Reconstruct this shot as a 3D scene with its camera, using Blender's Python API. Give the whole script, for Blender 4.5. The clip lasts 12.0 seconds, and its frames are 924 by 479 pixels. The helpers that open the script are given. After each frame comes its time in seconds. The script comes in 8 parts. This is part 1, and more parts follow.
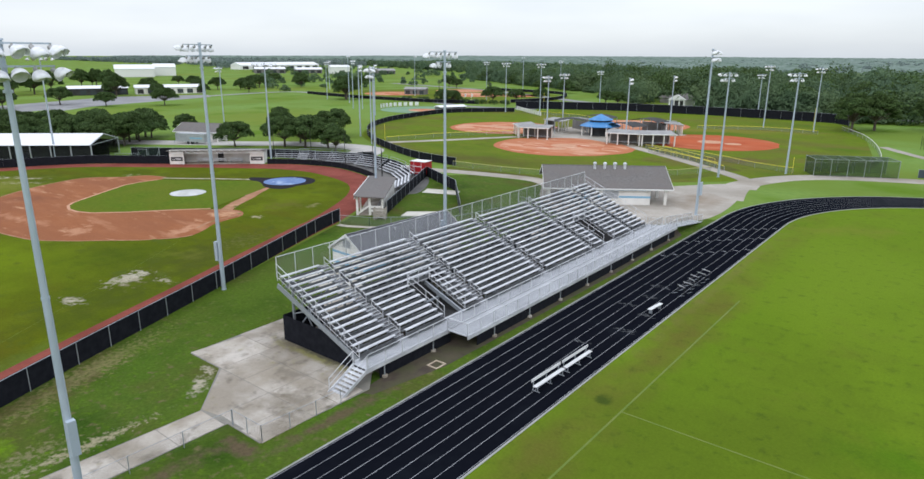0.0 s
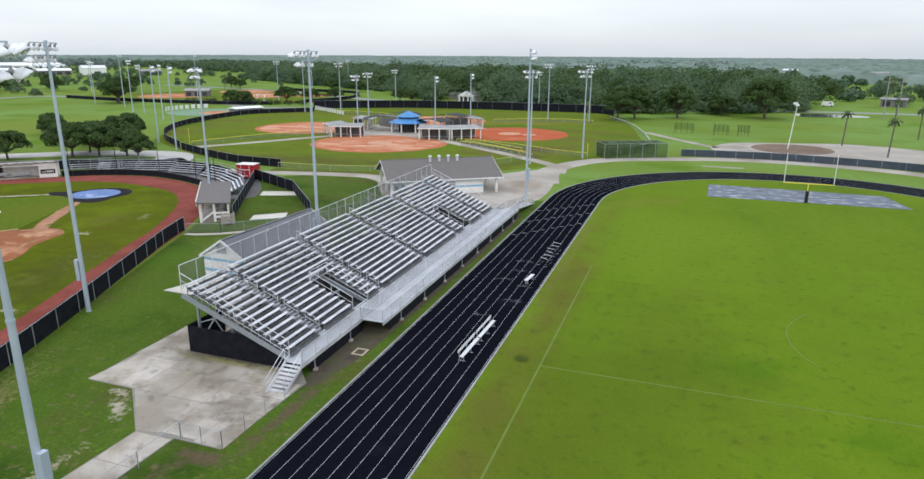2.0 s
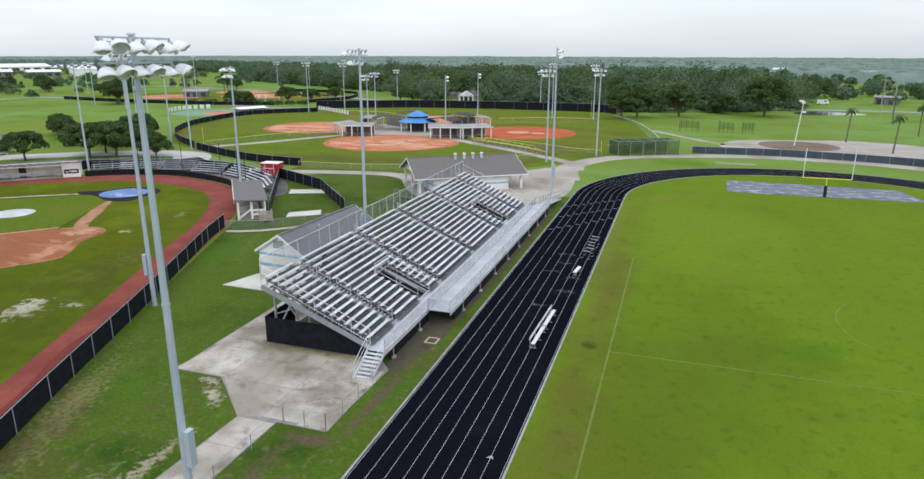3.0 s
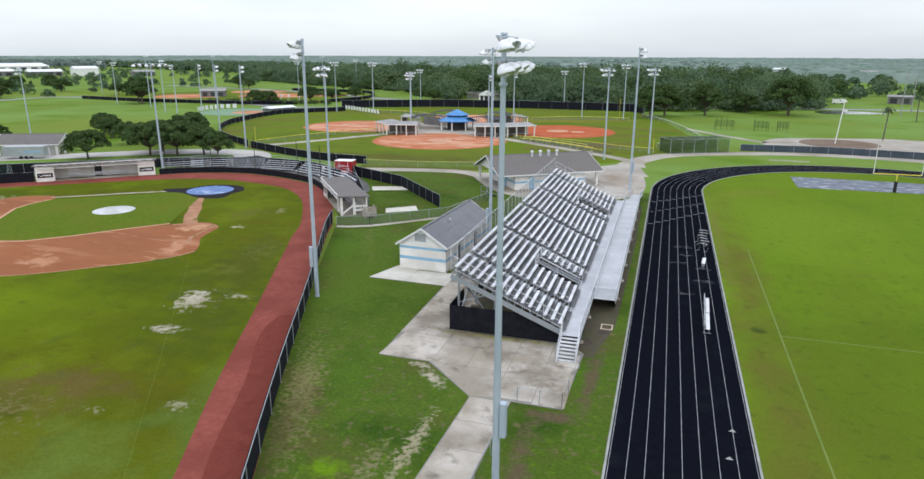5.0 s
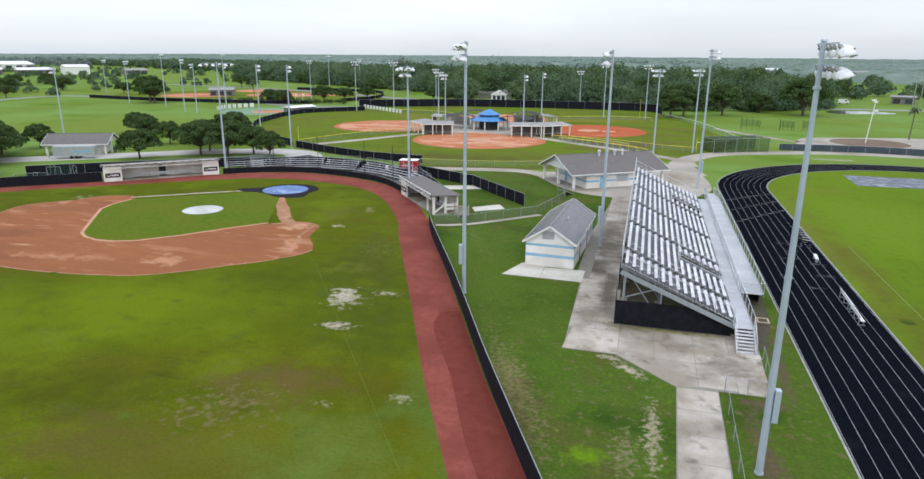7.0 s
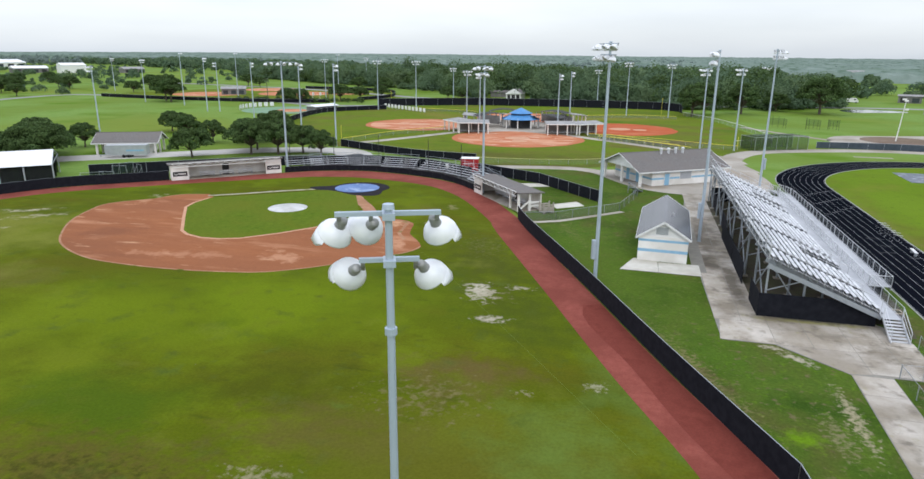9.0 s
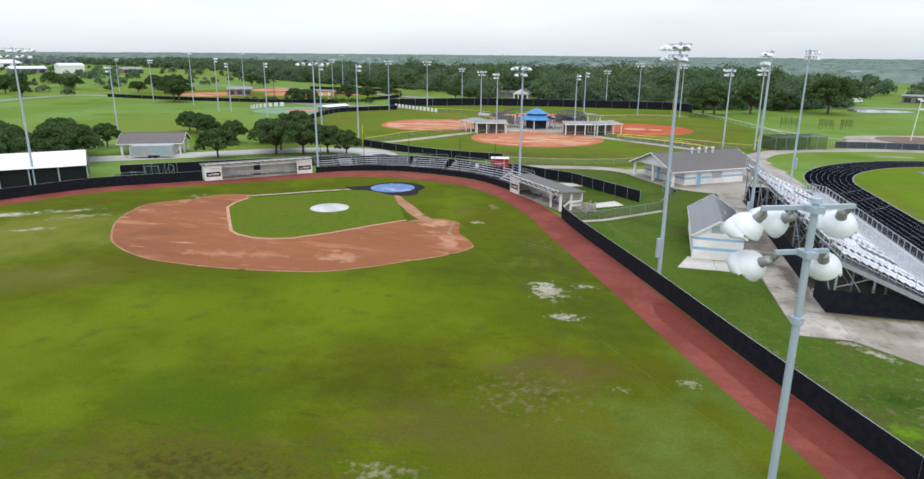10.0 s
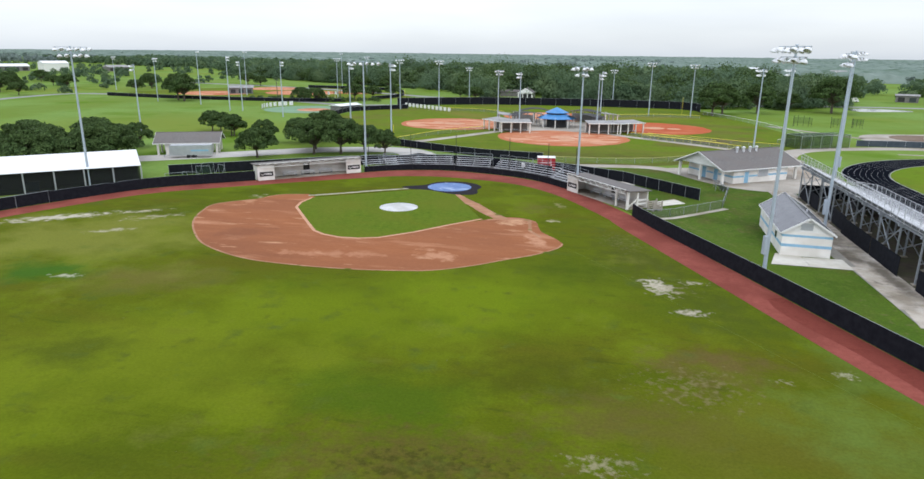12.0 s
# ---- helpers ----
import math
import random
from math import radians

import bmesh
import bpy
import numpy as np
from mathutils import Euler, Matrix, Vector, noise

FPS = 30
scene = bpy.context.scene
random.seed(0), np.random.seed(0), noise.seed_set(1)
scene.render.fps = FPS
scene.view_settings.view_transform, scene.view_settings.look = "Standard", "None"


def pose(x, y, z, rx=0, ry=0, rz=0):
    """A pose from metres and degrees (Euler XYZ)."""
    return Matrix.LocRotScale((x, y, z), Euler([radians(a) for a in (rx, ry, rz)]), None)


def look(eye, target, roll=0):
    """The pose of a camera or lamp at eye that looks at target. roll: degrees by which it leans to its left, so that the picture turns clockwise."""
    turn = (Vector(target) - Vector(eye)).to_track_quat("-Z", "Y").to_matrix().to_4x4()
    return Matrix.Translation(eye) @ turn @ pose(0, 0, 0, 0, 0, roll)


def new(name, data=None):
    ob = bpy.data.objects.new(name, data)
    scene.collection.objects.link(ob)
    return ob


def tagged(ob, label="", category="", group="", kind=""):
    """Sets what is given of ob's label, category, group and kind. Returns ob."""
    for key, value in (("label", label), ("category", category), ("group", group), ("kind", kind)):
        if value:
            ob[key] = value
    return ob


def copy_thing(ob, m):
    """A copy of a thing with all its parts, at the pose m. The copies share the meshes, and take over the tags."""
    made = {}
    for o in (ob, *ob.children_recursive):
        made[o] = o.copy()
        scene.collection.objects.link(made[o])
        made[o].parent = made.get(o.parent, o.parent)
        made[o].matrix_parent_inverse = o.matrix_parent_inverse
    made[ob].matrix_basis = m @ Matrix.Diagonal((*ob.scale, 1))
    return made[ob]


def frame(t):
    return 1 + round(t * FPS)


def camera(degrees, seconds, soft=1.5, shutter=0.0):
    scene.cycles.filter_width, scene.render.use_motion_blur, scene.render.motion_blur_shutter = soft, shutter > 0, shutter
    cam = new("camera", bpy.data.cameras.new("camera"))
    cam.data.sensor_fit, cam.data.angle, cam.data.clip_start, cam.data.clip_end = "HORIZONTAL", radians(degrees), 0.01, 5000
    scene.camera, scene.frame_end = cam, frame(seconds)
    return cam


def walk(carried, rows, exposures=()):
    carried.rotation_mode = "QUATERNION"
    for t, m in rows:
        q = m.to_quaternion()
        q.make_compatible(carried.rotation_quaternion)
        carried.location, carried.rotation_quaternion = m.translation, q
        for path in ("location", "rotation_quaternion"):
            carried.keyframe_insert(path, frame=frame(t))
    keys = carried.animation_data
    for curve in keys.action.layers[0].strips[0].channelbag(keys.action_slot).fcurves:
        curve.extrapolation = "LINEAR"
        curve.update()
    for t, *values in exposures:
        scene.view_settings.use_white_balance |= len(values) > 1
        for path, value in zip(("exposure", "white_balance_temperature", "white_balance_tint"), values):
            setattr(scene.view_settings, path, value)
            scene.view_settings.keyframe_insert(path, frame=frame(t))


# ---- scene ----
cam = camera(70.6, 12.0)
PATH = [
    (0, (-0.243, -0.03, 22.466), (-1.438, 1.478, 21.92), 0.3),
    (0.5, (-1.063, -1.609, 22.504), (-2.141, -0.016, 21.959), 0.3),
    (1, (-2.429, -3.531, 22.485), (-3.291, -1.811, 21.939), 0.25),
    (1.5, (-4.245, -5.654, 22.502), (-4.94, -3.86, 21.956), 0.25),
    (2, (-6.483, -7.654, 22.421), (-7.12, -5.838, 21.876), 0.3),
    (2.5, (-8.989, -9.55, 22.293), (-9.605, -7.726, 21.75), 0.15),
    (3, (-11.952, -11.484, 22.212), (-12.555, -9.657, 21.668), 0.15),
    (5, (-25.932, -18.534, 22.081), (-26.504, -16.697, 21.537), 0.2),
    (5.5, (-29.892, -20.204, 22.19), (-30.447, -18.361, 21.644), 0.2),
    (6, (-33.43, -21.476, 22.168), (-33.971, -19.63, 21.623), 0.25),
    (6.5, (-36.938, -22.947, 22.191), (-37.468, -21.097, 21.645), 0.3),
    (7, (-40.507, -24.407, 22.25), (-41.025, -22.554, 21.704), 0.4),
    (9, (-53.864, -29.494, 22.235), (-54.343, -27.631, 21.686), 0.5),
    (9.5, (-57.211, -30.639, 22.173), (-57.681, -28.774, 21.626), 0.5),
    (10, (-60.651, -31.686, 22.18), (-61.111, -29.818, 21.632), 0.5),
    (10.5, (-63.916, -32.632, 22.164), (-64.366, -30.762, 21.616), 0.55),
    (11, (-67.19, -33.45, 22.148), (-67.63, -31.578, 21.599), 0.5),
    (11.5, (-70.496, -34.465, 22.183), (-70.923, -32.591, 21.633), 0.55),
    (12, (-73.468, -35.515, 22.279), (-73.865, -33.634, 21.728), 0.7),
]
walk(cam, [(t, look(eye, target, roll)) for t, eye, target, roll in PATH], [(0, -0.06), (3, -0.04), (6, 0.0), (9, 0.02), (12, 0.06)])

# ---- world and light: a bright overcast day ----
world = bpy.data.worlds.new("overcast_sky")
scene.world = world
world.use_nodes = True
wn, wl = world.node_tree.nodes, world.node_tree.links
wn.clear()
w_out = wn.new("ShaderNodeOutputWorld")
w_bg = wn.new("ShaderNodeBackground")
w_sky = wn.new("ShaderNodeTexSky")
w_sky.sky_type, w_sky.sun_disc = "NISHITA", False
w_sky.sun_elevation, w_sky.sun_rotation = radians(41), radians(154)
w_co = wn.new("ShaderNodeTexCoord")
w_sep = wn.new("ShaderNodeSeparateXYZ")
w_ramp = wn.new("ShaderNodeValToRGB")
w_map = wn.new("ShaderNodeMapping")
w_map.inputs["Scale"].default_value = (1.3, 1.3, 7.0)
w_noise = wn.new("ShaderNodeTexNoise")
w_noise.inputs["Scale"].default_value = 1.6
w_noise.inputs["Detail"].default_value = 5.0
w_cl = wn.new("ShaderNodeValToRGB")
w_mul = wn.new("ShaderNodeMix")
w_mul.data_type, w_mul.blend_type = "RGBA", "MULTIPLY"
w_mul.inputs[0].default_value = 1.0
w_mix = wn.new("ShaderNodeMix")
w_mix.data_type, w_mix.blend_type = "RGBA", "ADD"
w_mix.inputs[0].default_value = 0.03
wl.new(w_co.outputs["Generated"], w_sep.inputs[0])
wl.new(w_sep.outputs["Z"], w_ramp.inputs[0])
wl.new(w_co.outputs["Generated"], w_map.inputs[0])
wl.new(w_map.outputs[0], w_noise.inputs["Vector"])
wl.new(w_noise.outputs["Fac"], w_cl.inputs[0])
wl.new(w_ramp.outputs[0], w_mul.inputs[6])
wl.new(w_cl.outputs[0], w_mul.inputs[7])
w_west = wn.new("ShaderNodeMapRange")
w_west.inputs["From Min"].default_value, w_west.inputs["From Max"].default_value = -0.9, 0.35
w_west.inputs["To Min"].default_value, w_west.inputs["To Max"].default_value = 1.09, 0.99
w_side = wn.new("ShaderNodeMix")
w_side.data_type, w_side.blend_type = "RGBA", "MULTIPLY"
w_side.inputs[0].default_value = 1.0
wl.new(w_sep.outputs["X"], w_west.inputs["Value"])
wl.new(w_mul.outputs[2], w_side.inputs[6])
wl.new(w_west.outputs[0], w_side.inputs[7])
wl.new(w_side.outputs[2], w_mix.inputs[6])
wl.new(w_sky.outputs[0], w_mix.inputs[7])
wl.new(w_mix.outputs[2], w_bg.inputs[0])
wl.new(w_bg.outputs[0], w_out.inputs[0])
e = w_ramp.color_ramp.elements
e[0].position, e[0].color = 0.0, (0.71, 0.77, 0.85, 1)
e[1].position, e[1].color = 1.0, (1.63, 1.73, 1.93, 1)
m_ = w_ramp.color_ramp.elements.new(0.03); m_.color = (0.82, 0.87, 0.94, 1)
m_ = w_ramp.color_ramp.elements.new(0.10); m_.color = (0.94, 0.97, 1.045, 1)
m_ = w_ramp.color_ramp.elements.new(0.35); m_.color = (1.10, 1.16, 1.29, 1)
e = w_cl.color_ramp.elements
e[0].position, e[0].color = 0.35, (0.88, 0.89, 0.91, 1)
e[1].position, e[1].color = 0.65, (1.04, 1.04, 1.04, 1)
w_bg.inputs["Strength"].default_value = 0.885

sun = new("sun", bpy.data.lights.new("sun", "SUN"))
sun.data.energy, sun.data.angle, sun.data.color = 0.75, radians(40), (1.0, 0.985, 0.97)
sun.matrix_world = look((0, 0, 60), (-30, 62, 0))

# ---- materials ----
def lin(c):
    return tuple(c) + (1,)


def mat(name, a, b=None, scale=1.0, rough=0.8, metal=0.0, bump=0.0, bump_scale=None, patch=None, patch_scale=0.08,
        patch_cut=(0.55, 0.7), c=None, c_scale=None, island=0.0, obj=0.0, spec=0.4, alpha=1.0, stretch=(1, 1, 1), spots=(), grain=None, trans=0.0):
    """Two colours mixed by fine noise, a third by coarse noise, patch colours on top.
    spots: worn and re-toned places (x, y, half width, half length, turn, colour, noise scale, low, high, strength).
    grain: (scale, strength) of tufts or grit."""
    m = bpy.data.materials.new(name)
    m.use_nodes = True
    n, l = m.node_tree.nodes, m.node_tree.links
    p = n["Principled BSDF"]
    p.inputs["Roughness"].default_value, p.inputs["Metallic"].default_value = rough, metal
    p.inputs["Specular IOR Level"].default_value = spec
    co = n.new("ShaderNodeTexCoord")
    mp = n.new("ShaderNodeMapping")
    mp.inputs["Scale"].default_value = stretch
    l.new(co.outputs["Object"], mp.inputs[0])

    def nz(s, detail=4.0):
        t = n.new("ShaderNodeTexNoise")
        t.inputs["Scale"].default_value, t.inputs["Detail"].default_value = s, detail
        l.new(mp.outputs[0], t.inputs["Vector"])
        return t

    def mix(fac, x, y, blend="MIX"):
        q = n.new("ShaderNodeMix")
        q.data_type, q.blend_type = "RGBA", blend
        for s, v in ((0, fac), (6, x), (7, y)):
            if isinstance(v, (tuple, float, int)):
                q.inputs[s].default_value = v
            else:
                l.new(v, q.inputs[s])
        return q.outputs[2]

    def ramp(src, lo, hi):
        r = n.new("ShaderNodeMapRange")
        r.inputs["From Min"].default_value, r.inputs["From Max"].default_value = lo, hi
        l.new(src, r.inputs["Value"])
        return r.outputs[0]
    fine = nz(scale)
    col = mix(ramp(fine.outputs["Fac"], 0.35, 0.65), lin(a), lin(b or a))
    if c:
        col = mix(ramp(nz(c_scale or scale * 0.07, 3.0).outputs["Fac"], 0.38, 0.62), col, lin(c))
    if patch:
        for w, (pc, ps, cut) in enumerate(patch if isinstance(patch, list) else [(patch, patch_scale, patch_cut)]):
            col = mix(ramp(nz(ps, 6.0).outputs["Fac"], *cut), col, lin(pc))
    for sx, sy, rx, ry, turn, sc, ns, lo, hi, amount in spots:
        tm = n.new("ShaderNodeMapping")
        tm.vector_type = "TEXTURE"
        tm.inputs["Location"].default_value = (sx, sy, 0)
        tm.inputs["Rotation"].default_value = (0, 0, radians(turn))
        tm.inputs["Scale"].default_value = (rx, ry, 50)
        l.new(co.outputs["Object"], tm.inputs[0])
        ln = n.new("ShaderNodeVectorMath")
        ln.operation = "LENGTH"
        l.new(tm.outputs[0], ln.inputs[0])
        fall = ramp(ln.outputs["Value"], 0.15, 1.25)
        t = n.new("ShaderNodeTexNoise")
        t.inputs["Scale"].default_value, t.inputs["Detail"].default_value = ns, 7.0
        t.inputs["Roughness"].default_value = 0.62
        l.new(co.outputs["Object"], t.inputs["Vector"])
        ma = n.new("ShaderNodeMath")
        ma.operation, ma.inputs[1].default_value = "MULTIPLY_ADD", -0.45
        l.new(fall, ma.inputs[0])
        l.new(t.outputs["Fac"], ma.inputs[2])
        st = n.new("ShaderNodeMath")
        st.operation, st.inputs[1].default_value = "MULTIPLY", amount
        l.new(ramp(ma.outputs[0], lo, hi), st.inputs[0])
        col = mix(st.outputs[0], col, lin(sc))
    if grain:
        gs, gk = grain
        gn = n.new("ShaderNodeTexNoise")
        gn.inputs["Scale"].default_value, gn.inputs["Detail"].default_value, gn.inputs["Roughness"].default_value = gs, 3.0, 0.7
        l.new(co.outputs["Object"], gn.inputs["Vector"])
        gv = n.new("ShaderNodeMapRange")
        gv.inputs["From Min"].default_value, gv.inputs["From Max"].default_value = 0.3, 0.7
        gv.inputs["To Min"].default_value, gv.inputs["To Max"].default_value = 1 - gk, 1 + gk
        l.new(gn.outputs["Fac"], gv.inputs["Value"])
        gh = n.new("ShaderNodeHueSaturation")
        l.new(gv.outputs[0], gh.inputs["Value"])
        l.new(col, gh.inputs["Color"])
        col = gh.outputs[0]
    if island or obj:
        if island:
            g = n.new("ShaderNodeNewGeometry")
            rnd = g.outputs["Random Per Island"]
        else:
            g = n.new("ShaderNodeObjectInfo")
            rnd = g.outputs["Random"]
        k = island or obj
        v = n.new("ShaderNodeMapRange")
        v.inputs["To Min"].default_value, v.inputs["To Max"].default_value = 1 - k, 1 + k
        l.new(rnd, v.inputs["Value"])
        h = n.new("ShaderNodeHueSaturation")
        l.new(v.outputs[0], h.inputs["Value"])
        l.new(col, h.inputs["Color"])
        col = h.outputs[0]
    l.new(col, p.inputs["Base Color"])
    if bump:
        bp = n.new("ShaderNodeBump")
        bp.inputs["Strength"].default_value, bp.inputs["Distance"].default_value = bump, 0.05
        l.new(nz(bump_scale or scale * 2).outputs["Fac"], bp.inputs["Height"])
        l.new(bp.outputs[0], p.inputs["Normal"])
    if trans:
        tl = n.new("ShaderNodeBsdfTranslucent")
        ts = n.new("ShaderNodeMixShader")
        ts.inputs[0].default_value = trans
        l.new(col, tl.inputs["Color"])
        l.new(p.outputs[0], ts.inputs[1])
        l.new(tl.outputs[0], ts.inputs[2])
        l.new(ts.outputs[0], n["Material Output"].inputs[0])
    if alpha < 1:
        tr = n.new("ShaderNodeBsdfTransparent")
        ms = n.new("ShaderNodeMixShader")
        ms.inputs[0].default_value = alpha
        l.new(tr.outputs[0], ms.inputs[1])
        l.new(p.outputs[0], ms.inputs[2])
        l.new(ms.outputs[0], n["Material Output"].inputs[0])
    return m


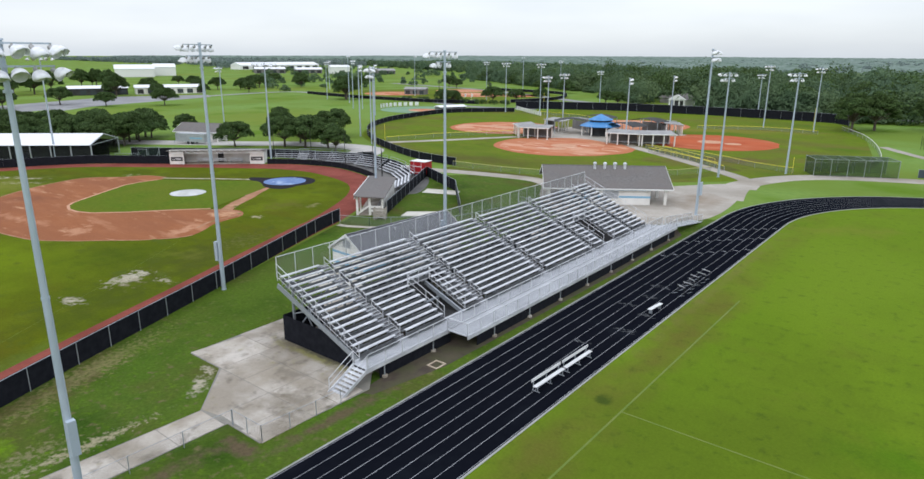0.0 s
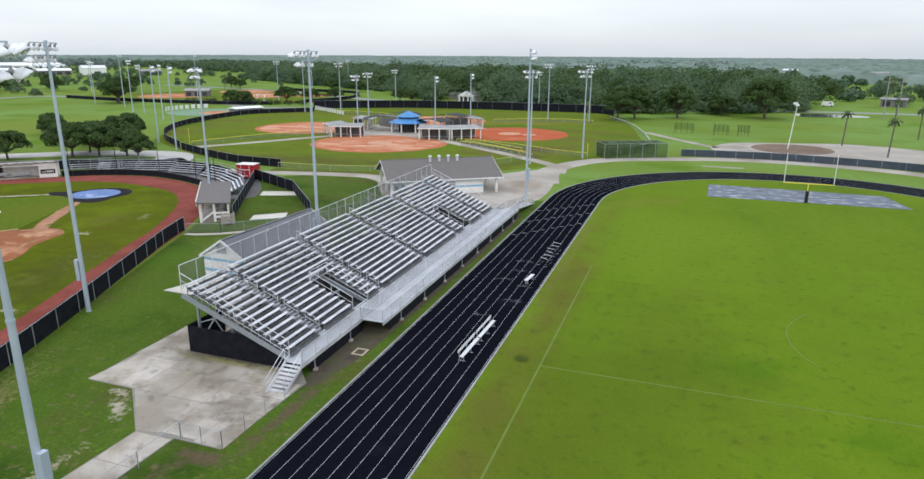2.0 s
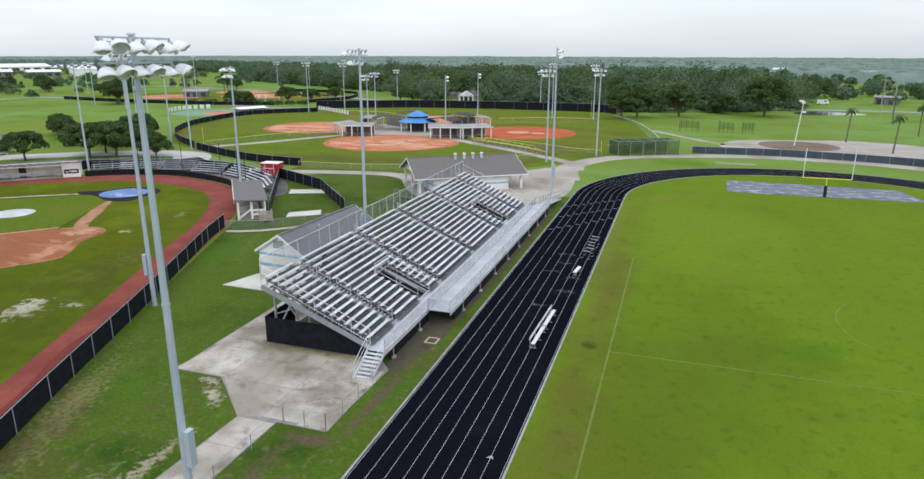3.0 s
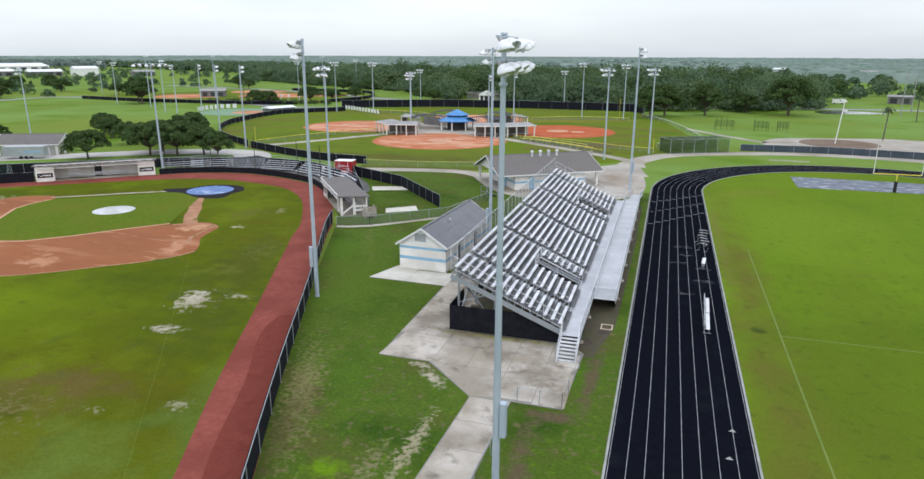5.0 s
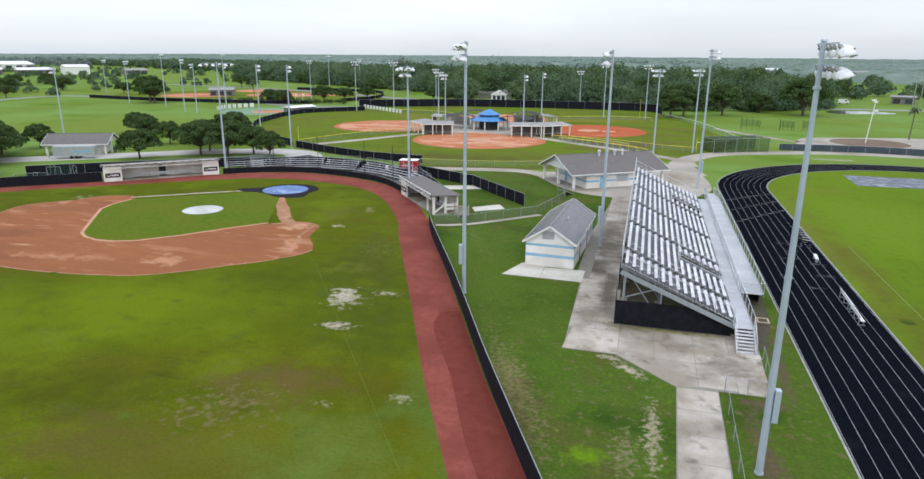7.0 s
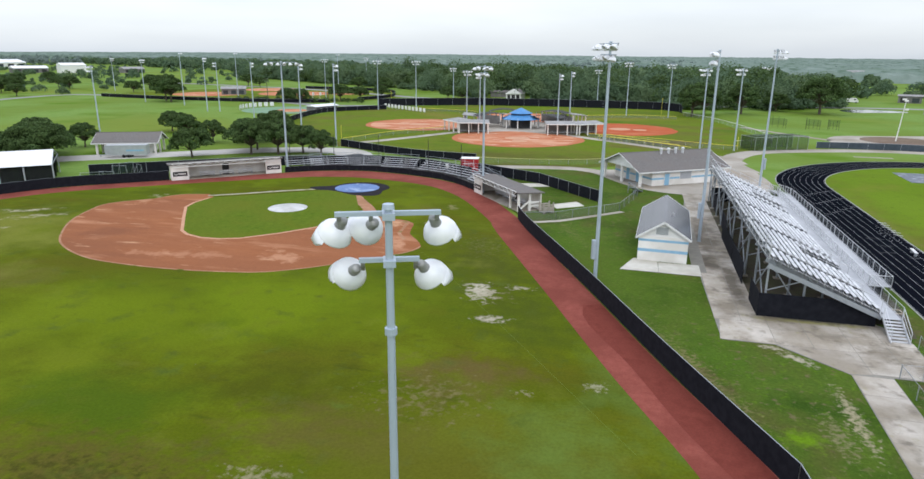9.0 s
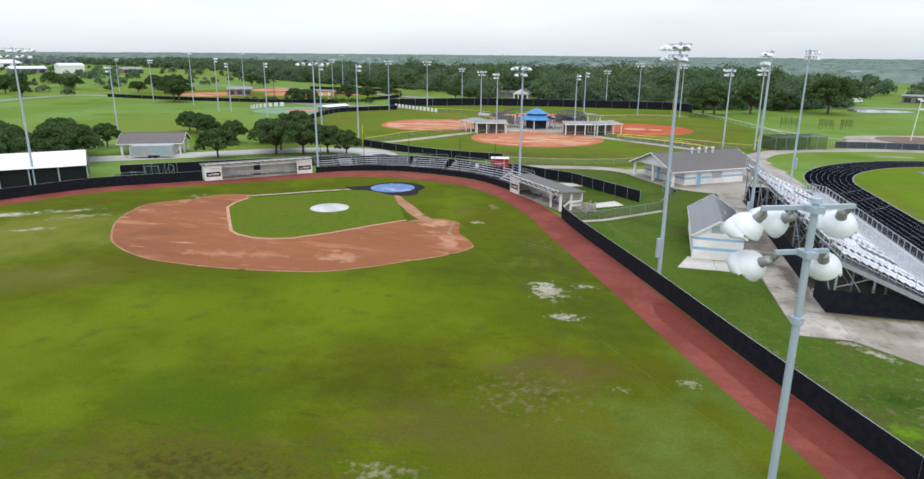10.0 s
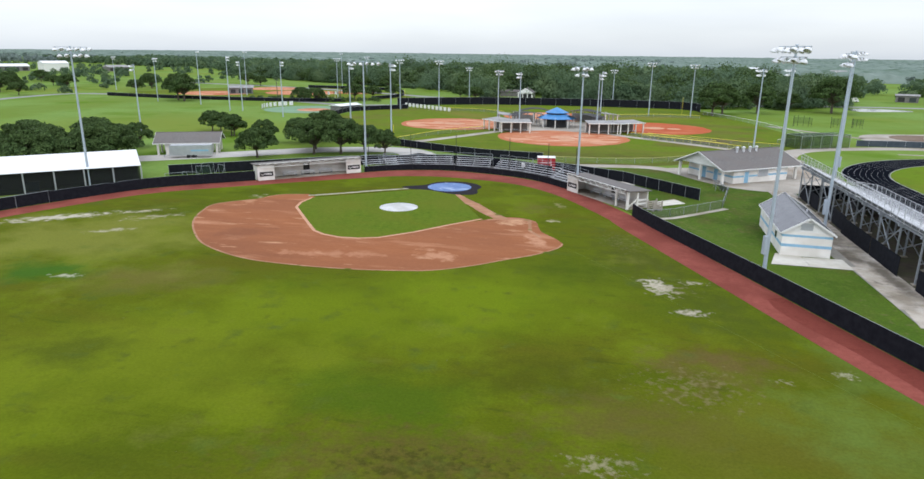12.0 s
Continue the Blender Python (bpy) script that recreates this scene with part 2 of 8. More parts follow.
M = dict(
    ground=mat("meadow_grass", (0.132, 0.222, 0.048), (0.165, 0.258, 0.058), 0.8, 0.95, bump=0.4, c=(0.128, 0.195, 0.03), c_scale=0.03, spec=0.04,
               patch=[((0.15, 0.20, 0.03), 0.012, (0.52, 0.68)), ((0.09, 0.17, 0.01), 0.05, (0.55, 0.7))]),
    lawn=mat("worn_lawn", (0.056, 0.098, 0.013), (0.076, 0.120, 0.016), 0.8, 0.95, bump=0.6, bump_scale=6, c=(0.060, 0.102, 0.012), c_scale=0.10, grain=(4.0, 0.20), spec=0.04,
             patch=[((0.080, 0.080, 0.022), 0.20, (0.48, 0.72)), ((0.028, 0.062, 0.007), 0.13, (0.48, 0.68)), ((0.062, 0.120, 0.012), 0.07, (0.54, 0.72)), ((0.125, 0.112, 0.050), 1.4, (0.58, 0.72))],
             spots=[(-48.2, 16.5, 2.8, 17, 22, (0.190, 0.165, 0.075), 2.6, 0.34, 0.52, 0.8), (-46.8, 12.0, 2.2, 9, 10, (0.080, 0.066, 0.026), 0.8, 0.24, 0.52, 0.7), (-60, 52, 2.5, 17, 22, (0.12, 0.13, 0.04), 1.4, 0.38, 0.58, 0.6),
                    # the broad patch at (-54, 38) paints in a lift for grass sheen
                    (-42.4, 9.2, 1.3, 1.1, 0, (0.110, 0.205, 0.008), 1.5, 0.10, 0.45, 0.9), (-38.7, 12.6, 1.2, 8.5, 1, (0.30, 0.265, 0.17), 2.6, 0.37, 0.52, 0.85), (-40.2, 10.0, 2.2, 7.0, 1, (0.19, 0.175, 0.09), 2.8, 0.42, 0.56, 0.75), (-54, 38, 7, 17, 22, (0.072, 0.118, 0.013), 0.35, 0.10, 0.46, 0.75),
                    (-40.3, 20.9, 2.8, 0.9, -43, (0.38, 0.34, 0.26), 2.2, 0.30, 0.50, 0.85), (-41.8, 22.6, 1.8, 0.7, 0, (0.38, 0.34, 0.26), 2.4, 0.32, 0.50, 0.8),
                    (-32.2, 8.0, 1.1, 15, 1, (0.10, 0.072, 0.045), 0.8, 0.20, 0.46, 0.85), (-31.2, 18.3, 2.6, 0.9, 0, (0.10, 0.072, 0.045), 0.8, 0.20, 0.46, 0.9), (-29.6, 24.5, 0.9, 7.5, 0, (0.10, 0.072, 0.045), 0.8, 0.22, 0.5, 0.85)]),
    football=mat("football_turf", (0.108, 0.174, 0.010), (0.118, 0.184, 0.011), 0.35, 0.95, bump=0.25, bump_scale=9, c=(0.104, 0.176, 0.010), c_scale=0.03, grain=(5.5, 0.10), spec=0.03, stretch=(1, 0.3, 1),
                 patch=[((0.126, 0.176, 0.014), 0.020, (0.46, 0.62)), ((0.082, 0.142, 0.009), 0.030, (0.50, 0.64)), ((0.124, 0.196, 0.012), 0.12, (0.50, 0.75))],
                 spots=[(-13.5, 14, 5.5, 26, 0, (0.088, 0.118, 0.012), 0.12, 0.06, 0.46, 0.85), (-17.0, 40, 2.6, 75, 0, (0.110, 0.104, 0.020), 0.22, 0.10, 0.54, 0.85), (-18.6, 70, 1.1, 40, 0, (0.15, 0.125, 0.04), 0.5, 0.24, 0.54, 0.6), (-1.5, 40.5, 5.5, 4.0, 25, (0.060, 0.138, 0.006), 0.30, 0.16, 0.5, 0.7), (6, 33, 4.0, 2.6, 0, (0.062, 0.14, 0.006), 0.4, 0.18, 0.5, 0.6),
                        (-8, 36, 9, 20, 0, (0.084, 0.126, 0.010), 0.10, 0.08, 0.5, 0.85), (-4, 4, 14, 16, 0, (0.128, 0.208, 0.012), 0.08, 0.10, 0.46, 0.8), (-8, 78, 16, 20, 0, (0.128, 0.200, 0.014), 0.06, 0.08, 0.46, 0.75), (-17.2, 37, 0.7, 0.8, 0, (0.035, 0.06, 0.01), 1.0, 0.1, 0.4, 0.8), (-12, 98, 9, 4, 35, (0.145, 0.165, 0.022), 0.3, 0.2, 0.5, 0.6)]),
    outfield=mat("outfield_turf", (0.076, 0.104, 0.005), (0.086, 0.112, 0.006), 0.5, 0.95, bump=0.4, bump_scale=5, c=(0.084, 0.104, 0.005), c_scale=0.05, grain=(4.5, 0.12), spec=0.03, stretch=(0.3, 1, 1),
                 patch=[((0.087, 0.083, 0.008), 0.13, (0.50, 0.74)), ((0.058, 0.081, 0.005), 0.16, (0.52, 0.74)), ((0.047, 0.063, 0.006), 0.9, (0.60, 0.80))],
                 spots=[(-84.8, 20.9, 13, 9, 10, (0.123, 0.173, 0.006), 0.10, 0.04, 0.46, 0.85), (-96, 14, 16, 8, 5, (0.116, 0.160, 0.006), 0.10, 0.06, 0.46, 0.8), (-108, 3, 18, 11, 10, (0.132, 0.167, 0.009), 0.10, 0.10, 0.46, 0.7),
                        (-75.1, 32.3, 6, 5, 20, (0.052, 0.079, 0.005), 0.25, 0.10, 0.48, 0.8), (-68, 38, 6, 14, 22, (0.060, 0.070, 0.010), 0.5, 0.16, 0.50, 0.8), (-62, 24, 6, 11, 22, (0.058, 0.076, 0.008), 0.5, 0.14, 0.50, 0.8),
                        (-86.5, 1.3, 8, 5, 0, (0.056, 0.096, 0.006), 0.16, 0.12, 0.46, 0.8), (-76.5, 7.0, 8, 5, 15, (0.054, 0.058, 0.006), 0.35, 0.16, 0.48, 0.6), (-82.7, -4.6, 14, 5, 8, (0.089, 0.073, 0.016), 0.9, 0.22, 0.54, 0.85), (-82, -5, 12, 4, 8, (0.045, 0.047, 0.008), 1.6, 0.40, 0.56, 0.7),
                        (-64.4, 11.6, 7, 4.5, 10, (0.112, 0.079, 0.026), 0.5, 0.22, 0.54, 0.85), (-70.5, 2.6, 9, 5, 10, (0.097, 0.078, 0.020), 0.5, 0.22, 0.54, 0.8), (-62, 2, 12, 9, 20, (0.098, 0.100, 0.013), 0.2, 0.12, 0.48, 0.7), (-56.5, 4.0, 5, 7, 20, (0.103, 0.150, 0.026), 0.3, 0.16, 0.50, 0.8),
                        (-66, 8, 11, 9, 10, (0.165, 0.140, 0.060), 1.6, 0.47, 0.60, 0.65), (-72.2, -2.7, 5, 3, 10, (0.26, 0.23, 0.14), 1.6, 0.44, 0.58, 0.75), (-112, 3.4, 5, 4, 0, (0.061, 0.078, 0.007), 0.3, 0.16, 0.48, 0.7), (-117.6, 19.1, 9, 5, 15, (0.120, 0.108, 0.023), 0.25, 0.12, 0.48, 0.8),
                        (-134, 30, 20, 16, 20, (0.164, 0.173, 0.031), 0.12, 0.16, 0.46, 0.8), (-129.0, 18.4, 6, 4.0, 0, (0.037, 0.104, 0.010), 0.25, 0.14, 0.48, 0.85), (-125.6, 17.4, 3.2, 1.2, 10, (0.36, 0.36, 0.25), 1.0, 0.36, 0.52, 0.85), (-52, 12, 4, 12, 22, (0.091, 0.131, 0.021), 0.3, 0.18, 0.5, 0.8),
                        (-66.9, 28.6, 2.6, 4.4, 22, (0.44, 0.40, 0.32), 1.3, 0.33, 0.47, 0.95), (-79.4, 52.6, 1.6, 1.3, 0, (0.36, 0.32, 0.20), 1.4, 0.30, 0.48, 0.8), (-79, 62.5, 1.5, 4.0, 20, (0.22, 0.20, 0.09), 1.2, 0.36, 0.52, 0.7), (-83, 60, 5, 6, 20, (0.110, 0.104, 0.020), 0.6, 0.28, 0.52, 0.7), (-64.6, 22.2, 2.6, 1.3, 10, (0.38, 0.34, 0.26), 1.6, 0.31, 0.50, 0.9), (-63.4, 30.6, 3.6, 1.6, 0, (0.32, 0.29, 0.20), 2.0, 0.42, 0.56, 0.85), (-66, 28, 6.5, 5, -30, (0.18, 0.16, 0.08), 1.3, 0.44, 0.58, 0.6),
                        (-54.9, 12.3, 2.0, 1.6, 0, (0.28, 0.27, 0.17), 2.2, 0.40, 0.56, 0.85), (-59.6, 10.1, 2.0, 1.2, 20, (0.25, 0.22, 0.13), 2.2, 0.44, 0.58, 0.7), (-70, 44, 8, 13, 22, (0.15, 0.145, 0.06), 2.0, 0.48, 0.62, 0.5),
                        (-145.0, 37.6, 2.3, 11, -52, (0.46, 0.42, 0.33), 0.9, 0.26, 0.48, 0.9), (-136.5, 43.4, 1.2, 5.5, -52, (0.40, 0.36, 0.26), 0.9, 0.30, 0.52, 0.8), (-133.6, 33.6, 1.4, 4.5, -55, (0.38, 0.35, 0.25), 1.0, 0.32, 0.54, 0.8), (-133, 41, 3, 9, -50, (0.34, 0.31, 0.21), 0.9, 0.40, 0.58, 0.7), (-126, 57, 2.5, 3, 0, (0.34, 0.31, 0.21), 0.9, 0.40, 0.56, 0.7)]),
    infield=mat("infield_turf", (0.076, 0.122, 0.010), (0.100, 0.148, 0.013), 1.2, 0.95, bump=0.5, c=(0.105, 0.135, 0.014), c_scale=0.12, grain=(3.0, 0.15), patch=[((0.11, 0.13, 0.012), 0.25, (0.55, 0.78))], spec=0.03),
    turf=mat("pale_synthetic_turf", (0.15, 0.25, 0.15), (0.18, 0.29, 0.18), 0.6, 0.9, c=(0.20, 0.30, 0.21), c_scale=0.08, spec=0.05),
    soft=mat("softball_turf", (0.092, 0.148, 0.009), (0.114, 0.172, 0.011), 0.7, 0.95, c=(0.112, 0.150, 0.014), c_scale=0.05, grain=(1.2, 0.10), spec=0.03, stretch=(0.5, 1, 1),
             patch=[((0.122, 0.112, 0.028), 0.07, (0.50, 0.72)), ((0.070, 0.128, 0.009), 0.05, (0.54, 0.70)), ((0.074, 0.084, 0.016), 0.3, (0.60, 0.76))],
             spots=[(-84, 116, 34, 6, 8, (0.088, 0.082, 0.022), 0.2, 0.10, 0.46, 0.8), (-122, 205, 8, 24, 35, (0.160, 0.150, 0.030), 0.15, 0.10, 0.46, 0.8), (-62, 212, 30, 8, 20, (0.165, 0.160, 0.026), 0.12, 0.08, 0.46, 0.85), (-45, 150, 6, 20, -52, (0.125, 0.095, 0.034), 0.3, 0.10, 0.46, 0.85)]),
    clay=mat("infield_clay", (0.270, 0.100, 0.042), (0.305, 0.120, 0.054), 0.9, 0.95, bump=0.3, c=(0.25, 0.098, 0.047), c_scale=0.10, grain=(2.5, 0.06),
             patch=[((0.215, 0.084, 0.042), 0.12, (0.48, 0.70)), ((0.40, 0.19, 0.105), 0.28, (0.56, 0.70)), ((0.46, 0.25, 0.145), 0.7, (0.62, 0.74))], spec=0.08, stretch=(0.3, 1, 1),
             spots=[(-84.5, 50.5, 3.2, 2.6, 20, (0.50, 0.29, 0.17), 0.8, 0.26, 0.46, 0.8), (-103, 31, 11, 2.4, 4, (0.43, 0.21, 0.12), 0.55, 0.34, 0.52, 0.6), (-91, 33.5, 5, 3, -30, (0.46, 0.24, 0.14), 0.6, 0.32, 0.48, 0.75), (-80.5, 42, 2.0, 4.5, 20, (0.47, 0.25, 0.15), 0.7, 0.30, 0.48, 0.8),
                    (-125.5, 53, 1.8, 5, 20, (0.44, 0.23, 0.13), 0.7, 0.34, 0.50, 0.7), (-118, 36, 6, 3, 40, (0.20, 0.078, 0.040), 0.4, 0.18, 0.46, 0.7)]),
    soft_clay=mat("softball_clay", (0.43, 0.155, 0.075), (0.49, 0.20, 0.105), 0.35, 0.95, c=(0.42, 0.165, 0.085), c_scale=0.12, spec=0.06, stretch=(0.35, 1, 1),
                  patch=[((0.54, 0.29, 0.185), 0.16, (0.50, 0.62)), ((0.38, 0.105, 0.045), 0.22, (0.54, 0.66)), ((0.60, 0.40, 0.29), 0.5, (0.58, 0.68))]),
    soft_pale=mat("dragged_softball_clay", (0.49, 0.235, 0.135), (0.54, 0.29, 0.18), 0.35, 0.95, c=(0.46, 0.19, 0.105), c_scale=0.15, spec=0.06, stretch=(0.35, 1, 1), patch=[((0.42, 0.14, 0.07), 0.25, (0.50, 0.62)), ((0.62, 0.42, 0.31), 0.45, (0.58, 0.68))]),
    soft_edge=mat("damp_softball_clay", (0.40, 0.135, 0.066), (0.45, 0.17, 0.09), 0.4, 0.95, c=(0.42, 0.15, 0.075), c_scale=0.15, spec=0.06),
    cap_pale=mat("faded_yellow_cap", (0.50, 0.47, 0.20), (0.42, 0.41, 0.16), 1.2, 0.7),
    red_clay=mat("red_softball_clay", (0.40, 0.090, 0.036), (0.44, 0.115, 0.05), 0.35, 0.95, c=(0.36, 0.085, 0.036), c_scale=0.12, spec=0.06, stretch=(0.5, 1, 1),
                 patch=[((0.48, 0.17, 0.085), 0.12, (0.50, 0.70)), ((0.34, 0.07, 0.03), 0.2, (0.55, 0.7))]),
    base_clay=mat("trodden_clay", (0.34, 0.17, 0.10), (0.42, 0.24, 0.15), 0.9, 0.95, c=(0.30, 0.16, 0.09), c_scale=0.3, patch=[((0.10, 0.12, 0.02), 0.5, (0.58, 0.68))], spec=0.05),
    pale_clay=mat("raked_pale_clay", (0.46, 0.25, 0.155), (0.54, 0.31, 0.20), 1.0, 0.95, spec=0.1),
    warning=mat("crushed_brick", (0.222, 0.060, 0.045), (0.265, 0.078, 0.060), 1.8, 0.95, bump=0.5, bump_scale=12, c=(0.185, 0.050, 0.037), c_scale=0.22, grain=(6.0, 0.10), spec=0.06),
    warning_darker=mat("darker_crushed_brick", (0.148, 0.035, 0.026), (0.185, 0.047, 0.034), 1.2, 0.95, bump=0.5, bump_scale=12, c=(0.168, 0.042, 0.031), c_scale=0.3, grain=(6.0, 0.10), spec=0.06),
    track=mat("black_track", (0.0050, 0.0058, 0.0090), (0.0068, 0.0078, 0.0115), 2.0, 0.95, bump=0.2, bump_scale=40, c=(0.0056, 0.0066, 0.0100), c_scale=0.3,
              patch=[((0.010, 0.012, 0.016), 0.3, (0.58, 0.8))], spec=0.0),
    scuff=mat("rubbed_scuff", (0.10, 0.105, 0.11), (0.03, 0.033, 0.038), 2.5, 0.9),
    line=mat("track_line_paint", (0.45, 0.46, 0.48), (0.28, 0.29, 0.31), 1.2, 0.8),
    chalk=mat("faded_chalk", (0.140, 0.180, 0.030), (0.105, 0.165, 0.018), 0.5, 0.9),
    white=mat("white_canvas", (0.60, 0.60, 0.60), (0.68, 0.68, 0.68), 1.5, 0.7),
    concrete=mat("weathered_concrete", (0.44, 0.402, 0.35), (0.51, 0.466, 0.41), 1.0, 0.9, bump=0.15, c=(0.30, 0.26, 0.205), c_scale=0.22, grain=(6.0, 0.06),
                 patch=[((0.24, 0.205, 0.155), 0.33, (0.47, 0.68)), ((0.15, 0.13, 0.10), 0.7, (0.57, 0.74))], obj=0.09,
                 spots=[(-37.5, 29.0, 5.5, 0.8, 0, (0.22, 0.205, 0.055), 0.9, 0.14, 0.40, 0.85), (-37.5, 29.3, 5.5, 0.45, 0, (0.07, 0.062, 0.045), 1.2, 0.16, 0.40, 0.85), (-42.8, 38, 1.1, 9.0, 0, (0.11, 0.09, 0.065), 0.6, 0.16, 0.42, 0.85), (-44.6, 44.5, 1.6, 4.0, 0, (0.085, 0.07, 0.05), 0.5, 0.12, 0.40, 0.9), (-44.0, 56, 2.6, 14, 0, (0.12, 0.10, 0.075), 0.4, 0.16, 0.46, 0.85),
                        (-33.0, 24.2, 2.6, 3.2, 0, (0.15, 0.125, 0.09), 0.7, 0.20, 0.50, 0.75), (-31.6, 21.5, 1.5, 2.4, 0, (0.19, 0.155, 0.11), 0.8, 0.22, 0.5, 0.7), (-40.6, 29.4, 1.5, 3, 0, (0.14, 0.115, 0.08), 0.7, 0.26, 0.46, 0.8), (-36.2, 26.2, 2.6, 1.0, 20, (0.18, 0.155, 0.12), 0.6, 0.30, 0.5, 0.7)]),
    kerb=mat("kerb_concrete", (0.26, 0.27, 0.25), (0.34, 0.34, 0.32), 1.0, 0.9, patch=[((0.2, 0.22, 0.14), 0.6, (0.55, 0.75))]),
    path=mat("path_concrete", (0.36, 0.325, 0.275), (0.42, 0.38, 0.33), 0.6, 0.9, c=(0.31, 0.28, 0.235), c_scale=0.1, grain=(2.0, 0.07), patch=[((0.24, 0.205, 0.155), 0.09, (0.52, 0.70))],
             spots=[(-34, 104, 5, 9, 0, (0.22, 0.165, 0.11), 0.2, 0.2, 0.5, 0.8), (-50, 88, 4, 4, 0, (0.26, 0.21, 0.15), 0.3, 0.24, 0.5, 0.7)]),
    drive=mat("bleached_concrete", (0.46, 0.44, 0.41), (0.54, 0.52, 0.48), 0.6, 0.9, c=(0.40, 0.38, 0.35), c_scale=0.08, grain=(2.0, 0.06)),
    road=mat("asphalt_road", (0.23, 0.23, 0.23), (0.28, 0.28, 0.28), 0.7, 0.9, c=(0.20, 0.20, 0.205), c_scale=0.1),
    # bare dirt, coloured darker to stand in for shade under the stand
    dirt=mat("dirt_darkened_as_shade", (0.048, 0.036, 0.026), (0.082, 0.062, 0.043), 1.0, 0.95, bump=0.5, c=(0.06, 0.06, 0.026), c_scale=0.5),
    sand=mat("bare_sand", (0.40, 0.36, 0.27), (0.30, 0.27, 0.18), 0.8, 0.95, patch=[((0.16, 0.16, 0.06), 0.6, (0.5, 0.65))]),
    joint=mat("joint_concrete", (0.20, 0.19, 0.165), (0.25, 0.235, 0.20), 1.2, 0.9),
    # footboards and risers coloured dark to stand in for shade under the seats
    foot=mat("footboard_darkened_as_shade", (0.075, 0.078, 0.085), (0.105, 0.108, 0.115), 2.0, 0.6, 0.25, obj=0.08, c=(0.14, 0.145, 0.15), c_scale=0.5),
    alu=mat("mill_aluminium", (0.68, 0.69, 0.71), (0.76, 0.77, 0.79), 2.5, 0.42, 0.3, obj=0.05, c=(0.55, 0.56, 0.58), c_scale=0.6),
    tread=mat("ribbed_tread", (0.20, 0.205, 0.215), (0.26, 0.265, 0.275), 2.2, 0.6, 0.25, obj=0.1, c=(0.15, 0.155, 0.165), c_scale=0.6),
    deck=mat("aluminium_deck", (0.47, 0.48, 0.50), (0.53, 0.54, 0.56), 1.8, 0.5, 0.3, obj=0.06, c=(0.42, 0.43, 0.45), c_scale=0.4),
    steel=mat("galvanised_steel", (0.33, 0.36, 0.39), (0.40, 0.43, 0.46), 3.0, 0.5, 0.5, c=(0.36, 0.39, 0.42), c_scale=0.5),
    pole=mat("galvanised_pole", (0.42, 0.49, 0.56), (0.48, 0.55, 0.62), 0.9, 0.5, 0.25, c=(0.39, 0.46, 0.53), c_scale=0.25),
    lamp=mat("white_reflector", (0.70, 0.72, 0.75), (0.80, 0.81, 0.82), 3.0, 0.28),
    ballast=mat("grey_lamp_housing", (0.30, 0.30, 0.29), (0.36, 0.36, 0.35), 6.0, 0.5, 0.4),
    black=mat("black_windscreen", (0.009, 0.010, 0.014), (0.015, 0.016, 0.021), 2.0, 0.85, bump=0.4, bump_scale=1.2, spec=0.1),
    link_fine=mat("thin_chain_link", (0.20, 0.21, 0.22), None, 9.0, 0.5, 0.5, alpha=0.05),
    link=mat("chain_link", (0.24, 0.26, 0.27), (0.30, 0.32, 0.33), 9.0, 0.5, 0.5, alpha=0.13),
    # net made denser than netting so that it darkens the shelter like shade
    net=mat("netting_darkened_as_shade", (0.01, 0.013, 0.012), None, 3.0, 0.8, alpha=0.66),
    cage_net=mat("green_netting", (0.02, 0.05, 0.03), None, 3.0, 0.8, alpha=0.30),
    blackpaint=mat("black_painted_steel", (0.012, 0.012, 0.014), (0.02, 0.02, 0.022), 3.0, 0.45),
    stucco=mat("cream_block_wall", (0.79, 0.77, 0.73), (0.84, 0.82, 0.78), 2.0, 0.85, bump=0.2, c=(0.68, 0.655, 0.60), c_scale=0.5),
    # grey block walls; also paints the dim inside of the softball dugouts
    shade_block=mat("grey_block_and_shade", (0.17, 0.165, 0.155), (0.22, 0.21, 0.20), 1.5, 0.9, c=(0.15, 0.145, 0.14), c_scale=0.5),
    trimw=mat("white_trim", (0.72, 0.72, 0.70), (0.78, 0.78, 0.76), 2.0, 0.6),
    blue=mat("light_blue_band", (0.22, 0.42, 0.58), (0.26, 0.47, 0.63), 2.0, 0.7),
    shingle=mat("grey_shingle", (0.125, 0.115, 0.11), (0.17, 0.16, 0.15), 3.0, 0.9, bump=0.3, obj=0.05, c=(0.15, 0.135, 0.125), c_scale=0.4),
    shingle_dark=mat("charcoal_shingle", (0.085, 0.088, 0.096), (0.115, 0.12, 0.13), 3.0, 0.27, bump=0.12, obj=0.04, spec=0.65, c=(0.085, 0.085, 0.095), c_scale=0.4),
    roofg=mat("weathered_grey_roof", (0.27, 0.265, 0.26), (0.33, 0.325, 0.315), 1.2, 0.85, obj=0.06, c=(0.24, 0.235, 0.23), c_scale=0.4),
    roofw=mat("white_metal_roof", (0.72, 0.73, 0.74), (0.78, 0.79, 0.80), 1.0, 0.45, 0.1, obj=0.02),
    bluer=mat("blue_metal_roof", (0.05, 0.20, 0.45), (0.07, 0.25, 0.52), 1.0, 0.5, obj=0.05),
    # near-black for dark things, also painted where interiors lie in shade
    dark=mat("near_black_and_shade", (0.03, 0.03, 0.032), (0.05, 0.05, 0.05), 1.0, 0.9),
    glass=mat("window_glass", (0.05, 0.06, 0.07), None, 1.0, 0.12, spec=0.6),
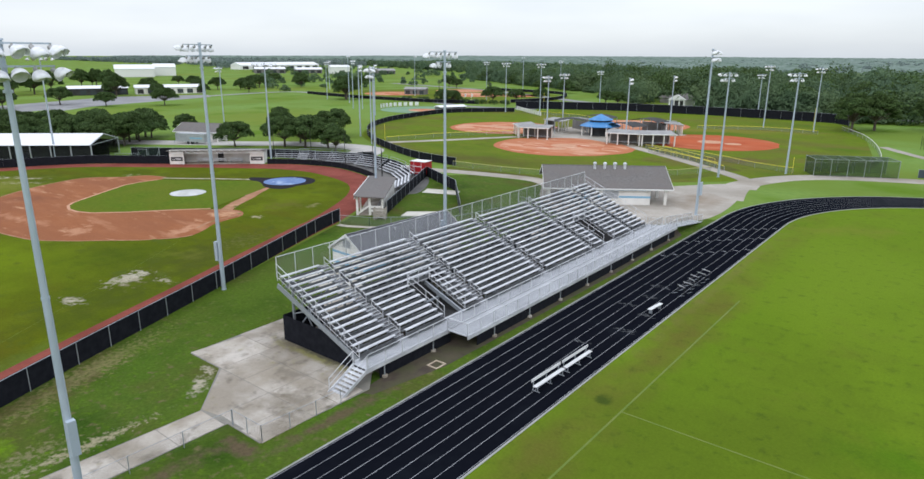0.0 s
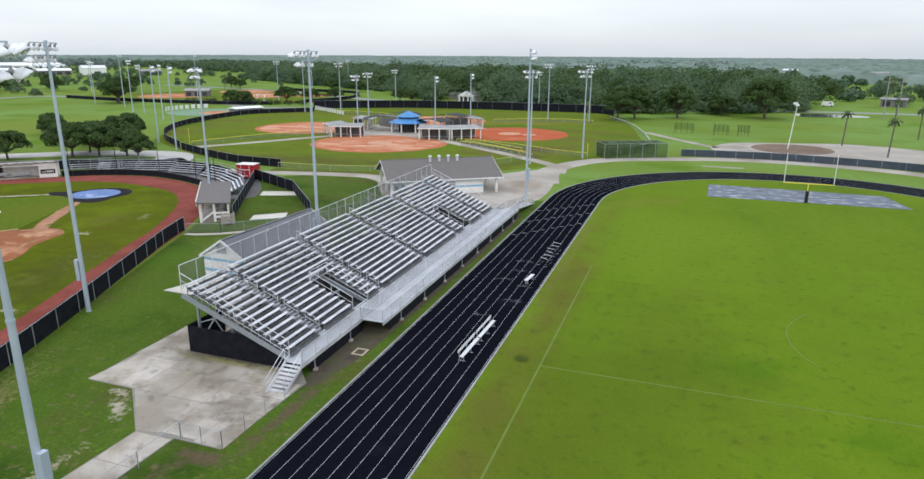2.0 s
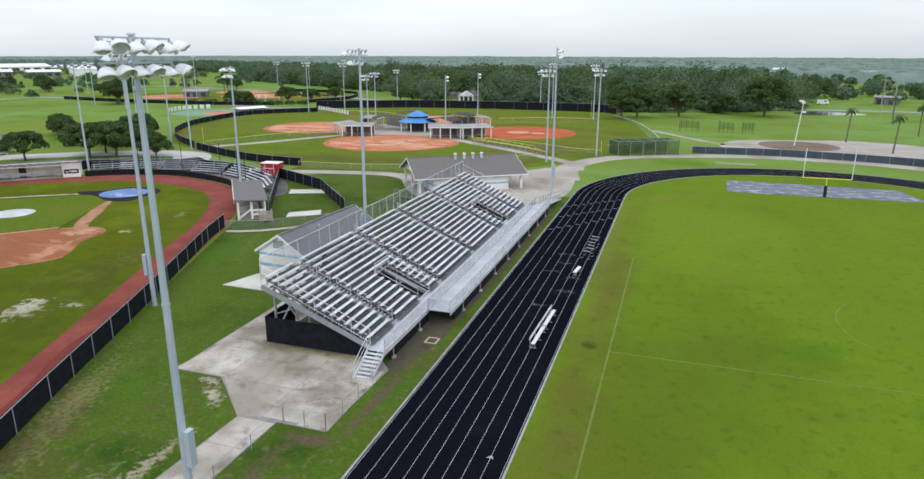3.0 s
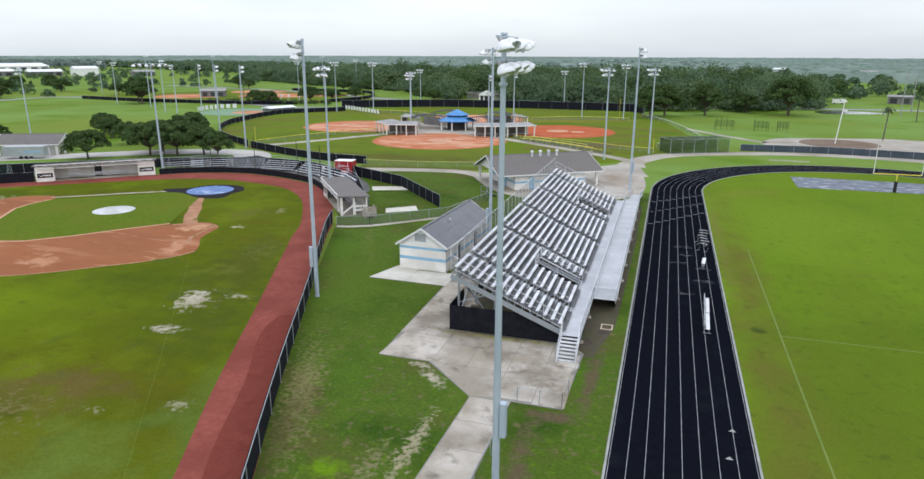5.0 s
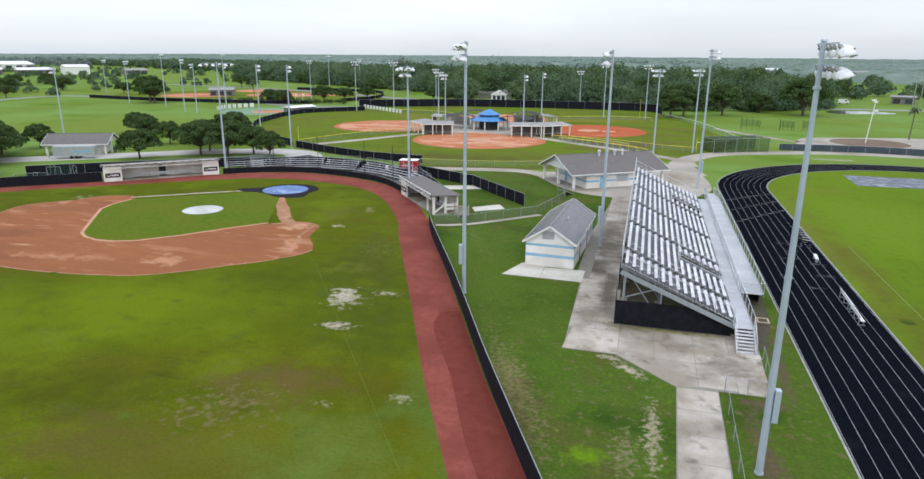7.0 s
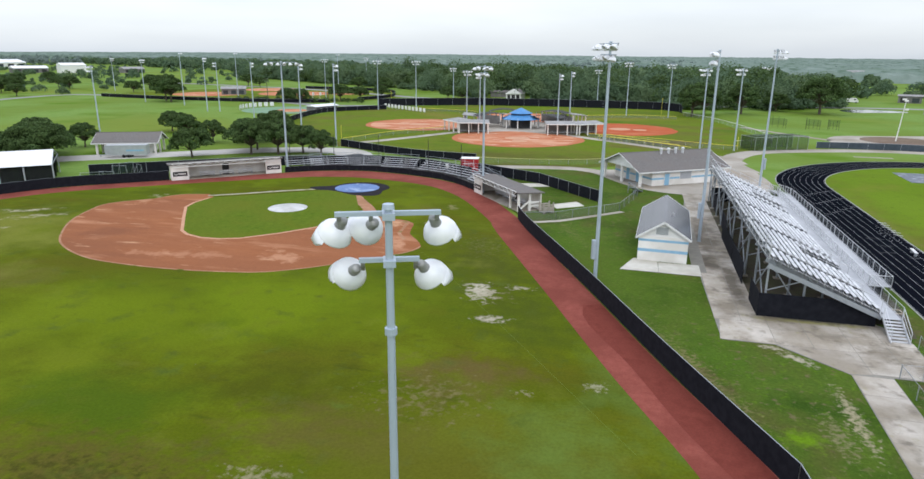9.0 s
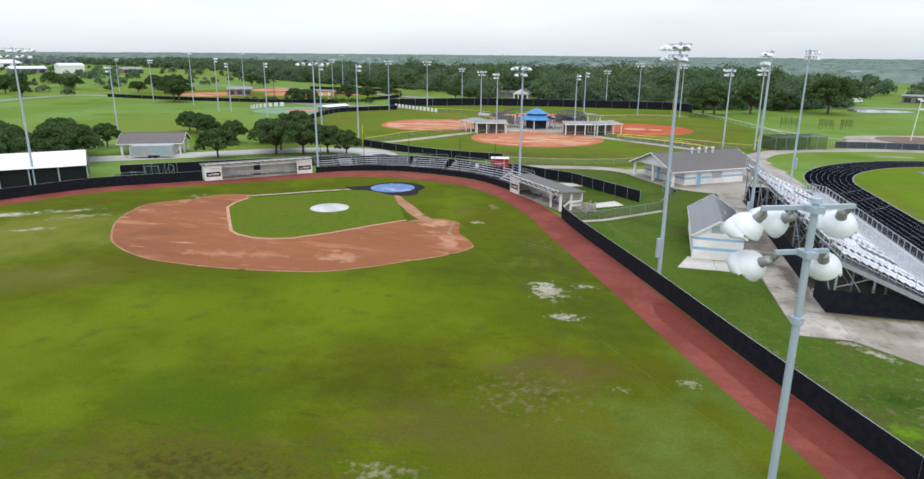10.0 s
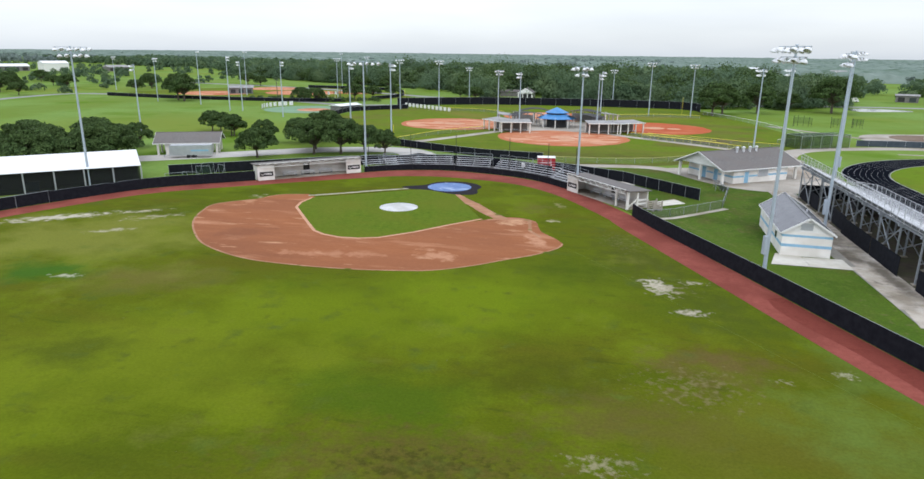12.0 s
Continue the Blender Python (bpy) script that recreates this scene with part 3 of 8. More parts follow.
    red=mat("red_paint", (0.33, 0.010, 0.014), (0.38, 0.014, 0.018), 2.0, 0.45),
    # pale patches: real wear, and a highlight painted into the colour
    bluemat=mat("blue_home_mat", (0.115, 0.19, 0.38), (0.14, 0.23, 0.44), 2.0, 0.8, c=(0.10, 0.17, 0.34), c_scale=0.3, patch=[((0.28, 0.36, 0.52), 0.35, (0.54, 0.66)), ((0.40, 0.46, 0.56), 0.9, (0.62, 0.72))]),
    darkring=mat("dark_wet_clay", (0.02, 0.019, 0.024), (0.03, 0.027, 0.03), 2.0, 0.9, spec=0.03),
    tarp=mat("grey_blue_tarp", (0.085, 0.102, 0.132), (0.125, 0.145, 0.180), 0.9, 0.6, bump=0.5, patch=[((0.36, 0.39, 0.42), 0.9, (0.55, 0.66)), ((0.050, 0.060, 0.082), 0.55, (0.54, 0.66)), ((0.30, 0.32, 0.34), 2.2, (0.60, 0.70))], stretch=(0.55, 1, 1)),
    yellow=mat("yellow_paint", (0.72, 0.60, 0.06), (0.76, 0.65, 0.09), 3.0, 0.6),
    verge=mat("worn_verge_grass", (0.105, 0.095, 0.028), (0.075, 0.092, 0.018), 0.5, 0.95, c=(0.10, 0.125, 0.02), c_scale=0.12, grain=(2.0, 0.15), spec=0.03),
    ring=mat("throwing_ring_dirt", (0.17, 0.125, 0.095), (0.22, 0.165, 0.125), 0.5, 0.95, c=(0.15, 0.11, 0.08), c_scale=0.1, grain=(1.5, 0.1), spec=0.05),
    dark_pad=mat("dark_grey_pad", (0.085, 0.085, 0.085), (0.12, 0.12, 0.118), 0.9, 0.9, c=(0.16, 0.155, 0.145), c_scale=0.15, spec=0.1),
    # the sky's reflection on the screen is painted in as blue-grey
    blue_screen=mat("windscreen_with_sky_reflection", (0.050, 0.066, 0.082), (0.075, 0.092, 0.11), 0.6, 0.85, spec=0.1),
    cover=mat("grubby_white_tarp", (0.46, 0.47, 0.47), (0.60, 0.60, 0.59), 0.9, 0.7, bump=0.4, c=(0.42, 0.42, 0.40), c_scale=0.5),
    pad=mat("pale_turf_pad", (0.52, 0.50, 0.44), (0.60, 0.58, 0.52), 1.0, 0.9, c=(0.46, 0.43, 0.36), c_scale=0.4),
    bin=mat("blue_plastic", (0.03, 0.16, 0.45), (0.04, 0.19, 0.50), 1.0, 0.5),
    wood=mat("tan_painted_wood", (0.42, 0.34, 0.25), (0.48, 0.40, 0.30), 3.0, 0.8),
    bark=mat("bark", (0.075, 0.06, 0.045), (0.12, 0.10, 0.08), 6.0, 0.95, bump=0.6),
    palmbark=mat("palm_bark", (0.105, 0.09, 0.07), (0.15, 0.13, 0.105), 5.0, 0.95, bump=0.6),
    leaf=mat("oak_leaves", (0.060, 0.108, 0.036), (0.100, 0.158, 0.052), 0.8, 0.75, island=0.28, c=(0.05, 0.082, 0.022), c_scale=0.1, spec=0.15, trans=0.3),
    leaf_b=mat("wood_leaves", (0.066, 0.116, 0.056), (0.165, 0.228, 0.108), 0.085, 0.8, island=0.07, c=(0.105, 0.165, 0.098), c_scale=0.03, spec=0.05, trans=0.35),
    # haze painted into both leaf colours: paler and bluer than the near woods
    leaf_far=mat("far_leaves_with_haze", (0.165, 0.222, 0.195), (0.215, 0.272, 0.245), 0.03, 0.85, island=0.06, c=(0.215, 0.265, 0.25), c_scale=0.004, spec=0.05, trans=0.45),
    canopy_far=mat("far_canopy_with_haze", (0.118, 0.168, 0.130), (0.175, 0.228, 0.186), 0.035, 0.9, c=(0.175, 0.225, 0.200), c_scale=0.004, spec=0.02, patch=[((0.085, 0.128, 0.092), 0.05, (0.50, 0.64)), ((0.205, 0.255, 0.225), 0.02, (0.56, 0.68))]),
    frond=mat("palm_frond", (0.045, 0.080, 0.026), (0.070, 0.112, 0.036), 1.5, 0.7, island=0.3),
    water=mat("pond_water", (0.05, 0.06, 0.06), None, 1.0, 0.08, spec=0.5),
    tyre=mat("tyre_rubber", (0.015, 0.015, 0.016), None, 3.0, 0.85),
    trailer=mat("trailer_aluminium", (0.40, 0.42, 0.45), (0.46, 0.48, 0.51), 1.0, 0.4, 0.4),
)

# ---- mesh helpers ----
class MB:
    """Gathers faces for one mesh."""
    def __init__(self):
        self.v, self.f = [], []

    def add(self, vs, fs):
        k = len(self.v)
        self.v += [tuple(p) for p in vs]
        self.f += [tuple(i + k for i in q) for q in fs]
        return self

    def box(self, x0, y0, z0, x1, y1, z1):
        return self.add([(x0, y0, z0), (x1, y0, z0), (x1, y1, z0), (x0, y1, z0), (x0, y0, z1), (x1, y0, z1), (x1, y1, z1), (x0, y1, z1)],
                        [(3, 2, 1, 0), (4, 5, 6, 7), (0, 1, 5, 4), (1, 2, 6, 5), (2, 3, 7, 6), (3, 0, 4, 7)])

    def beam(self, p, q, w, h=None):
        p, q = Vector(p), Vector(q)
        d = (q - p).normalized()
        s = d.cross(Vector((0, 0, 1)))
        s = s.normalized() if s.length > 1e-4 else Vector((1, 0, 0))
        u = s.cross(d) * ((h or w) / 2)
        s = s * (w / 2)
        vs = [p - s - u, p + s - u, p + s + u, p - s + u, q - s - u, q + s - u, q + s + u, q - s + u]
        return self.add(vs, [(3, 2, 1, 0), (4, 5, 6, 7), (0, 1, 5, 4), (1, 2, 6, 5), (2, 3, 7, 6), (3, 0, 4, 7)])

    def tube(self, p, q, r, r1=None, n=8, cap=True):
        p, q = Vector(p), Vector(q)
        r1 = r if r1 is None else r1
        d = (q - p).normalized()
        s = d.orthogonal().normalized()
        u = d.cross(s)
        vs, fs = [], []
        for c, rr in ((p, r), (q, r1)):
            for i in range(n):
                a = 2 * math.pi * i / n
                vs.append(c + s * (rr * math.cos(a)) + u * (rr * math.sin(a)))
        for i in range(n):
            j = (i + 1) % n
            fs.append((i, j, n + j, n + i))
        if cap:
            fs += [tuple(range(n - 1, -1, -1)), tuple(range(n, 2 * n))]
        return self.add(vs, fs)

    def prism(self, pts, z0, z1):
        n = len(pts)
        vs = [(x, y, z0) for x, y in pts] + [(x, y, z1) for x, y in pts]
        return self.add(vs, [tuple(range(n - 1, -1, -1)), tuple(range(n, 2 * n))] + [(i, (i + 1) % n, n + (i + 1) % n, n + i) for i in range(n)])

    def ribbon(self, a, b, z0, z1):
        """A thick strip between two lines of points."""
        n = len(a)
        vs = [(x, y, z0) for x, y in a] + [(x, y, z0) for x, y in b] + [(x, y, z1) for x, y in a] + [(x, y, z1) for x, y in b]
        fs = []
        for i in range(n - 1):
            j = i + 1
            fs += [(2 * n + i, 2 * n + j, 3 * n + j, 3 * n + i), (i, j, 2 * n + j, 2 * n + i), (n + j, n + i, 3 * n + i, 3 * n + j)]
        fs += [(0, 2 * n, 3 * n, n), (n - 1, 2 * n - 1, 4 * n - 1, 3 * n - 1)]
        return self.add(vs, fs)

    def lathe(self, prof, n=12, axis=None):
        m = axis or Matrix.Identity(4)
        vs = [m @ Vector((r * math.cos(2 * math.pi * i / n), r * math.sin(2 * math.pi * i / n), z)) for r, z in prof for i in range(n)]
        fs = [(k * n + i, k * n + (i + 1) % n, (k + 1) * n + (i + 1) % n, (k + 1) * n + i) for k in range(len(prof) - 1) for i in range(n)]
        return self.add(vs, fs)

    def mesh(self, name, material, smooth=False):
        me = bpy.data.meshes.new(name)
        me.from_pydata(self.v, [], self.f)
        me.materials.append(M[material])
        if smooth:
            me.polygons.foreach_set("use_smooth", [True] * len(me.polygons))
        bm = bmesh.new()
        bm.from_mesh(me)
        bmesh.ops.recalc_face_normals(bm, faces=bm.faces)
        bm.to_mesh(me)
        bm.free()
        return me


def part(name, mb, material, parent, label="", smooth=False, m=None):
    """One mesh object under a thing or part. mb: a builder or a ready mesh."""
    ob = new(name, mb.mesh(name, material, smooth) if isinstance(mb, MB) else mb)
    if parent:
        ob.parent = parent
    if m is not None:
        ob.matrix_basis = m
    return tagged(ob, label) if label else ob


def thing(name, label, category, group="", at=None, kind=""):
    ob = new(name)
    ob.empty_display_size = 0.3
    if at is not None:
        ob.matrix_basis = at
    return tagged(ob, label, category, group, kind)


def setting(name, mb, material, label="", smooth=False):
    return tagged(part(name, mb, material, None, smooth=smooth), label or name.replace("_", " "), name.split("_")[0], kind="structure")


def curve(pts, step=2.0, closed=False):
    """Points along a smooth line through the given ones."""
    out, n = [], len(pts)
    for i in range(n if closed else n - 1):
        p0, p1, p2, p3 = (Vector(pts[k % n] if closed else pts[min(max(k, 0), n - 1)]) for k in (i - 1, i, i + 1, i + 2))
        s = max(1, int((p2 - p1).length / step))
        for k in range(s):
            t = k / s
            out.append(tuple(0.5 * ((2 * p1) + (p2 - p0) * t + (2 * p0 - 5 * p1 + 4 * p2 - p3) * t * t + (3 * p1 - p0 - 3 * p2 + p3) * t ** 3)))
    return out if closed else out + [tuple(pts[-1])]


def offset(pts, d):
    """The line moved d to its left."""
    out = []
    for i, p in enumerate(pts):
        a, b = Vector(pts[max(i - 1, 0)]), Vector(pts[min(i + 1, len(pts) - 1)])
        t = (b - a).normalized()
        out.append((p[0] - t.y * d, p[1] + t.x * d))
    return out


def arc(cx, cy, r, a0, a1, n=48, rough=0.0, seed=0):
    rg = random.Random(seed)
    return [(cx + (r + rg.uniform(-rough, rough)) * math.cos(radians(a0 + (a1 - a0) * i / n)), cy + (r + rg.uniform(-rough, rough)) * math.sin(radians(a0 + (a1 - a0) * i / n))) for i in range(n + 1)]


def path_strip(name, pts, width, material, z, label):
    c = curve(pts)
    return setting(name, MB().ribbon(offset(c, width / 2), offset(c, -width / 2), z - 0.1, z), material, label)

# ---- the ground and what lies on it ----
setting("ground", MB().prism([(-4800, -1500), (4800, -1500), (4800, 4900), (-4800, 4900)], -0.5, 0.0), "ground", "flat green meadow reaching to the horizon")
setting("ground_lawn", MB().prism([(-27.76, -60), (-27.76, 92.9), (-44.5, 89.7), (-50.3, 84.3), (-56, 91), (-60.7, 101.5), (-63.6, 101), (-76.2, 99.5), (-83, 93), (-78, 76), (-70, 63), (-68, 59), (-50.5, 16), (-47, 4), (-62, -16), (-104, -34), (-170, -20), (-170, -60)], -0.1, 0.012), "lawn",
        "patchy worn grass between the grandstand and the ballpark fence")

# running track: two lines joined by a bend
TX0, TX1, BY = -27.62, -19.48, 95.8
BX, RO = 10.2, 37.82
RI = RO - (TX1 - TX0)


def oval(r):
    """One line of the track at the radius r from the bend's centre."""
    y0 = -60.0
    return [(BX - r, y0 + (BY - y0) * i / 20) for i in range(20)] + arc(BX, BY, r, 180, 0, 64) + [(BX + r, BY - (BY - y0) * i / 20) for i in range(1, 21)]


track = setting("running_track", MB().ribbon(oval(RO), oval(RI), -0.1, 0.03), "track", "black rubberised running track with eight white-lined lanes")
lane = (RO - RI - 0.2) / 8
for i in range(9):
    r = RO - 0.1 - lane * i
    part("lane_line", MB().ribbon(oval(r + 0.0135), oval(r - 0.0135), 0.02, 0.036), "line", track)
for r in (RO + 0.07, RI - 0.07):
    setting("kerb", MB().ribbon(oval(r + 0.07), oval(r - 0.07), -0.1, 0.05), "kerb", "pale concrete kerb edging the running track")
# exchange and start marks across the lanes
for i in range(8):
    x = TX0 + 0.1 + lane * (i + 0.5)
    for y in (71.5 + 1.25 * i, 79.0 + 1.1 * i, 86.0 + 1.0 * i):
        part("lane_mark", MB().box(x - 0.3, y - 0.05, 0.02, x + 0.3, y + 0.05, 0.037), "line", track)
for x, y in ((-21.0, 16.9), (-21.9, 14.4), (-20.6, 20.0)):
    part("lane_arrow", MB().prism([(x - 0.22, y - 0.12), (x + 0.22, y - 0.12), (x + 0.05, y + 0.2)], 0.02, 0.0365), "kerb", track)
rg = random.Random(31)
scuff = MB()
for x, y, n in ((-22.6, 44.3, 7), (-21.3, 48.6, 12), (-22.9, 61.0, 10), (-23.6, 54.5, 6), (-21.0, 53.0, 9), (-23.0, 57.5, 6), (-20.8, 64.0, 8)):
    for k in range(n):
        a, cx, cy, w = rg.uniform(-0.5, 0.5), x + rg.uniform(-0.9, 0.9), y + rg.uniform(-0.35, 0.35), rg.uniform(0.12, 0.45)
        dx, dy = math.cos(a), math.sin(a)
        scuff.prism([(cx - w * dx, cy - w * dy), (cx + 0.05 * dy, cy - 0.07 * dx), (cx + w * dx, cy + w * dy), (cx - 0.04 * dy, cy + 0.06 * dx)], 0.02, 0.0375)
tagged(part("scuff_mark", scuff, "scuff", track), kind="stuff")
football = setting("football_field", MB().prism([(BX - RI + 0.14, -60)] + [(BX - RI + 0.14, BY)] + arc(BX, BY, RI - 0.14, 180, 0, 48) + [(BX + RI - 0.14, -60)], -0.1, 0.02), "football", "bright lime green mown football field")
part("touch_line", MB().box(-15.72, -50, 0.015, -15.58, 62, 0.026), "chalk", football)
part("halfway_line", MB().box(-15.58, 36.2, 0.015, 40.5, 36.32, 0.026), "chalk", football)
part("centre_circle", MB().ribbon(arc(11.6, 48.4, 9.15, 140, 215, 40), arc(11.6, 48.4, 9.05, 140, 215, 40), 0.015, 0.026), "chalk", football)
tp = [(-3.3, 105.9), (-2.9, 117.1), (9.9, 116.8), (24.6, 116.2), (26.2, 106.5), (12.1, 106.2)]
setting("tarp_area", MB().prism(tp, 0.0, 0.05), "tarp", "grey-blue weathered ground tarp in the end zone")
setting("jump_pit", MB().box(-3.9, 137.8, -0.1, 4.1, 139.0, 0.05), "path", "pale sand strip of a long jump pit")
setting("shot_ring", MB().prism(curve([(-1.5, 166), (2.7, 181), (17, 186.2), (34.5, 189.8), (49.3, 181), (51.8, 164.6), (40.8, 159.4), (23.7, 160.7), (10.3, 161.9)], 3, True), -0.1, 0.03), "path", "concrete apron of the throwing circle")
setting("shot_ring_clay", MB().prism(arc(17.3, 174.4, 9.5, 0, 360, 32)[:-1], -0.1, 0.06), "ring", "brown dirt throwing circle")

# baseball field
HOME, MOUND = (-98.6, 72.4), (-102.3, 55.2)
OUT = curve([(-44.2, 3.5), (-43.2, -4), (-46.5, -12), (-56, -20.6), (-68, -28), (-85, -38), (-104.6, -41.7), (-124.2, -39.3), (-142.4, -28.5), (-155, -11.5), (-161.1, 8.1), (-158.9, 28.3),
             (-153.1, 44.7), (-146.1, 57.5), (-132.5, 69), (-117.7, 81.1), (-111.4, 85.4), (-101.2, 87.5), (-87, 83.1), (-77.4, 74.1), (-68.6, 59), (-66, 52.5),
             (-57.2, 32.6), (-50.4, 17.0)], 2.0, True)
INN, nO = [], len(OUT)
for i, p in enumerate(OUT):
    t = (Vector(OUT[(i + 1) % nO]) - Vector(OUT[i - 1])).normalized()
    w = 4.3 + 2.4 * math.exp(-((p[0] + 103) ** 2 + (p[1] - 87) ** 2) / 400)
    INN.append((p[0] + t.y * w, p[1] - t.x * w))
setting("warning_track", MB().ribbon(OUT + OUT[:1], INN + INN[:1], -0.1, 0.03), "warning", "dark red crushed-brick warning track")
# the half along the long fence is darker
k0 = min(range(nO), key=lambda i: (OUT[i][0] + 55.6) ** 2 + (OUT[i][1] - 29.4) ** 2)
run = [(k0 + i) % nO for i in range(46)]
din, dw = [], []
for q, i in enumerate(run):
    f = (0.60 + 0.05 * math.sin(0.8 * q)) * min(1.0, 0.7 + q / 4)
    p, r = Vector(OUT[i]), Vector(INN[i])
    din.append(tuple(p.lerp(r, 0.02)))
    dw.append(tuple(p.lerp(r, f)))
setting("warning_track_damp", MB().ribbon(din, dw, 0.0, 0.036), "warning_darker", "darker half of the warning track along the fence")
setting("outfield", MB().prism(INN, -0.1, 0.022), "outfield", "green outfield grass with brownish worn patches")
CLAY = [(-117.6, 59.0), (-119.6, 60.0), (-122.4, 59.3), (-124.2, 57.6), (-125.4, 54.9), (-129.4, 50.2), (-128.7, 45.5), (-126.8, 40.7), (-123.5, 35.8), (-118.8, 30.8), (-112.0, 27.2), (-105.2, 26.2), (-98.8, 26.3), (-93.9, 27), (-90.1, 28),
        (-86.1, 30.7), (-83, 33.6), (-79.9, 36.4), (-77.6, 39.6), (-77.2, 41.6), (-78.6, 44.2), (-80.2, 46.4), (-81.0, 49.4), (-81.6, 51.8), (-84.1, 53.3), (-86.3, 52.8), (-88.0, 51.4), (-92, 48.5), (-104.5, 44.7)]
setting("infield_clay", MB().prism(curve(CLAY, 1.0, True), -0.1, 0.036), "clay", "reddish-brown raked clay infield")
rim = curve(CLAY[1:20], 1.0)
setting("clay_rim", MB().ribbon(offset(rim, -0.05), offset(rim, 0.2), 0.0, 0.0385), "base_clay", "pale dry rim along the clay's outer edge")
rg = random.Random(8)
bp = curve([(-97.6, 68.2), (-94.3, 63.1), (-91.3, 59.1), (-89.3, 55.8), (-86.4, 52.2)], 0.7)
setting("base_path", MB().ribbon([(x + rg.uniform(0.78, 0.92), y + 0.4) for x, y in bp], [(x - rg.uniform(0.78, 0.92), y - 0.4) for x, y in bp], -0.1, 0.042), "base_clay", "worn narrow clay base path")
setting("first_base_arc", MB().ribbon([(-88.3, 51.1), (-86.6, 52.0), (-84.2, 52.9), (-82.2, 52.2), (-81.9, 49.6), (-81.5, 46.6), (-79.9, 44.0)], [(-88.2, 50.7), (-86.5, 51.5), (-84.2, 52.4), (-82.7, 51.8), (-82.3, 49.5), (-82.0, 46.5), (-80.3, 43.7)], 0.0, 0.041), "base_clay", "pale dry clay round first base")
GRASS = [(-117.2, 58.0), (-102.2, 69.1), (-97.1, 68.1), (-93.2, 60.0), (-89.2, 51.4), (-92.6, 47.4), (-96.4, 42.4), (-99.9, 38.9), (-102.2, 38.0), (-104.6, 37.9), (-107.0, 38.7), (-108.7, 40.0), (-112.8, 45.8), (-116.7, 51.5), (-117.4, 54.4)]
setting("infield_grass", MB().prism(GRASS, -0.1, 0.05), "infield", "trimmed green infield grass")
edge = [GRASS[0]] + GRASS[:3:-1]
setting("infield_edge", MB().ribbon(offset(edge, 0.0), offset(edge, -0.42), 0.0, 0.046), "pale_clay", "pale dry clay edge along the infield grass")
setting("chalk_line", MB().ribbon([(-118.4, 58.9), (-114.0, 61.9), (-110.7, 64.4), (-106.5, 67.3), (-103.0, 69.6)], [(-118.8, 59.6), (-114.3, 62.6), (-111.0, 65.3), (-106.8, 68.0), (-103.3, 70.6)], 0.0, 0.042), "sand", "worn sandy foul line")
setting("home_ring", MB().prism(curve([(-106.4, 70.0), (-104.6, 68.6), (-101.6, 68.5), (-99.4, 67.6), (-96.4, 66.2), (-93.3, 66.9), (-92.9, 68.9), (-93.4, 70.6), (-93.2, 73.6), (-95.3, 76.2), (-98.6, 76.9), (-101.6, 75.4), (-102.9, 72.6), (-104.8, 71.3)], 0.8, True), 0.0, 0.055), "darkring", "dark damp clay round home plate")
setting("home_mat", MB().prism(arc(-98.4, 71.8, 3.75, 0, 360, 48)[:-1], 0.0, 0.07), "bluemat", "round blue turf mat at home plate")
tagged(part("mound_cover", MB().lathe([(0.02, 0.32), (1.2, 0.28), (2.2, 0.14), (2.85, 0.02)], 32, pose(*MOUND, 0.03)), "cover", None, smooth=True), "round white tarp over the pitcher's mound", "tarp")
setting("foul_line", MB().ribbon([(-86.4, 51.9), (-74.1, 36.6), (-52.2, 4.8)], [(-86.35, 51.85), (-74.05, 36.56), (-52.16, 4.77)], 0.0, 0.026), "chalk", "faint worn chalk foul line")

# softball cloverleaf
setting("softball_field", MB().prism(curve([(-85.6, 105.1), (-108.9, 111.6), (-135.8, 126.4), (-151, 143.4), (-165.3, 174.3), (-165.8, 208), (-155.6, 233.4), (-121.1, 258.3), (-79.5, 262.3), (-41.4, 258.5), (-29.9, 233.2), (-19.9, 180.6),
                                            (-17, 162.5), (-23.4, 143.5), (-37.6, 122.6), (-58.7, 106.9)], 4, True), -0.1, 0.016), "soft", "mown grass of four adjoining softball fields")
